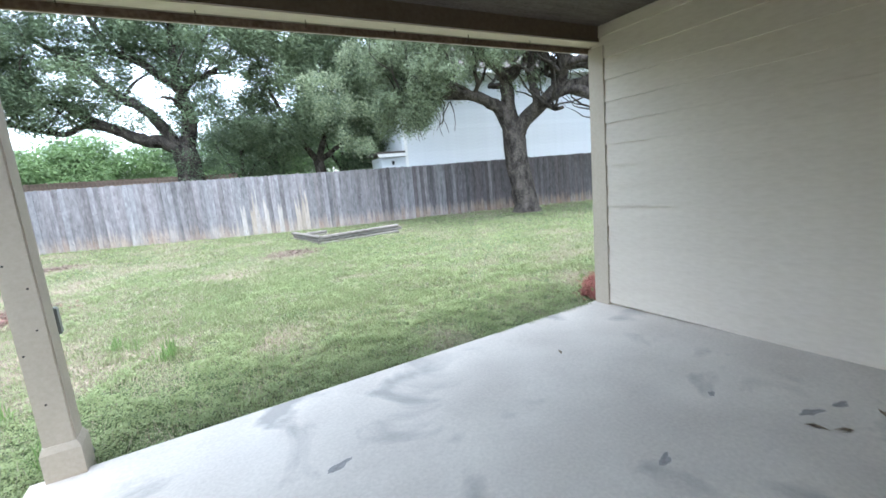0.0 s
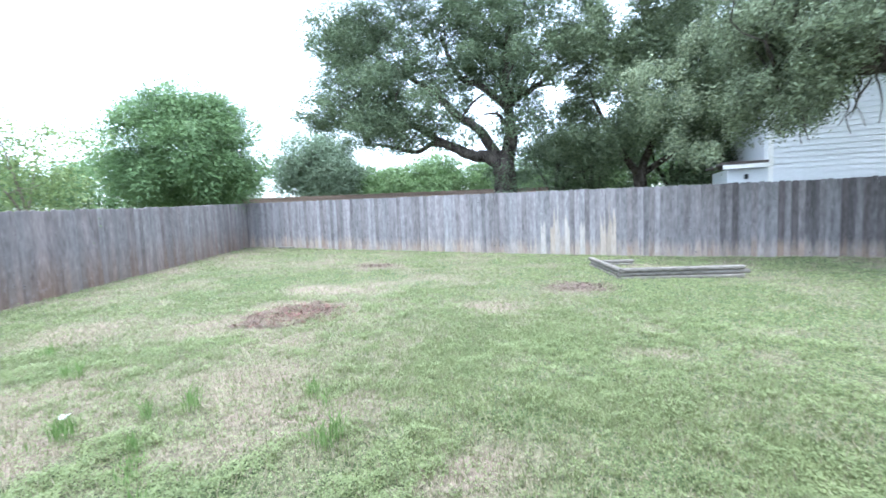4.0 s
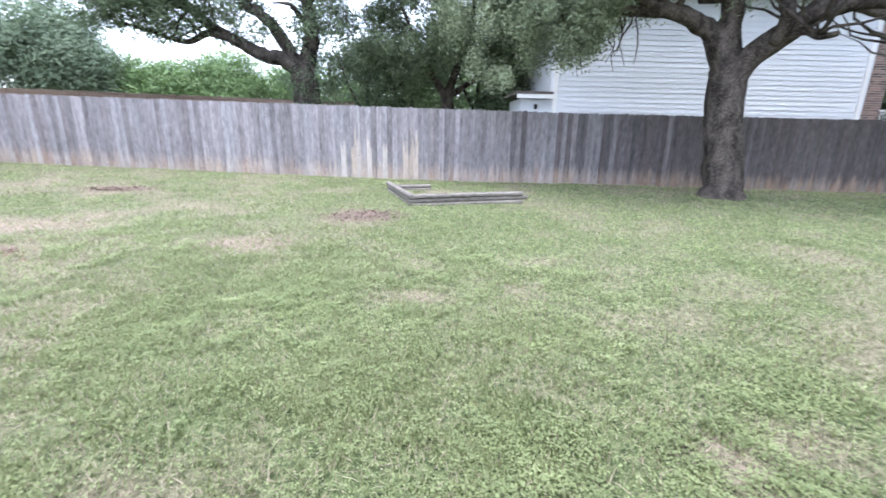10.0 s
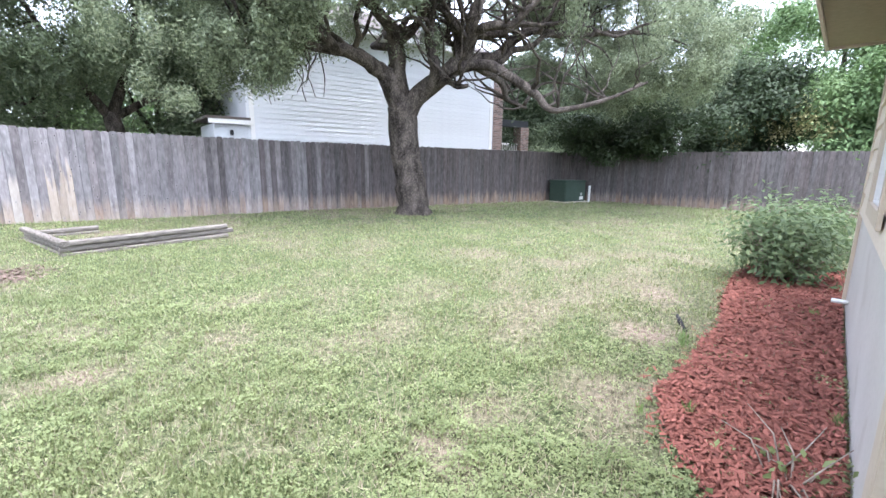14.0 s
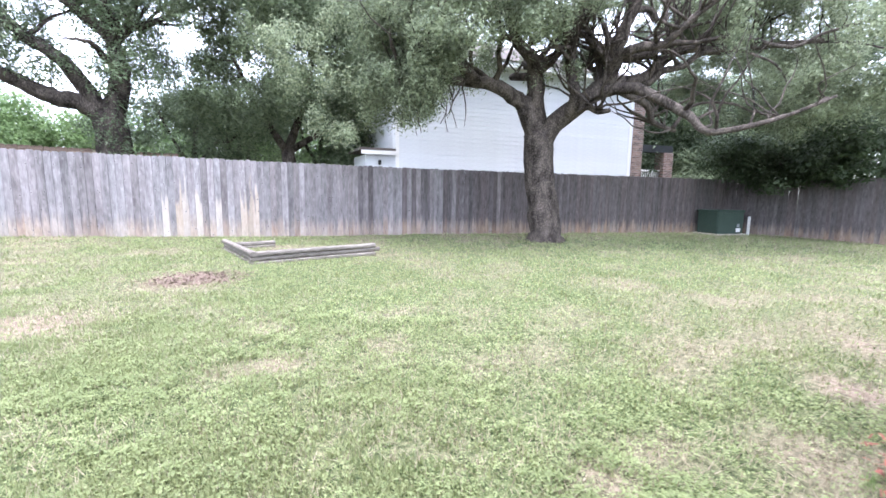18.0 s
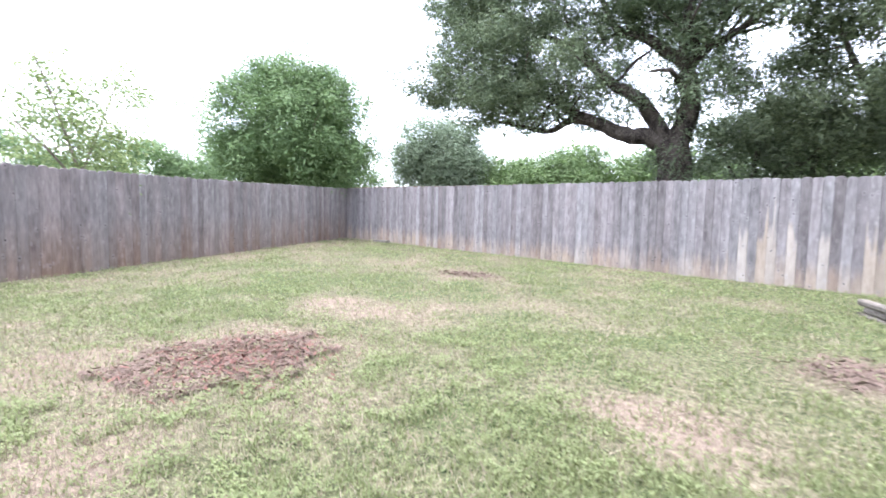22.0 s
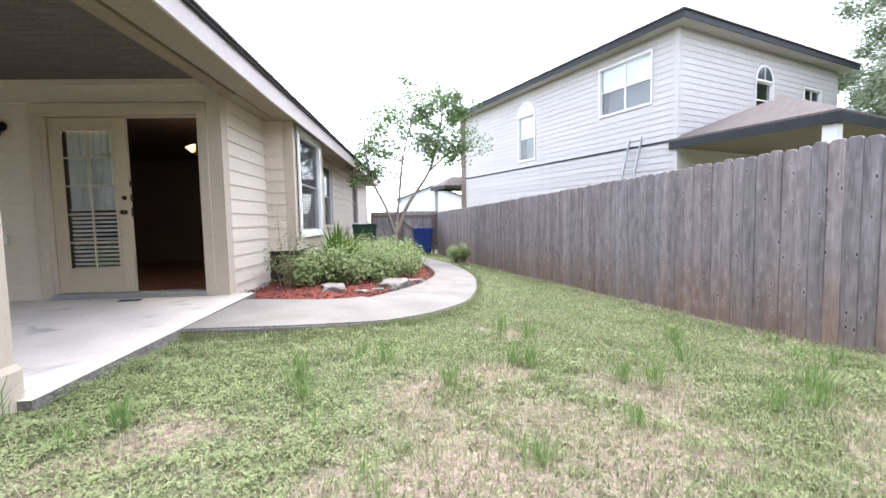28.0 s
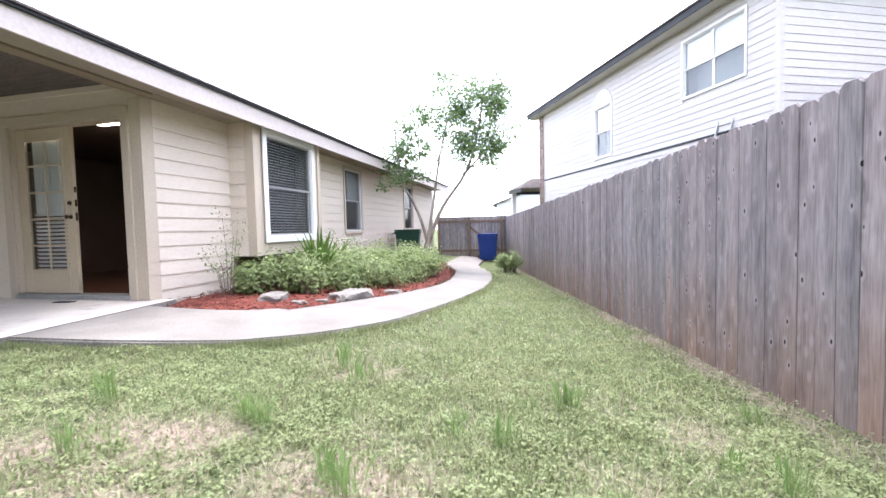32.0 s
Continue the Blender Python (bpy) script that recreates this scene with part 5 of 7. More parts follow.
def kites(centres, size, rng, droop=0.0, slim=0.45, flat=0.0, face=None, corners=4):
    """Loose leaf shapes of four or three corners round the given centres."""
    n = len(centres)
    d = rng.normal(size=(n, 3))
    d[:, 2] = d[:, 2] * (1 - flat) - droop
    d /= np.linalg.norm(d, axis=1, keepdims=True)
    r = rng.normal(size=(n, 3))
    if face is not None:
        r = face + rng.normal(size=(n, 3)) * 0.45
        d = d - r * (np.sum(d * r, axis=1, keepdims=True) / np.sum(r * r, axis=1, keepdims=True))
        d /= np.linalg.norm(d, axis=1, keepdims=True) + 1e-9
    s = np.cross(d, r)
    s /= np.linalg.norm(s, axis=1, keepdims=True) + 1e-9
    h = (size * rng.uniform(0.6, 1.3, n))[:, None]
    c = np.asarray(centres)
    if corners == 3:
        return np.stack([c - d * h * 0.5 - s * h * slim * 0.3, c + s * h * slim * 0.6 - d * h * 0.2, c + d * h * 0.5], 1).reshape(-1, 3)
    k = np.cross(s, d) * (h * rng.uniform(-0.12, 0.12, n)[:, None])
    return np.stack([c - d * h * 0.5, c + s * h * slim * 0.5 - d * h * 0.05 + k, c + d * h * 0.5, c - s * h * slim * 0.5 - d * h * 0.05 + k], 1).reshape(-1, 3)


def blob_points(lobes, n, rng, hollow=0.55):
    """Points in a union of ellipsoids (x, y, z, rx, ry, rz), more of them towards the outside."""
    vol = np.array([l[3] * l[4] * l[5] for l in lobes]) ** 0.72
    pick = rng.choice(len(lobes), n, p=vol / vol.sum())
    d = rng.normal(size=(n, 3))
    d /= np.linalg.norm(d, axis=1, keepdims=True)
    r = rng.uniform(hollow ** 3, 1, n) ** (1 / 3)
    L = np.array(lobes)[pick]
    return L[:, :3] + d * r[:, None] * L[:, 3:6]


def tree(name, label, limbs, lobes, clumps, per, leaf, size, bark="bark", seed=1, clump_r=0.45, hang=0.0, hollow=0.55, twig=0.022, low=-9.0, group="", category="tree", tuft=9, tuft_r=0.7, fork=0, corners=4, gaps=()):
    """Limbs as given polylines (points, first radius, last radius); twigs grow from them to clumps of leaves that fill the lobes and leave the gaps open."""
    rng, rnd = np.random.default_rng(seed), random.Random(seed)
    root = thing(name, label, category, pose(*limbs[0][0][0]), group)
    o = Vector(limbs[0][0][0])
    bm = bmesh.new()
    nodes = []
    for pts, r0, r1 in limbs:
        P = [Vector(p) - o for p in pts]
        fine, rad = [], []
        for i in range(len(P) - 1):
            q = [P[max(0, min(len(P) - 1, i + k))] for k in (-1, 0, 1, 2)]
            for k in range(4):
                t = k / 4
                fine.append(0.5 * ((2 * q[1]) + (q[2] - q[0]) * t + (2 * q[0] - 5 * q[1] + 4 * q[2] - q[3]) * t * t + (3 * q[1] - q[0] - 3 * q[2] + q[3]) * t ** 3))
        fine.append(P[-1])
        for i in range(len(fine)):
            f = i / (len(fine) - 1)
            rad.append((r0 + (r1 - r0) * f ** 0.8) * (1 + 0.28 * max(0, 1 - i / 4) * (pts is limbs[0][0])))
            if i > 0:
                fine[i] = fine[i] + Vector([rnd.uniform(-0.1, 0.1) * min(rad[-1], 0.25) for _ in range(3)]) * (0.0 if i == len(fine) - 1 else 1.0)
        tube(bm, fine, rad, 10 if r0 > 0.15 else 7, 0.07, rnd)
        nodes += [(p, r) for p, r in zip(fine[2:], rad[2:])]
        # crooked side branches
        for _ in range(fork if r0 > 0.085 and len(pts) > 3 and pts is not limbs[0][0] else 0):
            i = rnd.randrange(len(fine) // 3, len(fine) - 1)
            p, d, r = fine[i].copy(), Vector((rnd.uniform(-1, 1), rnd.uniform(-1, 1), rnd.uniform(0.15, 0.9))).normalized(), rad[i] * rnd.uniform(0.4, 0.6)
            line, rr = [p.copy()], [r]
            for k in range(7):
                d = (d + Vector((rnd.uniform(-0.6, 0.6), rnd.uniform(-0.6, 0.6), rnd.uniform(-0.3, 0.5)))).normalized()
                p = p + d * rnd.uniform(0.25, 0.45)
                line.append(p.copy())
                rr.append(r * (1 - 0.125 * (k + 1)))
            tube(bm, line, rr, 6, 0.05, rnd)
            nodes += [(q, w) for q, w in zip(line[1:], rr[1:])]
    # boughs first, then the clumps of leaves on each of them
    B = blob_points(lobes, max(4, clumps // tuft), rng, hollow)
    C = np.repeat(B, tuft, axis=0)
    C = C + np.clip(rng.normal(size=C.shape), -1.6, 1.6) * np.array([1, 1, 0.55]) * tuft_r * 0.55
    keep = C[:, 2] > low
    for g in gaps:
        keep &= (((C - np.array(g[:3])) / np.array(g[3:6])) ** 2).sum(axis=1) + rng.uniform(-0.15, 0.15, len(C)) > 1
    C = C[keep] - np.array(o)
    npos = np.array([p[:] for p, _ in nodes])
    nrad = np.array([r for _, r in nodes])
    order = np.argsort([np.min(np.linalg.norm(npos - c, axis=1)) for c in C])
    for c in C[order]:
        d = np.linalg.norm(npos - c, axis=1)
        j = int(np.argmin(d))
        a, b = Vector(npos[j]), Vector(c)
        if d[j] > 0.1:
            mid = (a + b) / 2 + Vector(rng.normal(size=3) * 0.12 * d[j]) + Vector((0, 0, 0.08 * d[j]))
            r = min(nrad[j] * 0.55, twig + 0.008 * d[j])
            tube(bm, [a, mid, b], [r, r * 0.75, r * 0.35], 5)
            npos = np.vstack([npos, mid[:], b[:]])
            nrad = np.append(nrad, [r * 0.75, r * 0.5])
    part("trunk", bm, bark, root)
    cen = np.repeat(C, per, axis=0)
    spread = np.clip(rng.normal(size=cen.shape), -1.5, 1.5) * clump_r * np.array([1, 1, 0.7]) * rng.uniform(0.6, 1.25, (len(C), 1)).repeat(per, 0)
    if hang:
        spread[:, 2] -= np.abs(rng.normal(size=len(cen))) * hang
    part("crown", quads("crown", kites(cen + spread, size, rng, droop=0.25, face=spread / clump_r * 0.7 + np.array([0, 0, 0.8]), corners=corners), corners, leaf), leaf, root)
    return root


# the live oak on the lawn
OAK = [
    ([(10.8, 9.1, -0.12), (10.79, 9.11, 0.25), (10.72, 9.18, 1.1), (10.62, 9.27, 1.9), (10.57, 9.33, 2.85)], 0.45, 0.38),
    ([(10.6, 9.3, 2.5), (10.85, 8.98, 3.1), (11.25, 8.3, 3.67), (11.46, 7.92, 4.06), (11.36, 7.58, 4.46), (11.14, 7.38, 4.82), (11.2, 7.0, 5.5), (10.8, 6.6, 6.6)], 0.31, 0.08),
    ([(11.2, 8.35, 3.65), (11.53, 7.3, 3.8), (11.67, 6.5, 3.37), (11.88, 5.98, 3.0), (11.96, 5.59, 2.62), (12.27, 4.95, 2.69), (12.86, 4.46, 2.93), (13.55, 4.0, 3.28)], 0.165, 0.025),
    ([(11.4, 8.0, 4.0), (12.26, 7.49, 4.13), (12.83, 7.3, 4.62), (13.43, 7.09, 4.94), (14.12, 6.63, 4.88), (14.97, 6.0, 4.99), (15.99, 5.18, 5.1)], 0.18, 0.05),
    ([(11.36, 7.59, 4.5), (11.35, 7.01, 4.6), (11.54, 6.5, 4.57), (11.6, 6.0, 4.9), (11.9, 5.3, 5.4)], 0.14, 0.05),
    ([(11.6, 7.8, 3.9), (12.54, 7.48, 3.53), (12.9, 7.52, 3.14), (13.45, 7.22, 2.94)], 0.13, 0.05),
    ([(10.9, 8.8, 3.2), (11.13, 8.2, 3.44), (11.18, 7.85, 3.28), (11.3, 7.6, 3.3)], 0.12, 0.05),
    ([(10.6, 9.3, 2.5), (10.3, 9.42, 3.4), (10.0, 9.52, 3.71), (9.31, 9.68, 4.01), (8.61, 10.0, 4.09), (8.03, 10.34, 4.11), (7.5, 10.5, 3.9), (7.0, 10.8, 3.6)], 0.32, 0.03),
    ([(8.95, 9.8, 4.05), (8.36, 9.83, 4.4), (7.85, 9.95, 4.56), (7.12, 10.15, 4.38), (6.5, 10.53, 4.15)], 0.15, 0.05),
    ([(10.55, 9.36, 3.0), (10.43, 9.34, 4.03), (10.25, 9.25, 4.67), (9.71, 9.38, 5.24), (9.2, 9.0, 6.6)], 0.29, 0.10),
    ([(11.46, 7.92, 4.06), (12.0, 7.9, 5.4), (12.5, 8.0, 7.2)], 0.17, 0.05),
    ([(10.95, 8.6, 3.3), (10.82, 8.3, 3.72), (10.71, 8.41, 4.43), (10.82, 8.3, 5.48), (11.06, 8.04, 6.35), (11.14, 7.96, 7.16)], 0.17, 0.08),
    ([(11.5, 7.95, 3.9), (11.79, 8.01, 3.89), (12.31, 7.47, 3.98), (12.59, 7.18, 4.29), (12.9, 6.84, 4.39), (13.2, 6.53, 4.67), (14.0, 6.1, 4.8)], 0.14, 0.05),
    ([(11.4, 7.6, 4.4), (11.5, 7.5, 4.52), (11.82, 7.11, 4.51), (12.18, 6.73, 4.76), (12.53, 6.37, 4.75), (13.2, 5.9, 4.9)], 0.12, 0.04),
    ([(11.36, 7.6, 4.4), (11.2, 7.6, 4.4), (10.98, 7.84, 4.73), (10.72, 8.12, 5.13)], 0.10, 0.05),
    ([(11.5, 7.95, 4.1), (11.6, 8.14, 4.31), (11.38, 8.44, 4.52), (11.13, 8.7, 4.83), (11.0, 8.8, 5.4)], 0.10, 0.04),
    ([(11.2, 7.1, 5.4), (12.0, 7.2, 5.6), (12.31, 7.03, 5.22), (12.58, 6.74, 5.18), (13.1, 6.3, 5.3)], 0.09, 0.03),
    ([(12.9, 7.3, 4.7), (13.0, 7.39, 5.06), (13.85, 6.86, 4.97), (14.83, 6.25, 4.98), (15.74, 5.69, 5.11), (16.9, 4.96, 5.16), (17.8, 4.4, 4.98)], 0.09, 0.02),
    ([(14.12, 6.5, 4.85), (14.59, 6.16, 5.26), (14.86, 5.99, 5.52), (15.53, 5.59, 5.92)], 0.06, 0.02),
    ([(13.3, 7.2, 3.0), (13.83, 7.0, 3.6), (14.64, 6.5, 3.65), (15.29, 6.2, 3.45), (15.92, 5.9, 3.56)], 0.055, 0.015),
    ([(13.5, 6.0, 4.9), (13.6, 5.83, 4.62), (14.2, 5.4, 4.3), (14.5, 5.2, 3.8)], 0.05, 0.014),
    ([(13.6, 5.8, 4.9), (14.75, 5.36, 4.76), (15.4, 4.9, 5.1), (16.4, 4.2, 5.4), (17.2, 3.9, 5.3)], 0.06, 0.015),
    ([(13.2, 4.2, 3.1), (14.3, 4.4, 3.4), (14.9, 4.6, 3.45), (14.7, 4.7, 3.8), (15.3, 4.3, 4.2)], 0.04, 0.012),
]
# bare twigs that hang from the end of the long limb
rnd = random.Random(41)
for k in range(11):
    x, y, z = 8.6 - 0.17 * k + rnd.uniform(-0.1, 0.1), 10.0 + 0.05 * k + rnd.uniform(-0.3, 0.1), 4.15 - 0.02 * k
    line = [(x, y, z)]
    for q in range(5):
        x, y, z = x + rnd.uniform(-0.16, 0.12), y + rnd.uniform(-0.16, 0.08), z - rnd.uniform(0.12, 0.34)
        line.append((x, y, z))
    OAK.append((line, 0.026, 0.007))
tree("live_oak", "spreading live oak with a rough dark trunk and crooked limbs", OAK,
     # unseen high lobes beyond x 14 are added to shade the crown below
     [(9.0, 9.5, 6.6, 3.6, 3.4, 2.3), (12.5, 7.6, 7.0, 3.8, 3.4, 2.3), (7.3, 11.2, 5.4, 2.2, 2.0, 1.6), (15.6, 5.2, 5.4, 2.6, 2.6, 1.7), (8.4, 8.6, 5.8, 2.4, 2.2, 1.6), (17.0, 6.0, 4.2, 1.8, 2.4, 1.2), (7.5, 11.8, 4.1, 1.0, 1.0, 1.1), (10.2, 8.9, 4.6, 0.5, 0.5, 0.4), (7.4, 10.6, 3.5, 0.4, 0.4, 0.6), (16.2, 3.6, 4.2, 1.6, 1.4, 1.0), (13.0, 7.2, 6.0, 1.6, 1.4, 1.0), (14.2, 6.4, 5.7, 1.4, 1.4, 0.9), (7.6, 10.6, 4.7, 1.3, 1.2, 0.8), (7.2, 10.2, 5.0, 1.2, 1.2, 0.8), (6.6, 10.6, 4.2, 0.8, 0.8, 0.6), (8.2, 9.2, 5.3, 1.4, 0.9, 0.7), (7.0, 9.8, 4.9, 1.3, 1.0, 0.9), (6.2, 10.4, 5.2, 1.2, 1.1, 1.1), (7.4, 10.0, 3.9, 0.7, 0.6, 0.5), (8.4, 8.9, 5.6, 2.0, 1.2, 1.0), (7.2, 10.0, 3.9, 0.6, 0.5, 0.7), (6.8, 10.3, 3.7, 0.7, 0.6, 0.8), (6.0, 10.7, 3.6, 0.8, 0.6, 0.9), (6.5, 10.4, 4.5, 1.0, 0.7, 0.8), (5.2, 11.3, 4.6, 1.1, 0.8, 0.9), (15.8, 5.6, 7.4, 2.8, 2.6, 1.2), (17.8, 7.2, 6.6, 2.4, 2.4, 1.2), (14.6, 8.0, 7.6, 2.2, 2.2, 1.1), (16.4, 7.6, 5.2, 1.8, 1.8, 0.9), (17.0, 4.6, 4.3, 1.6, 1.6, 1.0), (18.8, 5.2, 4.7, 1.8, 1.8, 1.2), (19.4, 7.0, 5.2, 1.6, 1.8, 1.2), (9.9, 8.1, 4.55, 0.35, 0.35, 0.35), (10.1, 8.0, 4.9, 0.4, 0.35, 0.3), (9.6, 8.2, 5.1, 0.4, 0.4, 0.3), (10.3, 8.3, 3.75, 0.15, 0.15, 0.12), (7.2, 9.9, 3.2, 0.3, 0.3, 0.5), (7.7, 10.0, 3.4, 0.3, 0.3, 0.4)],
     2560, 150, "oak_leaf", 0.095, corners=3, seed=11, fork=11, clump_r=0.175, tuft_r=0.62, hang=0.2, hollow=0.35, low=2.5, twig=0.034,
     gaps=((9.25, 9.3, 3.5, 1.45, 1.7, 1.25), (9.4, 9.2, 4.9, 1.2, 1.3, 0.75), (12.0, 7.6, 3.7, 1.5, 1.8, 1.2), (12.6, 6.6, 4.6, 1.0, 1.0, 0.55), (14.2, 6.2, 4.9, 0.9, 0.9, 0.45), (13.6, 7.2, 5.1, 0.9, 0.8, 0.5), (11.2, 7.0, 4.9, 0.7, 0.8, 0.7), (15.6, 5.4, 5.1, 0.8, 0.8, 0.4)))
# dark hanging foliage at the back corner of the lawn
tree("corner_shrub", "dark evergreen shrub overhanging the back fence corner", [([(22.6, 9.8, -0.3), (22.3, 9.0, 1.6), (21.2, 7.6, 2.6)], 0.12, 0.05), ([(22.4, 9.2, 1.3), (22.0, 6.5, 2.6), (21.4, 5.2, 2.8)], 0.09, 0.04)],
     [(21.2, 8.0, 2.8, 1.6, 2.4, 1.1), (21.4, 5.4, 2.8, 1.4, 1.6, 1.0), (20.6, 6.8, 3.7, 2.0, 2.6, 1.2), (20.6, 9.0, 2.9, 1.3, 1.0, 0.9), (21.0, 7.2, 2.0, 1.2, 2.0, 0.7)], 300, 130, "dark_leaf", 0.13, seed=17, clump_r=0.30, hollow=0.2)

# oaks behind the back fence
tree("far_oak", "large live oak behind the back fence", [
    ([(0.55, 17.3, -0.2), (0.5, 17.2, 1.5), (0.55, 17.05, 2.6), (0.45, 17.0, 3.5)], 0.58, 0.42),
    ([(0.5, 17.0, 3.2), (-0.02, 17.0, 3.64), (-0.8, 16.9, 3.79), (-1.5, 16.8, 4.14), (-2.19, 16.8, 4.48), (-2.83, 16.7, 4.98), (-3.6, 16.6, 5.17), (-4.7, 16.4, 5.1), (-6.0, 16.3, 6.0)], 0.31, 0.05),
    ([(0.3, 17.0, 3.5), (-0.18, 16.9, 4.42), (-0.71, 16.9, 5.02), (-1.2, 16.9, 5.3), (-2.2, 16.9, 6.4), (-3.4, 17.0, 7.2), (-5.0, 16.8, 8.4)], 0.26, 0.05),
    ([(0.5, 17.0, 3.3), (0.84, 17.0, 4.4), (0.75, 17.0, 5.4), (0.62, 17.0, 6.32), (0.9, 17.0, 9.0)], 0.36, 0.10),
    ([(-1.5, 16.8, 4.14), (-2.3, 16.6, 4.3), (-3.0, 16.5, 4.0), (-3.8, 16.4, 4.2), (-4.6, 16.3, 4.4)], 0.15, 0.04),
    ([(0.7, 17.0, 5.6), (-0.3, 17.0, 6.5), (-1.2, 17.0, 7.0), (-1.9, 17.0, 8.6)], 0.19, 0.07),
    ([(0.75, 17.0, 5.5), (1.2, 16.9, 6.0), (1.6, 16.8, 6.1), (2.9, 16.6, 6.9)], 0.17, 0.07)],
    [(-2.6, 16.8, 6.0, 2.4, 2.4, 1.5), (-0.6, 17.0, 8.2, 2.6, 2.4, 1.8), (1.5, 17.0, 7.4, 2.2, 2.2, 2.2), (-4.1, 16.3, 4.9, 1.4, 1.6, 0.8), (1.0, 17.0, 3.6, 0.6, 0.6, 0.6), (-1.2, 17.0, 10.2, 2.4, 2.2, 1.5), (2.2, 17.0, 10, 2.4, 2.4, 1.6), (-4.4, 16.5, 8.3, 1.6, 1.6, 1.4), (-6.2, 16.4, 6.5, 1.6, 1.6, 1.1), (-5.5, 16.5, 8.8, 1.7, 1.7, 1.4), (-3.8, 16.6, 10.2, 2.2, 1.8, 1.4), (-4.6, 16.4, 7.0, 1.4, 1.4, 1.0), (-3.2, 16.5, 5.0, 1.7, 1.4, 0.8), (-1.4, 16.8, 5.2, 1.4, 1.2, 0.8), (-5.4, 16.3, 5.3, 1.3, 1.3, 0.8), (-6.4, 16.3, 5.4, 0.9, 0.9, 0.6), (1.4, 16.8, 5.0, 1.3, 1.0, 0.9), (0.95, 17.0, 3.0, 0.55, 0.5, 0.8)],
    1680, 150, "far_oak_leaf", 0.115, seed=23, fork=7, tuft=6, tuft_r=1.1, clump_r=0.27, hollow=0.15, corners=3)
tree("far_oak", "live oak with drooping grey-green foliage behind the fence", [
    ([(5.6, 17.2, -0.2), (5.7, 17.1, 1.6), (5.6, 17.0, 2.8)], 0.30, 0.22), ([(5.6, 17.0, 2.6), (4.6, 16.6, 4.0), (3.8, 16.2, 5.6)], 0.16, 0.05), ([(5.6, 17.0, 2.6), (6.2, 16.6, 4.6), (6.6, 16.2, 6.8)], 0.18, 0.05),
    ([(5.6, 17.0, 2.6), (7.4, 16.6, 3.8), (8.6, 16.2, 4.6)], 0.14, 0.05)],
    [(4.4, 15.9, 5.2, 2.0, 1.8, 2.2), (6.4, 15.8, 5.6, 2.4, 1.8, 2.4), (5.2, 16.0, 8.0, 3.0, 2.4, 2.2), (7.6, 16.0, 7.4, 2.4, 2.0, 2.2), (3.6, 16.0, 6.8, 1.4, 1.4, 1.4)],
    760, 190, "drooping_leaf", 0.12, corners=3, low=3.0, seed=29, fork=7, tuft_r=0.8, clump_r=0.22, hang=0.25, hollow=0.2)
wr = random.Random(313)
for k, (x, y, h) in enumerate(((2.9, 20.5, 6.5), (4.6, 21.5, 6.8), (7.6, 19.5, 7.0), (9.5, 23.5, 8.0), (8.8, 17.6, 5.5))):
    a1, a2, b1, b2 = (wr.uniform(0.25, 1.3) for _ in range(4))
    tree("far_oak", "dark-trunked oak in the shade behind the fence", [([(x, y, -0.3), (x + 0.2, y, 1.2), (x - 0.15, y, 2.6), (x + 0.1, y, h * 0.7)], 0.19, 0.06), ([(x, y, 1.2 + b1 * 0.5), (x - 0.7 * a1, y - 0.2, 2.3 + b1 * 0.4), (x - 0.6 * a1 - 0.5 * b1, y - 0.5, 3.1), (x - 1.5 * a1, y - 0.3, 4.0)], 0.10, 0.03), ([(x, y, 1.4 + b2 * 0.7), (x + 0.5 * a2, y - 0.3, 2.5 + b2 * 0.5), (x + 1.0 * b2, y - 0.2, 3.2), (x + 1.5 * a2, y - 0.4, 4.2)], 0.10, 0.03)],
         [(x, y, h * 0.76, 2.2, 2.0, h * 0.22), (x - 0.8, y, h * 0.62, 1.6, 1.5, 0.8), (x + 0.9, y, h * 0.6, 1.5, 1.5, 0.8), (x + 0.3 * a1, y - 0.4, 2.7, 1.3, 0.9, 0.6), (x - a2, y - 0.4, 2.4, 0.7, 0.6, 0.5)], 170, 130, "far_oak_leaf", 0.14, corners=3, seed=40 + k, clump_r=0.5, hollow=0.1, group="trees behind the back fence")

# beyond the side fence
tree("round_tree", "dense round-crowned green tree behind the fence corner", [([(-11.4, 13.9, -0.2), (-11.4, 13.9, 1.4), (-11.35, 13.8, 2.4)], 0.16, 0.11), ([(-11.35, 13.8, 2.2), (-12.3, 13.9, 3.6), (-12.8, 14.0, 4.6)], 0.08, 0.03), ([(-11.35, 13.8, 2.2), (-11.2, 13.6, 4.0), (-11.3, 13.7, 5.8)], 0.09, 0.03), ([(-11.35, 13.8, 2.2), (-10.4, 13.6, 3.5), (-9.9, 13.4, 4.4)], 0.08, 0.03)],
     [(-11.4, 13.8, 4.2, 2.9, 2.7, 2.1), (-11.4, 13.8, 5.4, 1.9, 1.9, 1.5), (-12.4, 13.9, 3.2, 1.9, 1.8, 1.1), (-10.2, 13.5, 3.1, 1.7, 1.7, 1.0)], 620, 220, "round_leaf", 0.12, "bark_pale", corners=3, tuft=2, tuft_r=0.35, seed=51, clump_r=0.36, hollow=0.35)
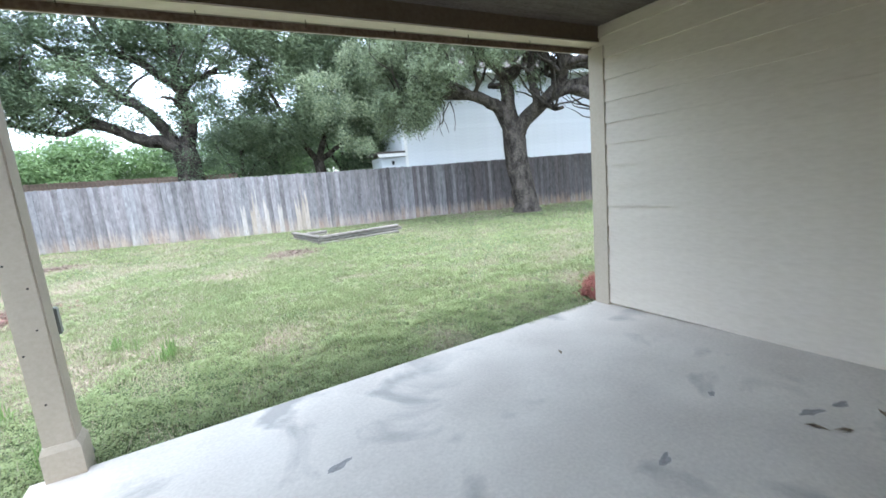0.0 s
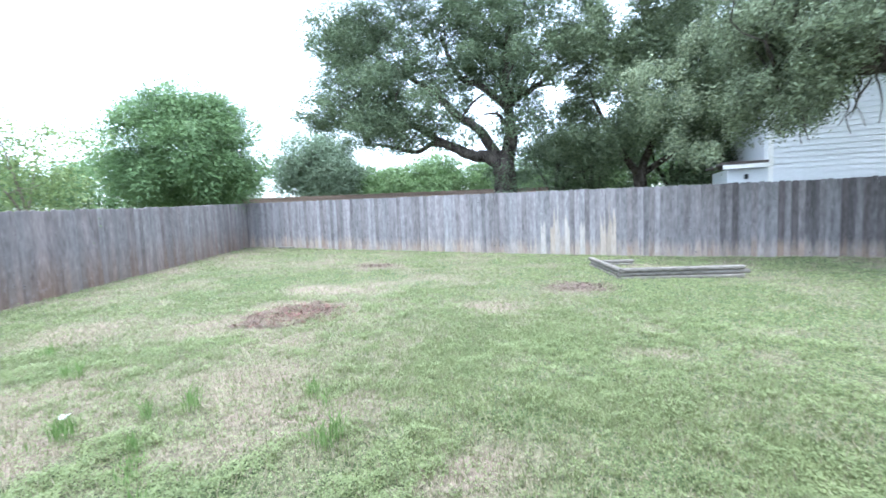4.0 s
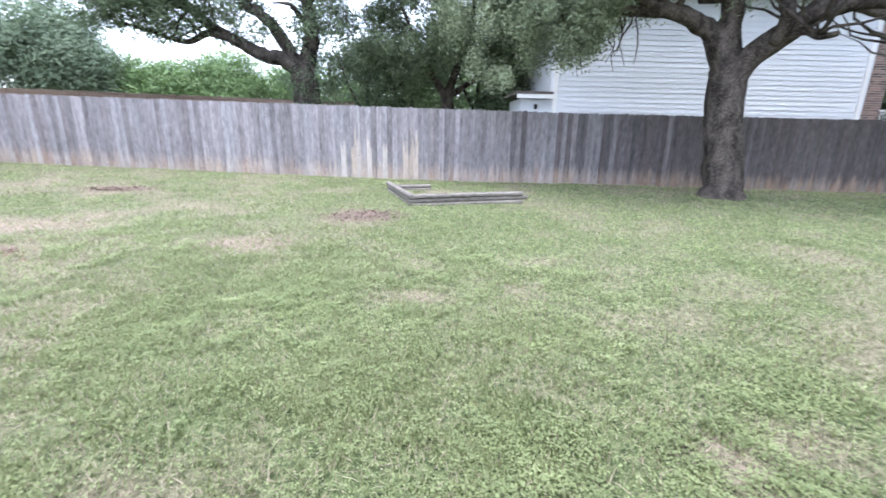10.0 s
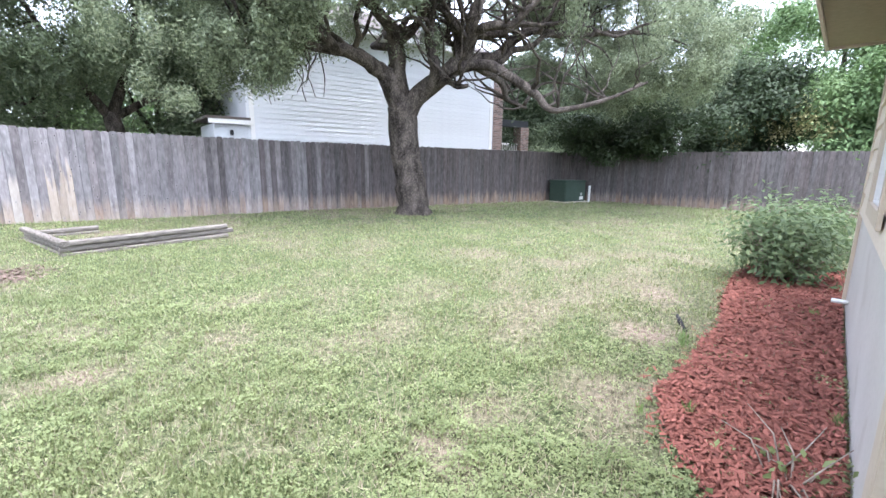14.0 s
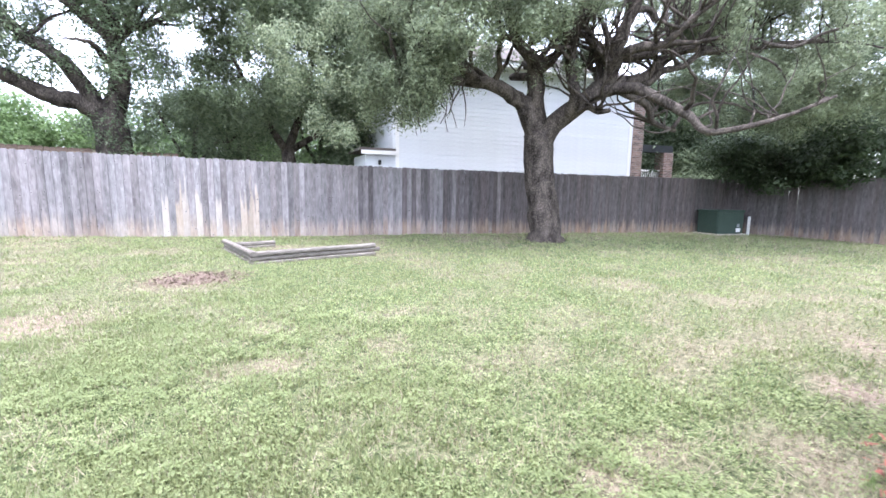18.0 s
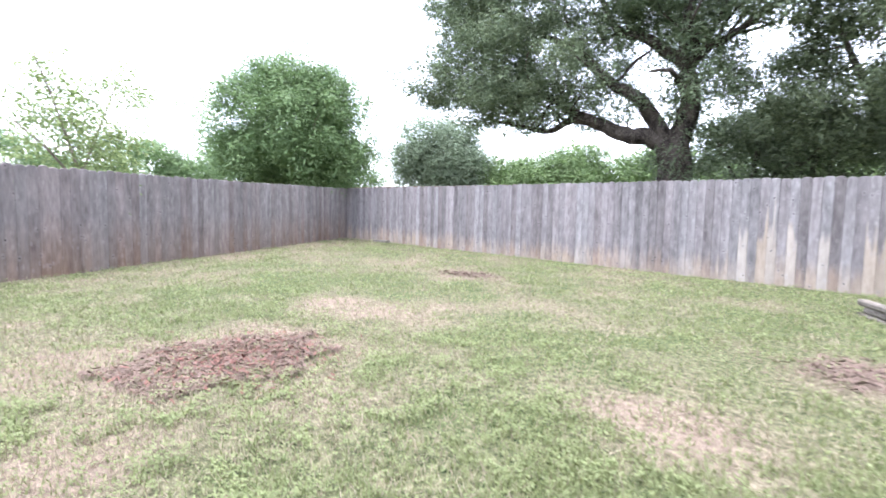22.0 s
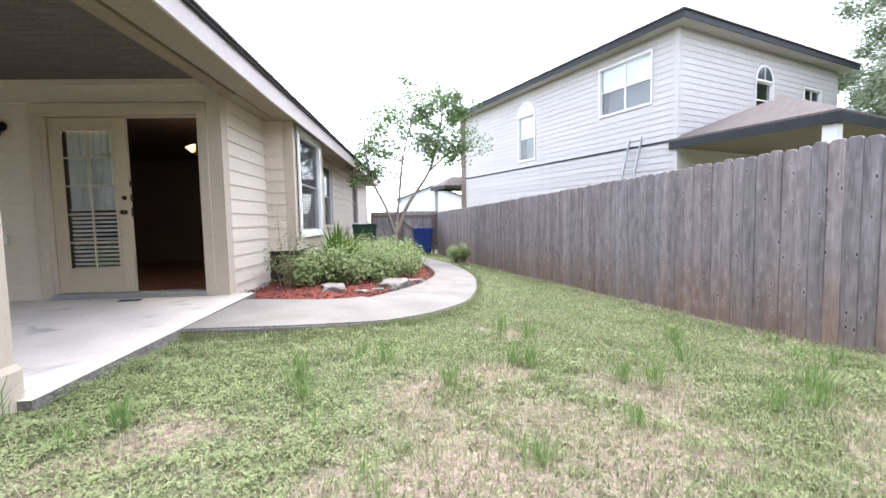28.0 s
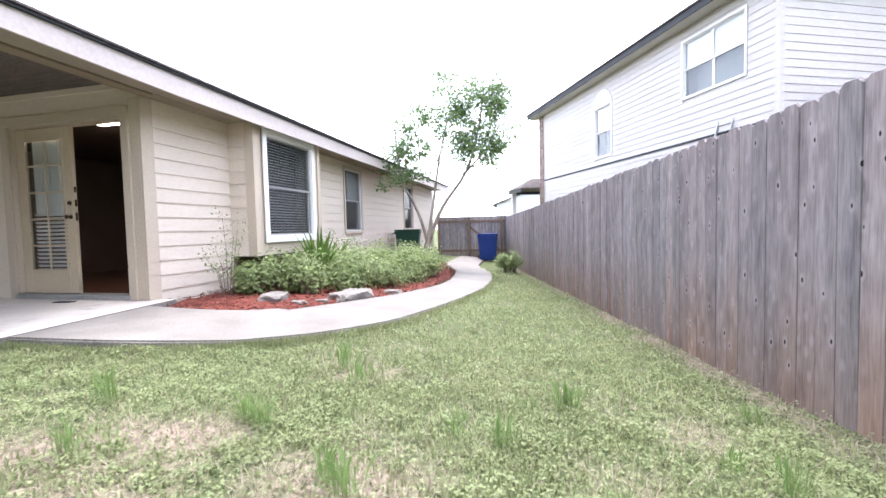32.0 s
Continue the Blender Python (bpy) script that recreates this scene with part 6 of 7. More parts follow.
tree("bright_tree", "bright yellow-green leafy tree beyond the side fence", [([(-9.0, 0.6, -0.4), (-9.0, 0.6, 0.8), (-9.1, 0.7, 1.6)], 0.12, 0.08), ([(-9.1, 0.7, 1.4), (-9.8, 1.3, 2.6), (-10.3, 1.8, 3.6)], 0.06, 0.02), ([(-9.1, 0.7, 1.4), (-8.7, -0.3, 2.6), (-8.5, -0.9, 3.5)], 0.06, 0.02), ([(-9.1, 0.7, 1.4), (-9.0, 0.6, 2.9), (-9.0, 0.8, 4.3)], 0.06, 0.02), ([(-9.0, 0.7, 1.6), (-8.6, 1.8, 2.4), (-8.4, 2.6, 3.0)], 0.05, 0.02)],
     [(-9.0, 0.2, 2.6, 1.6, 1.9, 1.2), (-9.1, 1.0, 2.8, 1.3, 1.2, 1.2), (-9.0, 0.2, 3.7, 1.2, 1.3, 0.9), (-9.1, 0.6, 4.3, 0.7, 0.7, 0.5), (-9.0, -1.2, 2.7, 1.1, 1.1, 1.0), (-9.0, -0.6, 3.6, 0.9, 0.9, 0.7), (-8.7, 2.0, 2.3, 1.0, 1.1, 0.8), (-8.6, 2.4, 2.9, 0.6, 0.6, 0.5), (-9.0, 0.4, 4.9, 0.5, 0.5, 0.4)], 420, 150, "bright_leaf", 0.085, "bark_pale", corners=3, tuft=12, tuft_r=0.6, seed=57, clump_r=0.20, hollow=0.2)
tree("thin_tree", "thin-crowned sapling beyond the side fence", [([(-9.4, 6.7, -0.1), (-9.4, 6.7, 1.2), (-9.4, 6.8, 2.0)], 0.06, 0.04), ([(-9.4, 6.8, 1.8), (-9.7, 7.3, 3.0), (-9.8, 7.6, 3.8)], 0.03, 0.012), ([(-9.4, 6.8, 1.8), (-9.2, 6.4, 3.0), (-9.2, 6.1, 3.9)], 0.03, 0.012), ([(-9.4, 6.8, 1.6), (-9.0, 6.2, 2.2), (-8.8, 5.7, 2.6)], 0.03, 0.012)],
     [(-9.4, 6.8, 2.9, 1.0, 1.3, 0.9), (-9.3, 6.6, 2.1, 1.0, 1.5, 0.6), (-9.4, 6.9, 3.7, 0.6, 1.0, 0.5)], 170, 60, "shrub_leaf", 0.085, "bark_pale", seed=61, clump_r=0.2, hollow=0.1)
tree("grey_tree", "grey-green oak far behind the fence", [([(-10.6, 22.8, 0), (-10.6, 22.8, 2.2), (-10.5, 22.8, 4.5)], 0.2, 0.08)], [(-10.6, 22.8, 4.7, 2.5, 2.2, 1.6), (-9.6, 22.8, 3.9, 1.6, 1.8, 1.2), (-11.6, 22.8, 3.6, 1.8, 1.8, 1.1)], 360, 150, "grey_leaf", 0.17, corners=3, tuft=3, tuft_r=0.5, seed=67, clump_r=0.5, hollow=0.3)
for k, (x, y, h, r) in enumerate(((-24, -13.4, 11.2, 3.8), (-21.5, -9.0, 9.8, 3.7), (-28.5, -20, 13.6, 4.4), (-20.5, -6.0, 8.6, 3.3))):
    tree("street_oak", "dark green oak behind the neighbour's house", [([(x, y, -0.5), (x + 0.1, y, h * 0.3), (x, y, h * 0.7)], 0.25, 0.08)], [(x, y, h * 0.68, r, r, h * 0.28), (x + 0.8, y + 0.6, h * 0.45, r * 0.8, r * 0.8, h * 0.2)], 330, 130, "far_oak_leaf", 0.21, corners=3, seed=70 + k, clump_r=0.5, hollow=0.4, group="oaks behind the neighbour's house")
for k, (x, y, h, r) in enumerate(((-26, 9, 5.0, 3.0), (-24, 14, 5.4, 3.0), (-21, 19, 5.6, 3.0), (-28, 4, 5.5, 3.0), (-16.5, 21, 5.0, 2.6))):
    tree("distant_tree", "distant green tree above the fence line", [([(x, y, -0.3), (x, y, h * 0.6)], 0.2, 0.08)], [(x, y, h * 0.6, r, r, h * 0.36)], 150, 130, "round_leaf", 0.2, corners=3, tuft=3, tuft_r=0.5, seed=80 + k, clump_r=0.55, hollow=0.5, group="distant trees")
for k, (x, y, h, r) in enumerate(((-7.8, 25, 4.7, 2.6), (-3.8, 26, 5.0, 2.8), (0.3, 27, 5.1, 2.8), (4.5, 28, 5.4, 3.0), (9, 30, 6, 3.5), (-5.8, 24, 4.5, 2.4))):
    tree("distant_shrub", "bright green hedge shrub far behind the fence", [([(x, y, 0), (x, y, h * 0.6)], 0.15, 0.06)], [(x, y, h * 0.52, r, r * 0.8, h * 0.48)], 210, 130, "far_hedge", 0.19, corners=3, tuft=2, tuft_r=0.4, seed=90 + k, clump_r=0.5, hollow=0.5, group="hedge far behind the fence")
# beyond the end fence
for k, (x, y, h, r, leaf) in enumerate(((27, 6.5, 9.5, 3.4, "far_oak_leaf"), (27.5, 1.0, 9.0, 3.6, "round_leaf"), (24.9, -0.6, 6.6, 2.3, "round_leaf"), (26, -4.5, 9.0, 3.4, "round_leaf"), (30, 10.5, 10, 3.8, "far_oak_leaf"), (25.0, 3.4, 5.4, 2.2, "dark_leaf"), (33, 4, 11, 4.2, "round_leaf"), (23.0, 14.6, 7.6, 2.5, "dark_leaf"), (24.6, 12.4, 6.6, 2.6, "far_oak_leaf"), (28.0, 12.6, 9.6, 3.4, "far_oak_leaf"), (27.0, 16.8, 9.5, 3.2, "far_oak_leaf"))):
    tree("garden_tree", "leafy green tree beyond the end fence", [([(x, y, -0.5), (x, y, h * 0.3), (x + 0.2, y, h * 0.7)], 0.2, 0.07)], [(x, y, h * 0.62, r, r, h * 0.36), (x - 0.8, y, h * 0.4, r * 0.9, r * 0.9, h * 0.22)], 330, 130, leaf, 0.19, corners=3, seed=110 + k, clump_r=0.45, hollow=0.35, group="trees beyond the end fence")
tree("pale_shrub", "shrub with pale yellowish new leaves beyond the end fence", [([(23.8, 2.8, -0.3), (23.8, 2.8, 1.2), (23.7, 2.6, 2.2)], 0.06, 0.03)], [(23.6, 2.8, 2.3, 0.9, 1.2, 0.6), (23.6, 1.8, 2.9, 0.8, 1.0, 0.7), (23.5, 4.2, 2.6, 0.7, 0.9, 0.5)], 60, 70, "blossom_leaf", 0.11, seed=121, clump_r=0.24, hollow=0.1)

# crape myrtle in the side yard
tree("crape_myrtle", "slender crape myrtle with several bare pale stems", [
    ([(-1.55, -9.6, -0.35), (-1.6, -9.6, 0.3), (-1.7, -9.75, 0.9)], 0.09, 0.07),
    ([(-1.65, -9.65, 0.5), (-2.0, -9.8, 1.4), (-2.6, -10.0, 2.3), (-2.9, -10.2, 3.3), (-3.1, -10.2, 4.5)], 0.06, 0.02),
    ([(-1.65, -9.65, 0.4), (-1.4, -9.6, 1.3), (-1.0, -9.5, 2.2), (-0.85, -9.5, 3.6)], 0.05, 0.018),
    ([(-1.65, -9.65, 0.6), (-1.75, -9.9, 1.6), (-1.9, -10.1, 2.8), (-2.2, -10.2, 4.0)], 0.05, 0.018),
    ([(-2.6, -10.0, 2.3), (-3.2, -9.9, 2.9), (-3.6, -9.9, 3.6)], 0.03, 0.012)],
    [(-2.9, -10.2, 4.25, 0.85, 0.7, 0.5), (-1.1, -9.6, 3.5, 0.6, 0.6, 0.6), (-2.0, -10.1, 3.7, 0.8, 0.7, 0.55), (-3.2, -9.9, 3.1, 0.5, 0.5, 0.6), (-1.0, -9.5, 2.6, 0.5, 0.5, 0.5), (-2.4, -10.0, 2.9, 0.6, 0.5, 0.4), (-3.5, -10.0, 3.9, 0.4, 0.4, 0.4)], 250, 54, "sparse_leaf", 0.095, "bark_pale", seed=131, clump_r=0.17, hollow=0.0, twig=0.008)


def shrub(name, label, x, y, rx, ry, h, clumps, per, leaf, size, seed, z=None, spread=0.09, stems=9, slim=0.45, group="", bare_low=0.15):
    """A leafy shrub: thin stems fanning from the ground to clumps of leaves."""
    rng, rnd = np.random.default_rng(seed), random.Random(seed)
    z = float(lie(x, y)) if z is None else z
    root = thing(name, label, "shrub", pose(x, y, z), group)
    # a loose heap of sprays, each with a crown of its own
    lobes = [(0, 0, h * 0.45, rx * 0.7, ry * 0.7, h * 0.36)]
    for k in range(9):
        a, r = k * 2.4 + rnd.uniform(-0.4, 0.4), rnd.uniform(0.35, 0.8)
        q = rnd.uniform(0.26, 0.42)
        lobes.append((math.cos(a) * rx * r, math.sin(a) * ry * r, h * rnd.uniform(0.3, 0.95 - 0.25 * r), rx * q, ry * q, h * q * 0.62))
    C = blob_points(lobes, clumps, rng, 0.3)
    C = C[C[:, 2] > h * bare_low]
    bm = bmesh.new()
    base = [Vector((rnd.uniform(-0.35, 0.35) * rx, rnd.uniform(-0.35, 0.35) * ry, -0.08)) for _ in range(stems)]
    for c in C[::2]:
        b = min(base, key=lambda q: (q - Vector(c)).length)
        mid = (b + Vector(c)) / 2 + Vector((0, 0, 0.1 * h)) - Vector((c[0] * 0.15, c[1] * 0.15, 0))
        tube(bm, [b, mid, Vector(c)], [0.009, 0.006, 0.003], 4)
    part("twigwork", bm, "bark_pale", root)
    cen = np.repeat(C, per, axis=0)
    cen = cen + rng.normal(size=cen.shape) * spread
    cen[:, 2] = np.maximum(cen[:, 2], 0.02)
    part("foliage", quads("foliage", kites(cen, size, rng, slim=slim, face=np.array([0, 0, 0.7]) + (cen - np.array([0, 0, h * 0.4])) / max(rx, h)), 4, leaf), leaf, root)
    return root


# hedge in the walkway bed
HEDGE = [(-0.55, -4.15, 0.34, 0.36, 0.58), (-0.75, -4.7, 0.5, 0.5, 0.72), (-1.2, -5.4, 0.55, 0.6, 0.78), (-0.85, -6.2, 0.5, 0.65, 0.85), (-1.5, -6.4, 0.55, 0.7, 0.80), (-1.0, -7.3, 0.6, 0.7, 0.88), (-1.75, -7.4, 0.5, 0.7, 0.84), (-1.2, -8.4, 0.6, 0.7, 0.90), (-1.85, -8.5, 0.5, 0.7, 0.84), (-1.1, -4.5, 0.42, 0.36, 0.5), (-1.6, -5.1, 0.4, 0.45, 0.58), (-1.85, -5.9, 0.38, 0.5, 0.64), (-2.05, -6.9, 0.34, 0.55, 0.66), (-2.1, -7.9, 0.32, 0.6, 0.68)]
for k, (x, y, rx, ry, h) in enumerate(HEDGE):
    shrub("hedge_shrub", "loose light-green garden shrub in the mulch bed", x, y, rx, ry, h * 0.93, 88, 17, "shrub_leaf", 0.062, 200 + k, z=path_z(x, y) - 0.04, spread=0.08, stems=14, slim=0.55, group="shrubs in the walkway bed")
shrub("boxwood", "small clipped round shrub beside the walkway", -3.6, -11.6, 0.42, 0.45, 0.72, 140, 40, "shrub_leaf", 0.045, 215, spread=0.05)
shrub("nandina", "bushy dark-green nandina beside the house wall", 8.95, 0.70, 0.85, 0.55, 0.84, 175, 30, "nandina_leaf", 0.085, 221, spread=0.15, slim=0.38, bare_low=0.05)
shrub("nandina", "smaller nandina with fresh green shoots by the wall corner", 9.95, 0.42, 0.5, 0.4, 1.02, 90, 26, "nandina_leaf", 0.085, 223, spread=0.12, slim=0.38)

# ---- bits in the yard ----
bed = thing("raised_bed", "low raised bed of stacked weathered landscape timbers", "raised bed", pose(0, 0, 0))
BQ = [(3.19, 8.06), (5.50, 8.35), (5.25, 10.4), (2.93, 10.15)]


def timber(a, b, z, parent, r=0.052):
    """A timber with rounded long edges between two plan points."""
    d = Vector((b[0] - a[0], b[1] - a[1], 0))
    h = r * 0.72
    poly = [(-r, -h * 0.5), (-r * 0.7, -h), (r * 0.7, -h), (r, -h * 0.5), (r, h * 0.5), (r * 0.7, h), (-r * 0.7, h), (-r, h * 0.5)]
    bm = prism(bmesh.new(), poly, 0, d.length, "yzx")
    return part("timber", bm, "landscape_timber", parent, m=pose(a[0], a[1], z, 0, 0, math.degrees(math.atan2(d.y, d.x))))


for i, (a, b, f) in enumerate(((0, 1, 1.0), (0, 3, 1.0), (3, 2, 0.42))):
    p, q = Vector(BQ[a]), Vector(BQ[b])
    u = (q - p).normalized()
    q = p + (q - p) * f
    inward = Vector((-u.y, u.x)) * (1 if i == 0 else -1)
    for k in range(3):
        e = 0.06 if (k + i) % 2 else -0.05
        o = inward * (0.022 if k == 1 else 0.0)
        timber(p - u * e + o, q + u * e * (1 if f == 1 else 0) + o, float(lie(*p)) + (0.005 if i < 2 else -0.09) + k * 0.083, bed)

solo("paving_block", boxes((-0.3, 0.3, -0.1, 0.1, 0, 0.07), bevel=0.012), "limestone", "pale concrete block lying against the fence", "block", pose(-7.55, 13.95, float(lie(-7.55, 13.95)) - 0.005, 0, 0, -9))
tr = thing("utility_box", "dark green metal utility transformer box in the fence corner", "utility box", pose(20.1, 9.15, float(lie(20, 9.1)), 0, 0, -14))
part("pad", boxes((-0.75, 0.75, -0.55, 0.55, -0.1, 0.05), bevel=0.01), "concrete", tr)
part("cabinet", boxes((-0.65, 0.65, -0.45, 0.45, 0.05, 0.86), bevel=0.03), "transformer_green", tr)
part("lid", boxes((-0.68, 0.68, -0.48, 0.48, 0.86, 0.95), bevel=0.025), "transformer_green", tr)
part("hasp", boxes((0.3, 0.42, -0.475, -0.45, 0.3, 0.42), bevel=0.005), "metal_grey", tr)
part("decal", boxes((0.28, 0.5, -0.4535, -0.451, 0.12, 0.26)), "paper_white", tr, "small white label")
solo("marker_post", boxes((-0.04, 0.04, -0.04, 0.04, -0.1, 0.72), bevel=0.008), "paper_white", "short white marker post by the utility box", "post", pose(20.9, 8.5, float(lie(20.9, 8.5))))


def wheeled_bin(name, label, x, y, yaw, colour, w=0.62, d=0.72, h=1.0):
    root = thing(name, label, "bin", pose(x, y, float(lie(x, y)) + 0.0, 0, 0, yaw))
    bm = bmesh.new()
    lo, hi = 0.40, 0.5
    v = []
    for z, s in ((0.06, 0.80), (h, 1.0)):
        v.append([bm.verts.new((sx * w / 2 * s, sy * d / 2 * s, z)) for sx, sy in ((-1, -1), (1, -1), (1, 1), (-1, 1))])
    bm.faces.new(list(reversed(v[0])))
    bm.faces.new(v[1])
    for k in range(4):
        bm.faces.new((v[0][k], v[0][(k + 1) % 4], v[1][(k + 1) % 4], v[1][k]))
    bmesh.ops.bevel(bm, geom=list(bm.edges), offset=0.04, segments=2, affect="EDGES")
    part("body", bm, colour, root)
    part("rim", boxes((-w / 2 - 0.02, w / 2 + 0.02, -d / 2 - 0.02, d / 2 + 0.02, h - 0.06, h - 0.005), bevel=0.01), colour, root)
    part("lid", boxes((-w / 2 - 0.025, w / 2 + 0.025, -d / 2 - 0.03, d / 2 + 0.03, h, h + 0.06), bevel=0.025), colour, root)
    part("handle", tube(bmesh.new(), [(-w / 2 + 0.05, -d / 2 - 0.07, h - 0.05), (w / 2 - 0.05, -d / 2 - 0.07, h - 0.05)], [0.016, 0.016], 8), colour, root)
    for s in (-1, 1):
        part("wheel", tube(bmesh.new(), [(s * (w / 2 - 0.06), -d / 2 + 0.05, 0.13), (s * (w / 2 - 0.01), -d / 2 + 0.05, 0.13)], [0.13, 0.13], 16), "rubber_black", root)
    return root


wheeled_bin("trash_bin", "dark green wheeled trash bin against the house", -0.55, -11.4, 100, "bin_green")
gb = bpy.data.objects["trash_bin"]
for k, (w, z) in enumerate(((0.30, 0.62), (0.24, 0.54), (0.34, 0.44))):
    for sx in (-1, 1):
        part("lettering", boxes((-w / 2, w / 2, -0.004, 0.004, -0.022, 0.022)), "blind_white", gb, "pale printed lettering, worn", pose(sx * 0.302 - sx * (0.94 - z) * 0.062, 0, z, 0, sx * 3.8, 90))
wheeled_bin("recycling_bin", "blue wheeled recycling bin beside the gate", -2.4, -16.0, 8, "bin_blue", 0.78, 0.8, 1.05)

gate = thing("gate", "grey cedar side gate with rails and a diagonal brace", "gate", pose(-0.15, -17.1, float(lie(-1.5, -17.1)) + 0.02))
GATE_BOARD = finish(picket_mesh(0.1395, 1.75, 0.016), "board", "cedar_grey")
for k in range(21):
    part("board", GATE_BOARD, "cedar_grey", gate, m=pose(-0.07 - k * 0.14, -0.02, 0, 0, 0, 0))
for z in (0.25, 1.5):
    part("rail", boxes((-2.96, 0.0, 0.0, 0.04, z, z + 0.09)), "rail_wood", gate)
part("brace", boxes((0, 1.75, 0.0, 0.038, -0.045, 0.045)), "rail_wood", gate, m=pose(-2.6, 0.001, 0.34, 0, -38, 0))
for x in (-1.35, -2.72, -0.02):
    part("post", boxes((x - 0.045, x + 0.045, 0.041, 0.13, -0.2, 1.72)), "rail_wood", gate)

# limestone edging stones in the bed
for k, (x, y, s) in enumerate(((-1.08, -3.82, 0.25), (-1.9, -4.4, 0.33), (-1.5, -3.72, 0.10), (-1.7, -3.95, 0.09), (-2.22, -5.2, 0.14))):
    rnd = random.Random(300 + k)
    bm = bmesh.new()
    bmesh.ops.create_icosphere(bm, subdivisions=3, radius=1.0)
    for v in bm.verts:
        f = 1 + 0.22 * noise.noise(v.co * 1.7 + Vector((k * 5, 0, 0))) + 0.06 * noise.noise(v.co * 6)
        v.co = Vector((max(-0.8, min(0.8, v.co.x)) * s * f * 1.2, max(-0.8, min(0.8, v.co.y)) * s * f * 0.75, max(-0.6, min(0.6, v.co.z)) * s * f * 0.5))
    solo("edging_stone", bm, "limestone", "flat pale limestone rock edging the bed", "stone", pose(x, y, path_z(x, y) - 0.005, 0, 0, rnd.uniform(0, 180)), group="stones edging the bed")

solo("floor_plate", boxes((-0.11, 0.11, -0.05, 0.05, -0.002, 0.008), bevel=0.002), "fascia_slate", "dark metal cover plate set in the patio floor", "cover plate", pose(1.02, -2.8, slab_z(-2.8), 0, 0, 8))
solo("edging_strip", tube(bmesh.new(), [(0, 0, 0.0), (0.12, 0.05, 0.035), (0.34, 0.09, 0.02)], [0.016, 0.02, 0.016], 8), "rubber_black", "end of black plastic bed edging poking out", "edging", pose(6.3, 1.06, float(lie(6.3, 1.06)), 0, 0, 10))
solo("pipe_stub", tube(bmesh.new(), [(0, 0, 0), (0, 0.12, 0.0)], [0.02, 0.02], 10), "paper_white", "white plastic pipe stub in the house wall", "pipe", pose(7.6, 0.09, 0.17))

# marks and scraps on the patio floor
surface("floor_dirt", (0.20, 0.19, 0.175), (0.33, 0.315, 0.295), 20, 0.95, 0.2)
surface("dead_leaf", (0.17, 0.13, 0.09), (0.32, 0.26, 0.18), 25, 0.9, 0.2)
for k, (x, y, r) in enumerate(((3.46, -2.05, 0.035), (3.28, -2.0, 0.04), (2.38, -1.79, 0.035), (1.12, -0.89, 0.04), (3.1, -1.6, 0.025))):
    rnd = random.Random(900 + k)
    ph = rnd.uniform(0, 6)
    pts = [(r * (1 + 0.35 * math.sin(2 * t + ph) + 0.2 * math.sin(5 * t + 2 * ph)) * math.cos(t) * 1.5, r * (1 + 0.3 * math.sin(3 * t + ph)) * math.sin(t) * 0.6) for t in np.linspace(0, 2 * math.pi, 19)[:-1]]
    solo("floor_stain", prism(bmesh.new(), pts, -0.003, 0.0012), "floor_dirt", "dark dried stain on the concrete floor", "stain", pose(x, y, slab_z(y), 0, 0, rnd.uniform(-40, 40)), group="stains on the patio floor")
for k, (x, y) in enumerate(((3.14, -2.07), (3.2, -2.15), (3.5, -2.2), (2.9, -0.6))):
    rnd = random.Random(930 + k)
    c = rnd.uniform(0.03, 0.05)
    bm = bmesh.new()
    v = [bm.verts.new(p) for p in ((-c, 0, 0.004), (-c * 0.2, c * 0.35, 0.012), (c, 0, 0.006), (-c * 0.2, -c * 0.35, 0.010))]
    bm.faces.new(v)
    bmesh.ops.solidify(bm, geom=list(bm.faces), thickness=0.0015)
    solo("fallen_leaf", bm, "dead_leaf", "dry brown leaf fallen on the patio", "leaf", pose(x, y, slab_z(y), 0, 0, rnd.uniform(0, 360)), group="fallen leaves on the patio")

# ---- mulch ----


def inside(poly, x, y):
    x, y = np.asarray(x), np.asarray(y)
    c = np.zeros(x.shape, bool)
    for i in range(len(poly)):
        (ax, ay), (bx, by) = poly[i - 1], poly[i]
        hit = ((ay > y) != (by > y)) & (x < (bx - ax) * (y - ay) / (by - ay + 1e-12) + ax)
        c ^= hit
    return c


def chips(pts, size, rng, lift=0.05):
    """Shredded bark: long flat slivers lying every way."""
    n = len(pts)
    a = rng.uniform(0, 2 * np.pi, n)
    tilt = rng.normal(0, 0.28, n)
    d = np.stack([np.cos(a) * np.cos(tilt), np.sin(a) * np.cos(tilt), np.sin(tilt)], -1)
    s = np.stack([-np.sin(a), np.cos(a), rng.normal(0, 0.35, n)], -1)
    L = (size * rng.uniform(0.5, 1.6, n))[:, None]
    W = L * rng.uniform(0.16, 0.34, n)[:, None]
    c = pts + np.array([0, 0, 1.0]) * rng.uniform(0.0, lift, n)[:, None]
    return np.stack([c - d * L / 2 - s * W / 2, c + d * L / 2 - s * W * 0.3, c + d * L / 2 + s * W * 0.4, c - d * L / 2 + s * W / 2], 1).reshape(-1, 3)


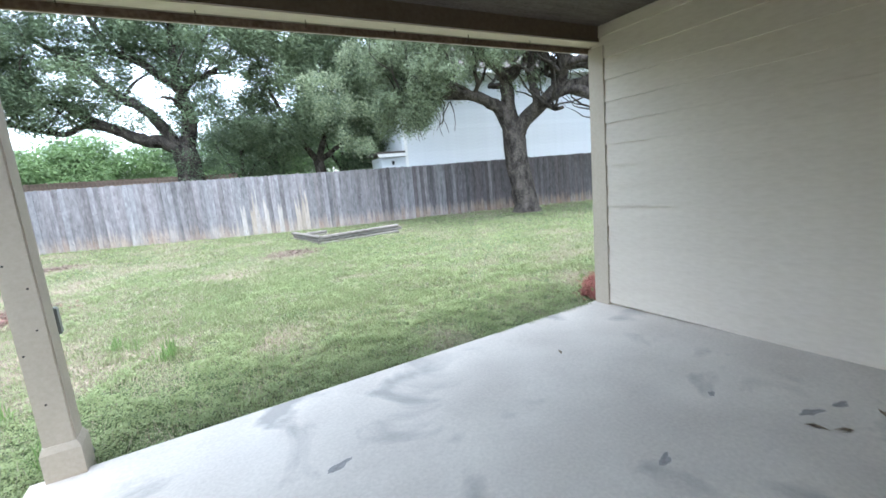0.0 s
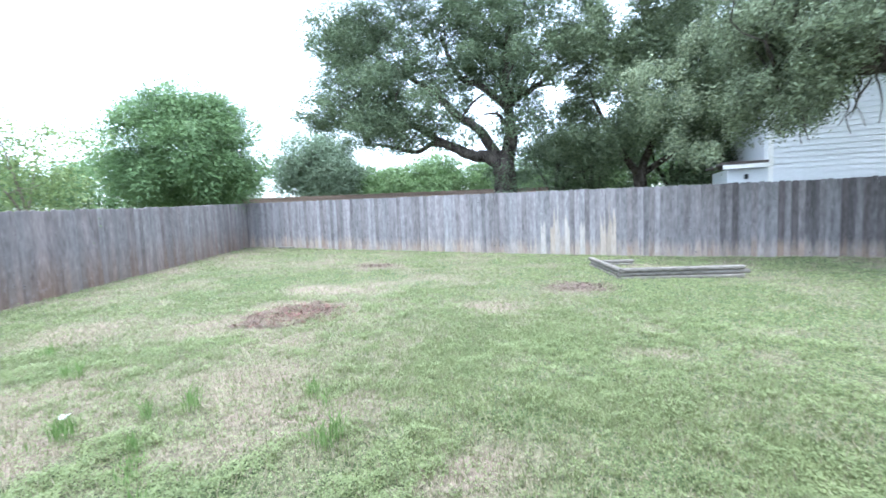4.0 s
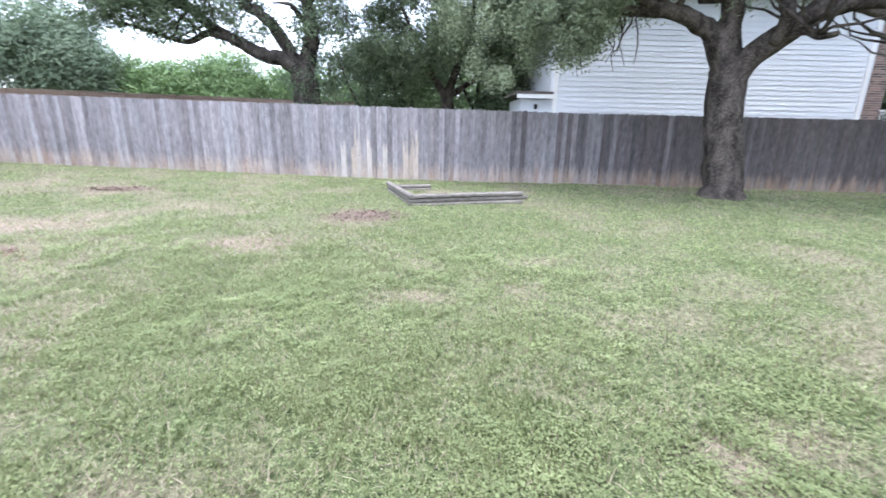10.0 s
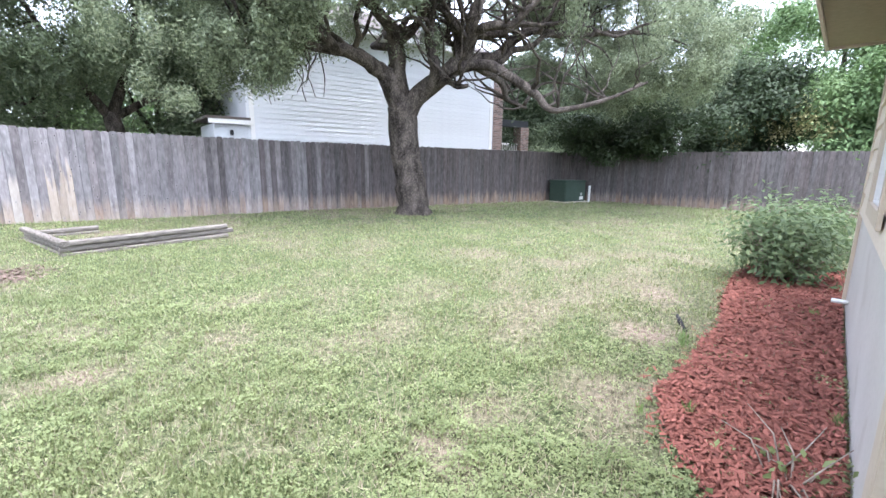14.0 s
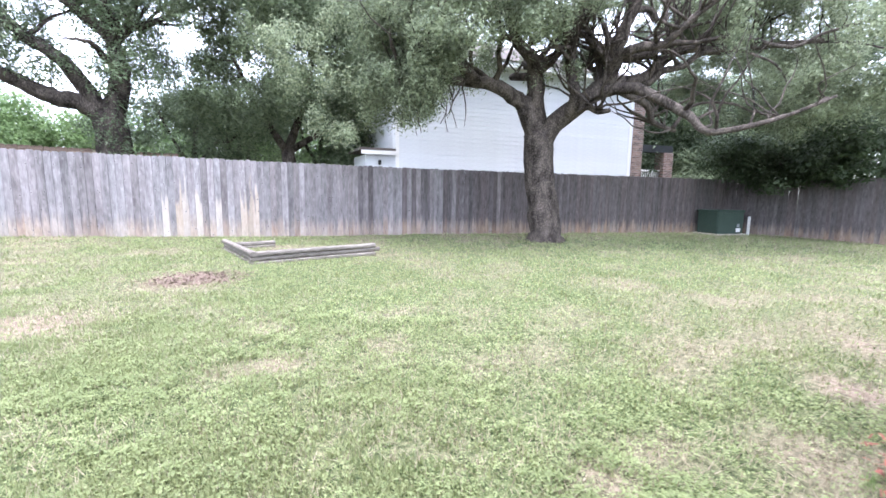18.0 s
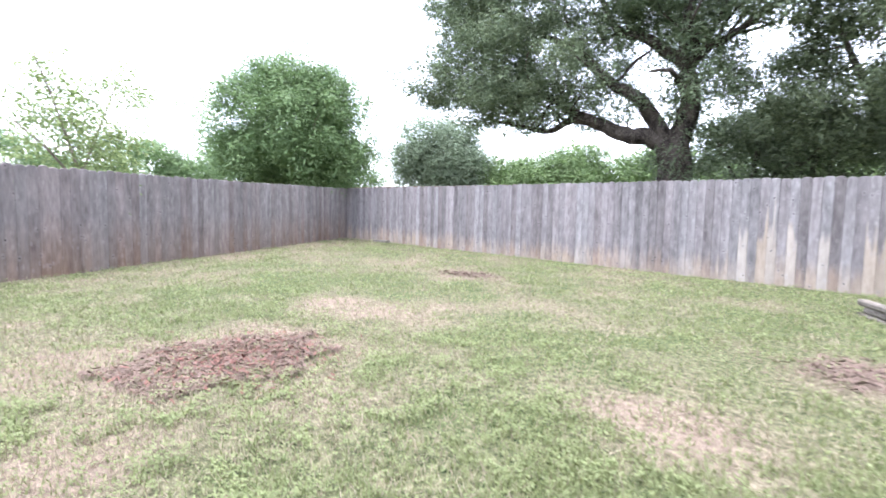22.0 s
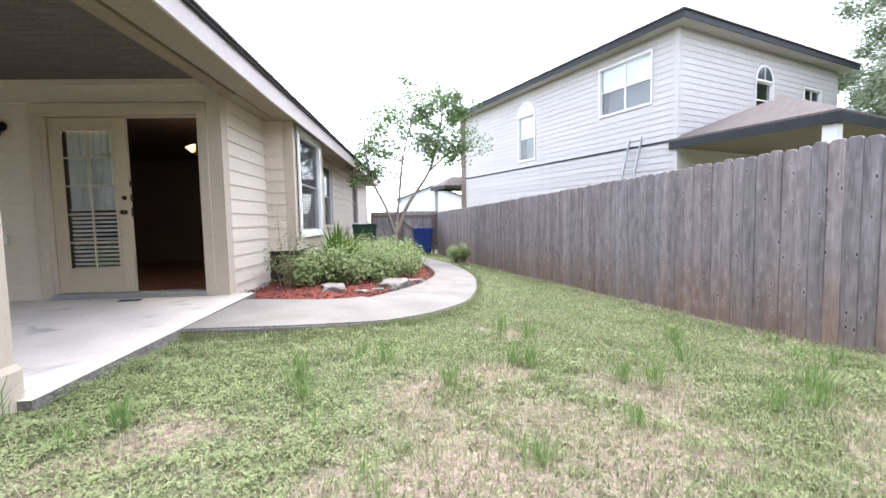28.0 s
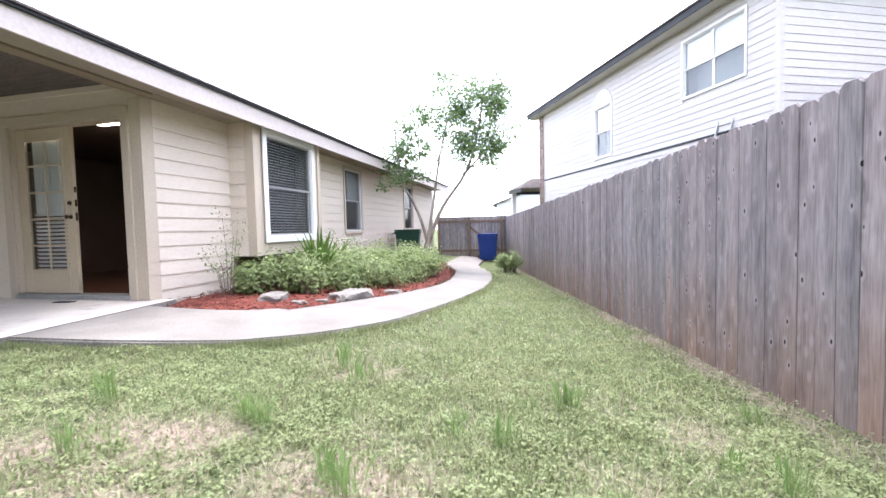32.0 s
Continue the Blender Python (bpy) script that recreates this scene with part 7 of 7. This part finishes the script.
def mulch_bed(name, label, poly, count, size, material, seed, height=0.05, under="mulch_red"):
    rng = np.random.default_rng(seed)
    lo, hi = np.min(poly, 0), np.max(poly, 0)
    p = rng.uniform(lo, hi, (count * 4, 2))
    p = p[inside(poly, p[:, 0], p[:, 1])][:count]
    # some chips stray over the edge
    p = p + rng.normal(0, 0.10, p.shape) * (rng.uniform(size=(len(p), 1)) < 0.15) * np.array([1.0, 0.6])
    p[:, 1] = np.where((p[:, 0] > 4.1) & (p[:, 0] < 8.2), np.maximum(p[:, 1], 0.09 + (p[:, 0] - 4.1) * 0.01), p[:, 1])
    root = thing(name, label, "mulch", kind="stuff")
    step = 0.12
    xs, ys = np.arange(lo[0] - step, hi[0] + step, step), np.arange(lo[1] - step, hi[1] + step, step)
    bm = bmesh.new()
    grid = {}
    for i, x in enumerate(xs):
        for j, y in enumerate(ys):
            if inside(poly, np.array([x]), np.array([y]))[0]:
                edge = float(inside(poly, np.array([x - 0.12, x + 0.12, x, x]), np.array([y, y, y - 0.12, y + 0.12])).mean())
                grid[i, j] = bm.verts.new((x, y, float(lie(x, y)) + height * (edge - 0.35) + 0.012 * math.sin(x * 31 + y * 17)))
    for (i, j), v in grid.items():
        if all(k in grid for k in ((i + 1, j), (i, j + 1), (i + 1, j + 1))):
            bm.faces.new((v, grid[i + 1, j], grid[i + 1, j + 1], grid[i, j + 1]))
    part("bed", bm, under, root)
    z = lie(p[:, 0], p[:, 1]) + height * 0.45
    part("bark_chips", quads("bark_chips", chips(np.column_stack([p, z]), size, rng), 4, material), material, root, "shredded red bark")
    return root


leaves("bark_red", (0.05, 0.015, 0.011), (0.40, 0.155, 0.115), 0.0, 0.9)
leaves("bark_dark", (0.03, 0.010, 0.008), (0.155, 0.052, 0.04), 0.0, 0.9)
leaves("bark_faded", (0.08, 0.034, 0.026), (0.31, 0.155, 0.125), 0.0, 0.9)
leaves("bark_old", (0.06, 0.04, 0.03), (0.30, 0.22, 0.175), 0.0, 0.9)
GARDEN = [(4.15, 0.12), (4.18, 0.38), (4.45, 0.62), (4.8, 0.82), (5.1, 0.93), (5.5, 0.88), (6.1, 0.9), (6.5, 0.86), (7.2, 0.98), (8.0, 1.06), (8.8, 1.12), (9.6, 1.05), (10.2, 0.7), (10.2, 0.0), (8.25, -0.3), (8.22, 0.13), (4.2, 0.09)]
mulch_bed("mulch_garden", "red shredded bark mulch along the house wall", GARDEN, 66000, 0.036, "bark_red", 401)
WALKBED = [(-0.02, -3.03)] + [(p.x + 0.01, p.y) for p in si[2:-4]] + [(-0.02, -16.0)]
mulch_bed("mulch_walkway", "red shredded bark mulch inside the walkway curve", WALKBED, 26000, 0.040, "bark_dark", 403, 0.09)
rng = np.random.default_rng(407)
pa = np.column_stack([rng.uniform(-1, 1, 11000), rng.uniform(-1, 1, 11000)])
rag = 0.62 + 0.5 * soft_noise(pa[:, 0], pa[:, 1], 2.6, 61)
pa = pa[np.hypot(pa[:, 0], pa[:, 1]) < rag]
pa = np.column_stack([-2.0 + 0.72 * pa[:, 0], 4.93 + 0.78 * pa[:, 1] + 0.1 * pa[:, 0]])
old = thing("mulch_patch", "thin patch of faded mulch and dead grass on the lawn", "mulch", kind="stuff")
part("faded_chips", quads("faded_chips", chips(np.column_stack([pa, lie(pa[:, 0], pa[:, 1]) + 0.012]), 0.034, rng, 0.02), 4, "bark_old"), "bark_old", old)
p = np.column_stack([rng.normal(-1.86, 0.30, 1150), rng.normal(4.95, 0.30, 1150)])
part("red_chips", quads("red_chips", chips(np.column_stack([p, lie(p[:, 0], p[:, 1]) + 0.015]), 0.036, rng, 0.025), 4, "bark_faded"), "bark_faded", old, "faded red bark chips")
for cx, cy, rx, ry, nn in ((2.35, 7.1, 0.30, 0.20, 1500), (-2.4, 9.85, 0.28, 0.14, 900)):
    p = np.column_stack([rng.normal(cx, rx, nn), rng.normal(cy, ry, nn)])
    solo("mulch_remains", quads("mulch_remains", chips(np.column_stack([p, lie(p[:, 0], p[:, 1]) + 0.012]), 0.055, rng, 0.02), 4, "mulch_old"), "mulch_old", "scattered faded bark chips on bare soil", "mulch", kind="stuff")

# ---- lawn ----
rng = np.random.default_rng(500)
WALKED = [(0.7, -3.0), (1.5, -0.8), (2.5, 0.2), (2.2, 1.2), (1.0, 3.0), (-0.4, 3.3), (-1.5, 2.6), (-3.0, 1.9), (-4.6, 1.1)]


def off_line(x, y):
    d = np.full(x.shape, 99.0)
    for (ax, ay), (bx, by) in zip(WALKED, WALKED[1:]):
        t = np.clip(((x - ax) * (bx - ax) + (y - ay) * (by - ay)) / ((bx - ax) ** 2 + (by - ay) ** 2), 0, 1)
        d = np.minimum(d, np.hypot(x - ax - t * (bx - ax), y - ay - t * (by - ay)))
    return d


PATHWAY = [(p.x, p.y) for p in so] + [(p.x, p.y) for p in reversed(si)]


def on_lawn(x, y):
    ok = (x > left_fence_x(y) + 0.03) & (y < far_fence_y(x) - 0.03) & (x < 21.6) & (y > -17)
    ok &= ~((x > -0.30) & (x < 4.12) & (y < 0.045)) & ~((x > 4.1) & (y < 0.05)) & ~((x > -0.3) & (y < -2.6))
    ok &= ~inside(PATHWAY, x, y) & ~inside(WALKBED, x, y)
    return ok


def scatter(near, far, rng):
    """Lawn points: a dense share that thins out round the walked line, and a thin share over the whole lawn."""
    out = []
    for n, box4, fade in ((near, (-6.8, 7.5, -3.0, 7.0), lambda d: np.exp(-(d / 2.3) ** 2)), (far, (-9.8, 21.6, -12.0, 14.5), lambda d: np.clip(1.0 / (1 + (d / 5.0) ** 2), 0.16, 1))):
        x, y = rng.uniform(box4[0], box4[1], n), rng.uniform(box4[2], box4[3], n)
        d = off_line(x, y)
        k = (rng.uniform(size=n) < fade(d)) & (x > -9.9)
        x, y, d = x[k], y[k], d[k]
        k = on_lawn(x, y)
        out.append((x[k], y[k], d[k]))
    return tuple(np.concatenate([o[i] for o in out]) for i in range(3))


def blades(x, y, d, h0, w0, rng, lean=0.6, grow=0.05):
    n = len(x)
    a = rng.uniform(0, 2 * np.pi, n)
    h = h0 * rng.uniform(0.5, 1.5, n) * (1 + grow * d)
    w = w0 * rng.uniform(0.6, 1.4, n) * (1 + 2.2 * grow * d)
    le = rng.normal(0, lean, n)
    base = np.stack([x, y, lie(x, y) - 0.003 + 0.02 * (soft_noise(x, y, 1.1, 1) - 0.5)], -1)
    tip = np.stack([np.cos(a) * np.sin(le), np.sin(a) * np.sin(le), np.abs(np.cos(le))], -1) * h[:, None]
    s = np.stack([-np.sin(a + rng.normal(0, 0.6, n)), np.cos(a), np.zeros(n)], -1) * w[:, None]
    return np.stack([base - s * 0.5, base + s * 0.5 + tip * 0.12, base + tip], 1).reshape(-1, 3)


def leaflets(x, y, d, size, rng, grow=0.06):
    """Small broad leaves held flat just above the soil."""
    n = len(x)
    a = rng.uniform(0, 2 * np.pi, n)
    L = size * rng.uniform(0.6, 1.4, n) * (1 + grow * d)
    t = rng.normal(0.15, 0.45, n)
    dd = np.stack([np.cos(a) * np.cos(t), np.sin(a) * np.cos(t), np.sin(t)], -1)
    s = np.stack([-np.sin(a), np.cos(a), rng.normal(0, 0.3, n)], -1)
    c = np.stack([x, y, lie(x, y) + 0.006 + rng.uniform(0.1, 1, n) * (0.012 + 0.10 * np.clip(soft_noise(x, y, 8.5, 41) - 0.2, 0, 1)) + 0.02 * (soft_noise(x, y, 1.1, 1) - 0.5)], -1)
    L = L[:, None]
    return np.stack([c - dd * L * 0.55 + s * L * 0.1, c + s * L * 0.42 + dd * L * 0.2, c + dd * L * 0.45 - s * L * 0.4], 1).reshape(-1, 3)


x, y, d = scatter(3600000, 3400000, rng)
v = worn(x, y) + 0.55 * (soft_noise(x, y, 2.3, 19) - 0.5) + 0.7 * (soft_noise(x, y, 5.5, 9) - 0.5) + 0.7 * (soft_noise(x, y, 13, 11) - 0.5)
g = rng.uniform(size=len(x)) > np.clip(v * 1.7, 0.02, 0.86)
near_patio = np.exp(-(np.clip(np.maximum(y - 0.7, -y - 0.2), 0, 9) / 0.9) ** 2) * (x > -2.2) * (x < 6)
bro = rng.uniform(size=len(x)) < 0.20 + 0.62 * soft_noise(x, y, 0.8, 31) ** 1.3 + 0.5 * near_patio
k = g & bro
lawn = thing("lawn_grass", "short mixed green lawn, thin and clumpy", "grass", kind="stuff")
part("leaflets", quads("leaflets", leaflets(x[k], y[k], d[k], 0.0118, rng, 0.14), 3, "clover_leaf"), "clover_leaf", lawn)
k = g & ~bro
part("blades", quads("blades", blades(x[k], y[k], d[k], 0.034, 0.0088, rng, 1.0), 3, "grass_blade"), "grass_blade", lawn)
# a ragged fringe leaning over the walkway's and the slab's edge
t = rng.uniform(0, len(so) - 1.001, 26000)
i, f = t.astype(int), t % 1
px, py = (np.array([(p[q]) for p in so]) for q in (0, 1))
ex, ey = px[i] + (px[i + 1] - px[i]) * f, py[i] + (py[i + 1] - py[i]) * f
nx_, ny_ = -(py[i + 1] - py[i]), px[i + 1] - px[i]
ln = np.hypot(nx_, ny_)
o = np.abs(rng.normal(0, 0.045, len(t)))
side = np.where(inside(PATHWAY, ex + nx_ / ln * 0.02, ey + ny_ / ln * 0.02), -1, 1)
x, y = ex + nx_ / ln * o * side, ey + ny_ / ln * o * side
k = on_lawn(x, y) & (rng.uniform(size=len(x)) < 0.25 + 0.9 * soft_noise(x, y, 1.9, 61)) & (y > -10)
x, y = x[k], y[k]
part("fringe", quads("fringe", blades(x, y, off_line(x, y), 0.055, 0.008, rng, 0.8), 3, "grass_blade"), "grass_blade", lawn)
x, y, d = scatter(360000, 720000, rng)
v = worn(x, y) + 0.55 * (soft_noise(x, y, 2.3, 19) - 0.5) + 0.5 * (soft_noise(x, y, 3.5, 21) - 0.5)
k = rng.uniform(size=len(x)) < np.clip(0.22 + v * 0.75, 0.06, 0.75)
dry = thing("dry_grass", "matted straw-coloured dead grass", "grass", kind="stuff")
part("straw", quads("straw", blades(x[k], y[k], d[k], 0.06, 0.0045, rng, 1.25), 3, "grass_dry"), "grass_dry", dry)


def tuft_mesh(seed, n, h):
    r = np.random.default_rng(seed)
    a = r.uniform(0, 2 * np.pi, n)
    le = np.abs(r.normal(0.1, 0.32, n))
    hh = h * r.uniform(0.5, 1.3, n)
    base = np.stack([np.clip(r.normal(0, 0.03, n), -0.05, 0.05), np.clip(r.normal(0, 0.03, n), -0.05, 0.05), np.full(n, -0.01)], -1)
    dirs = np.stack([np.cos(a) * np.sin(le), np.sin(a) * np.sin(le), np.cos(le)], -1)
    s = np.stack([-np.sin(a), np.cos(a), np.zeros(n)], -1) * 0.0034
    mid = base + dirs * hh[:, None] * 0.55 + np.array([0, 0, 1.0]) * hh[:, None] * 0.06
    tip = base + dirs * hh[:, None] + np.stack([np.cos(a), np.sin(a), -np.ones(n)], -1) * hh[:, None] * 0.12
    return quads("grass_tuft", np.stack([base - s * 0.6, mid + s, tip, mid - s], 1).reshape(-1, 3), 4, "weed_blade")


TUFTS = [tuft_mesh(600 + k, 22 + 8 * k, 0.12 + 0.035 * k) for k in range(4)]
rnd = random.Random(77)
spots = [(-2.6, 1.2), (-2.9, 0.6), (-3.3, 0.3), (-2.2, 0.8), (-3.8, -0.4), (-1.9, 0.3), (-2.5, -0.3), (-3.5, 1.0), (-4.4, 0.2), (-4.9, -0.3), (-5.2, 0.4), (-3.0, -0.9), (-1.2, 1.9), (-1.7, 1.5), (-0.9, 1.3), (-2.3, 2.1), (-4.2, -1.0), (-4.6, -1.5), (-5.4, -0.9), (-0.5, 0.9), (0.1, 1.6), (-1.4, 2.6), (-0.2, 2.2), (-3.7, 1.9), (-4.9, 1.6), (-1.6, -0.2), (-2.0, -0.8), (-0.9, 0.3), (-2.9, 2.6), (-3.9, 2.9), (0.4, 2.9), (-0.8, 3.2), (-5.7, -1.6), (-5.6, 1.0), (-3.2, -1.6), (-0.4, 0.2)]
for k, (a, c) in enumerate(spots):
    for q in range(rnd.choice((1, 2, 3))):
        px, py = a + rnd.uniform(-0.16, 0.16), c + rnd.uniform(-0.16, 0.16)
        s = rnd.uniform(0.7, 1.25)
        if off_line(np.array([px]), np.array([py]))[0] < 0.3:
            continue
        ob = solo("grass_tuft", TUFTS[rnd.randrange(4)], "weed_blade", "upright tuft of coarse green grass in the thin lawn", "grass tuft", pose(px, py, float(lie(px, py)), 0, 0, rnd.uniform(0, 360)) @ Matrix.Diagonal((s, s, s, 1)), group="coarse grass tufts")

# lily-like clump beside the bay, bare rose cane near the doors
rg2 = np.random.default_rng(700)
n = 70
a, le, hh = rg2.uniform(0, 6.283, n), np.abs(rg2.normal(0.45, 0.25, n)), rg2.uniform(0.75, 1.15, n)
dirs = np.stack([np.cos(a) * np.sin(le), np.sin(a) * np.sin(le), np.cos(le)], -1)
s = np.stack([-np.sin(a), np.cos(a), np.zeros(n)], -1) * 0.026
base = rg2.normal(0, 0.05, (n, 3)) * np.array([1, 1, 0])
mid = base + dirs * hh[:, None] * 0.6
tip = base + dirs * hh[:, None] + np.array([0, 0, -1.0]) * hh[:, None] * 0.12
solo("lily_clump", quads("lily_clump", np.stack([base, mid + s, tip, mid - s], 1).reshape(-1, 3), 4, "lily_leaf"), "lily_leaf", "strap-leaved bright green lily clump below the bay", "plant", pose(-0.85, -5.5, path_z(-0.85, -5.5) + 0.02))
cane = thing("rose_bush", "thin bare rose canes with a few leaves by the wall", "shrub", pose(-0.45, -3.75, path_z(-0.4, -3.7)))
bm = bmesh.new()
tips = []
for k in range(7):
    an = k * 0.9
    p1, p2, p3 = Vector((0.05 * math.cos(an), 0.05 * math.sin(an), -0.05)), Vector((0.13 * math.cos(an), 0.13 * math.sin(an), 0.3 + 0.05 * k)), Vector((0.26 * math.cos(an) - 0.05, 0.24 * math.sin(an) + 0.1, 0.45 + 0.11 * k))
    tube(bm, [p1, p2, p3], [0.007, 0.005, 0.002], 5)
    tips += [p2, (p2 + p3) / 2, p3]
part("canes", bm, "bark_pale", cane)
cc = np.repeat(np.array([t[:] for t in tips]), 14, 0) + rg2.normal(0, 0.05, (len(tips) * 14, 3))
part("leaves", quads("leaves", kites(cc, 0.035, rg2), 4, "shrub_leaf"), "shrub_leaf", cane)

# litter
bm = bmesh.new()
for k in range(3):
    vs = [bm.verts.new((0.10 * math.cos(t) * (1 + 0.3 * math.sin(3 * t + k)) + 0.03 * k, 0.07 * math.sin(t), 0.015 + 0.02 * k + 0.025 * math.sin(2 * t + k))) for t in np.linspace(0, 6.28, 9)[:-1]]
    c = bm.verts.new((0.02 * k, 0, 0.05))
    for i in range(8):
        bm.faces.new((vs[i], vs[(i + 1) % 8], c))
solo("paper_scrap", bm, "paper_white", "crumpled scrap of white paper on the grass", "litter", pose(-2.02, 1.78, float(lie(-2, 1.8)) + 0.01, 0, 0, 30) @ Matrix.Diagonal((0.36, 0.36, 0.5, 1)))

# weeds and a dead plant in the mulch by the wall
for k, (x, y) in enumerate(((4.62, 0.82), (4.75, 0.9), (5.9, 0.98), (5.3, 0.12), (6.4, 0.2), (7.4, 0.3), (4.9, 0.72))):
    sc = 0.5 + 0.1 * (k % 3)
    solo("weed", TUFTS[k % 4], "weed_blade", "small green weed sprouting in the mulch", "weed", pose(x, y, float(lie(x, y)) + 0.02, 0, 0, k * 77) @ Matrix.Diagonal((sc, sc, sc, 1)), group="weeds in the mulch")
dead = thing("dead_plant", "dry tangled stems of a dead plant by the wall", "plant", pose(4.62, 0.28, 0.02))
bm = bmesh.new()
rnd = random.Random(811)
for k in range(16):
    an, ln = rnd.uniform(0, 6.28), rnd.uniform(0.15, 0.34)
    p1 = Vector((rnd.uniform(-0.05, 0.05), rnd.uniform(-0.05, 0.05), -0.02))
    p2 = p1 + Vector((math.cos(an) * ln * 0.5, math.sin(an) * ln * 0.4, ln * 0.5))
    p3 = p2 + Vector((math.cos(an + 0.5) * ln * 0.6, math.sin(an + 0.5) * ln * 0.4, ln * rnd.uniform(-0.3, 0.2)))
    tube(bm, [p1, p2, p3], [0.005, 0.004, 0.002], 4)
part("stalk_tangle", bm, "bark_pale", dead)
lf = rg2.normal(0, 1, (40, 3)) * np.array([0.14, 0.10, 0.05]) + np.array([0, 0, 0.09])
for c in lf:
    part("leaf", quads("leaf", kites(c[None, :], 0.05, rg2, slim=0.5), 4, "shrub_leaf"), "shrub_leaf", dead)
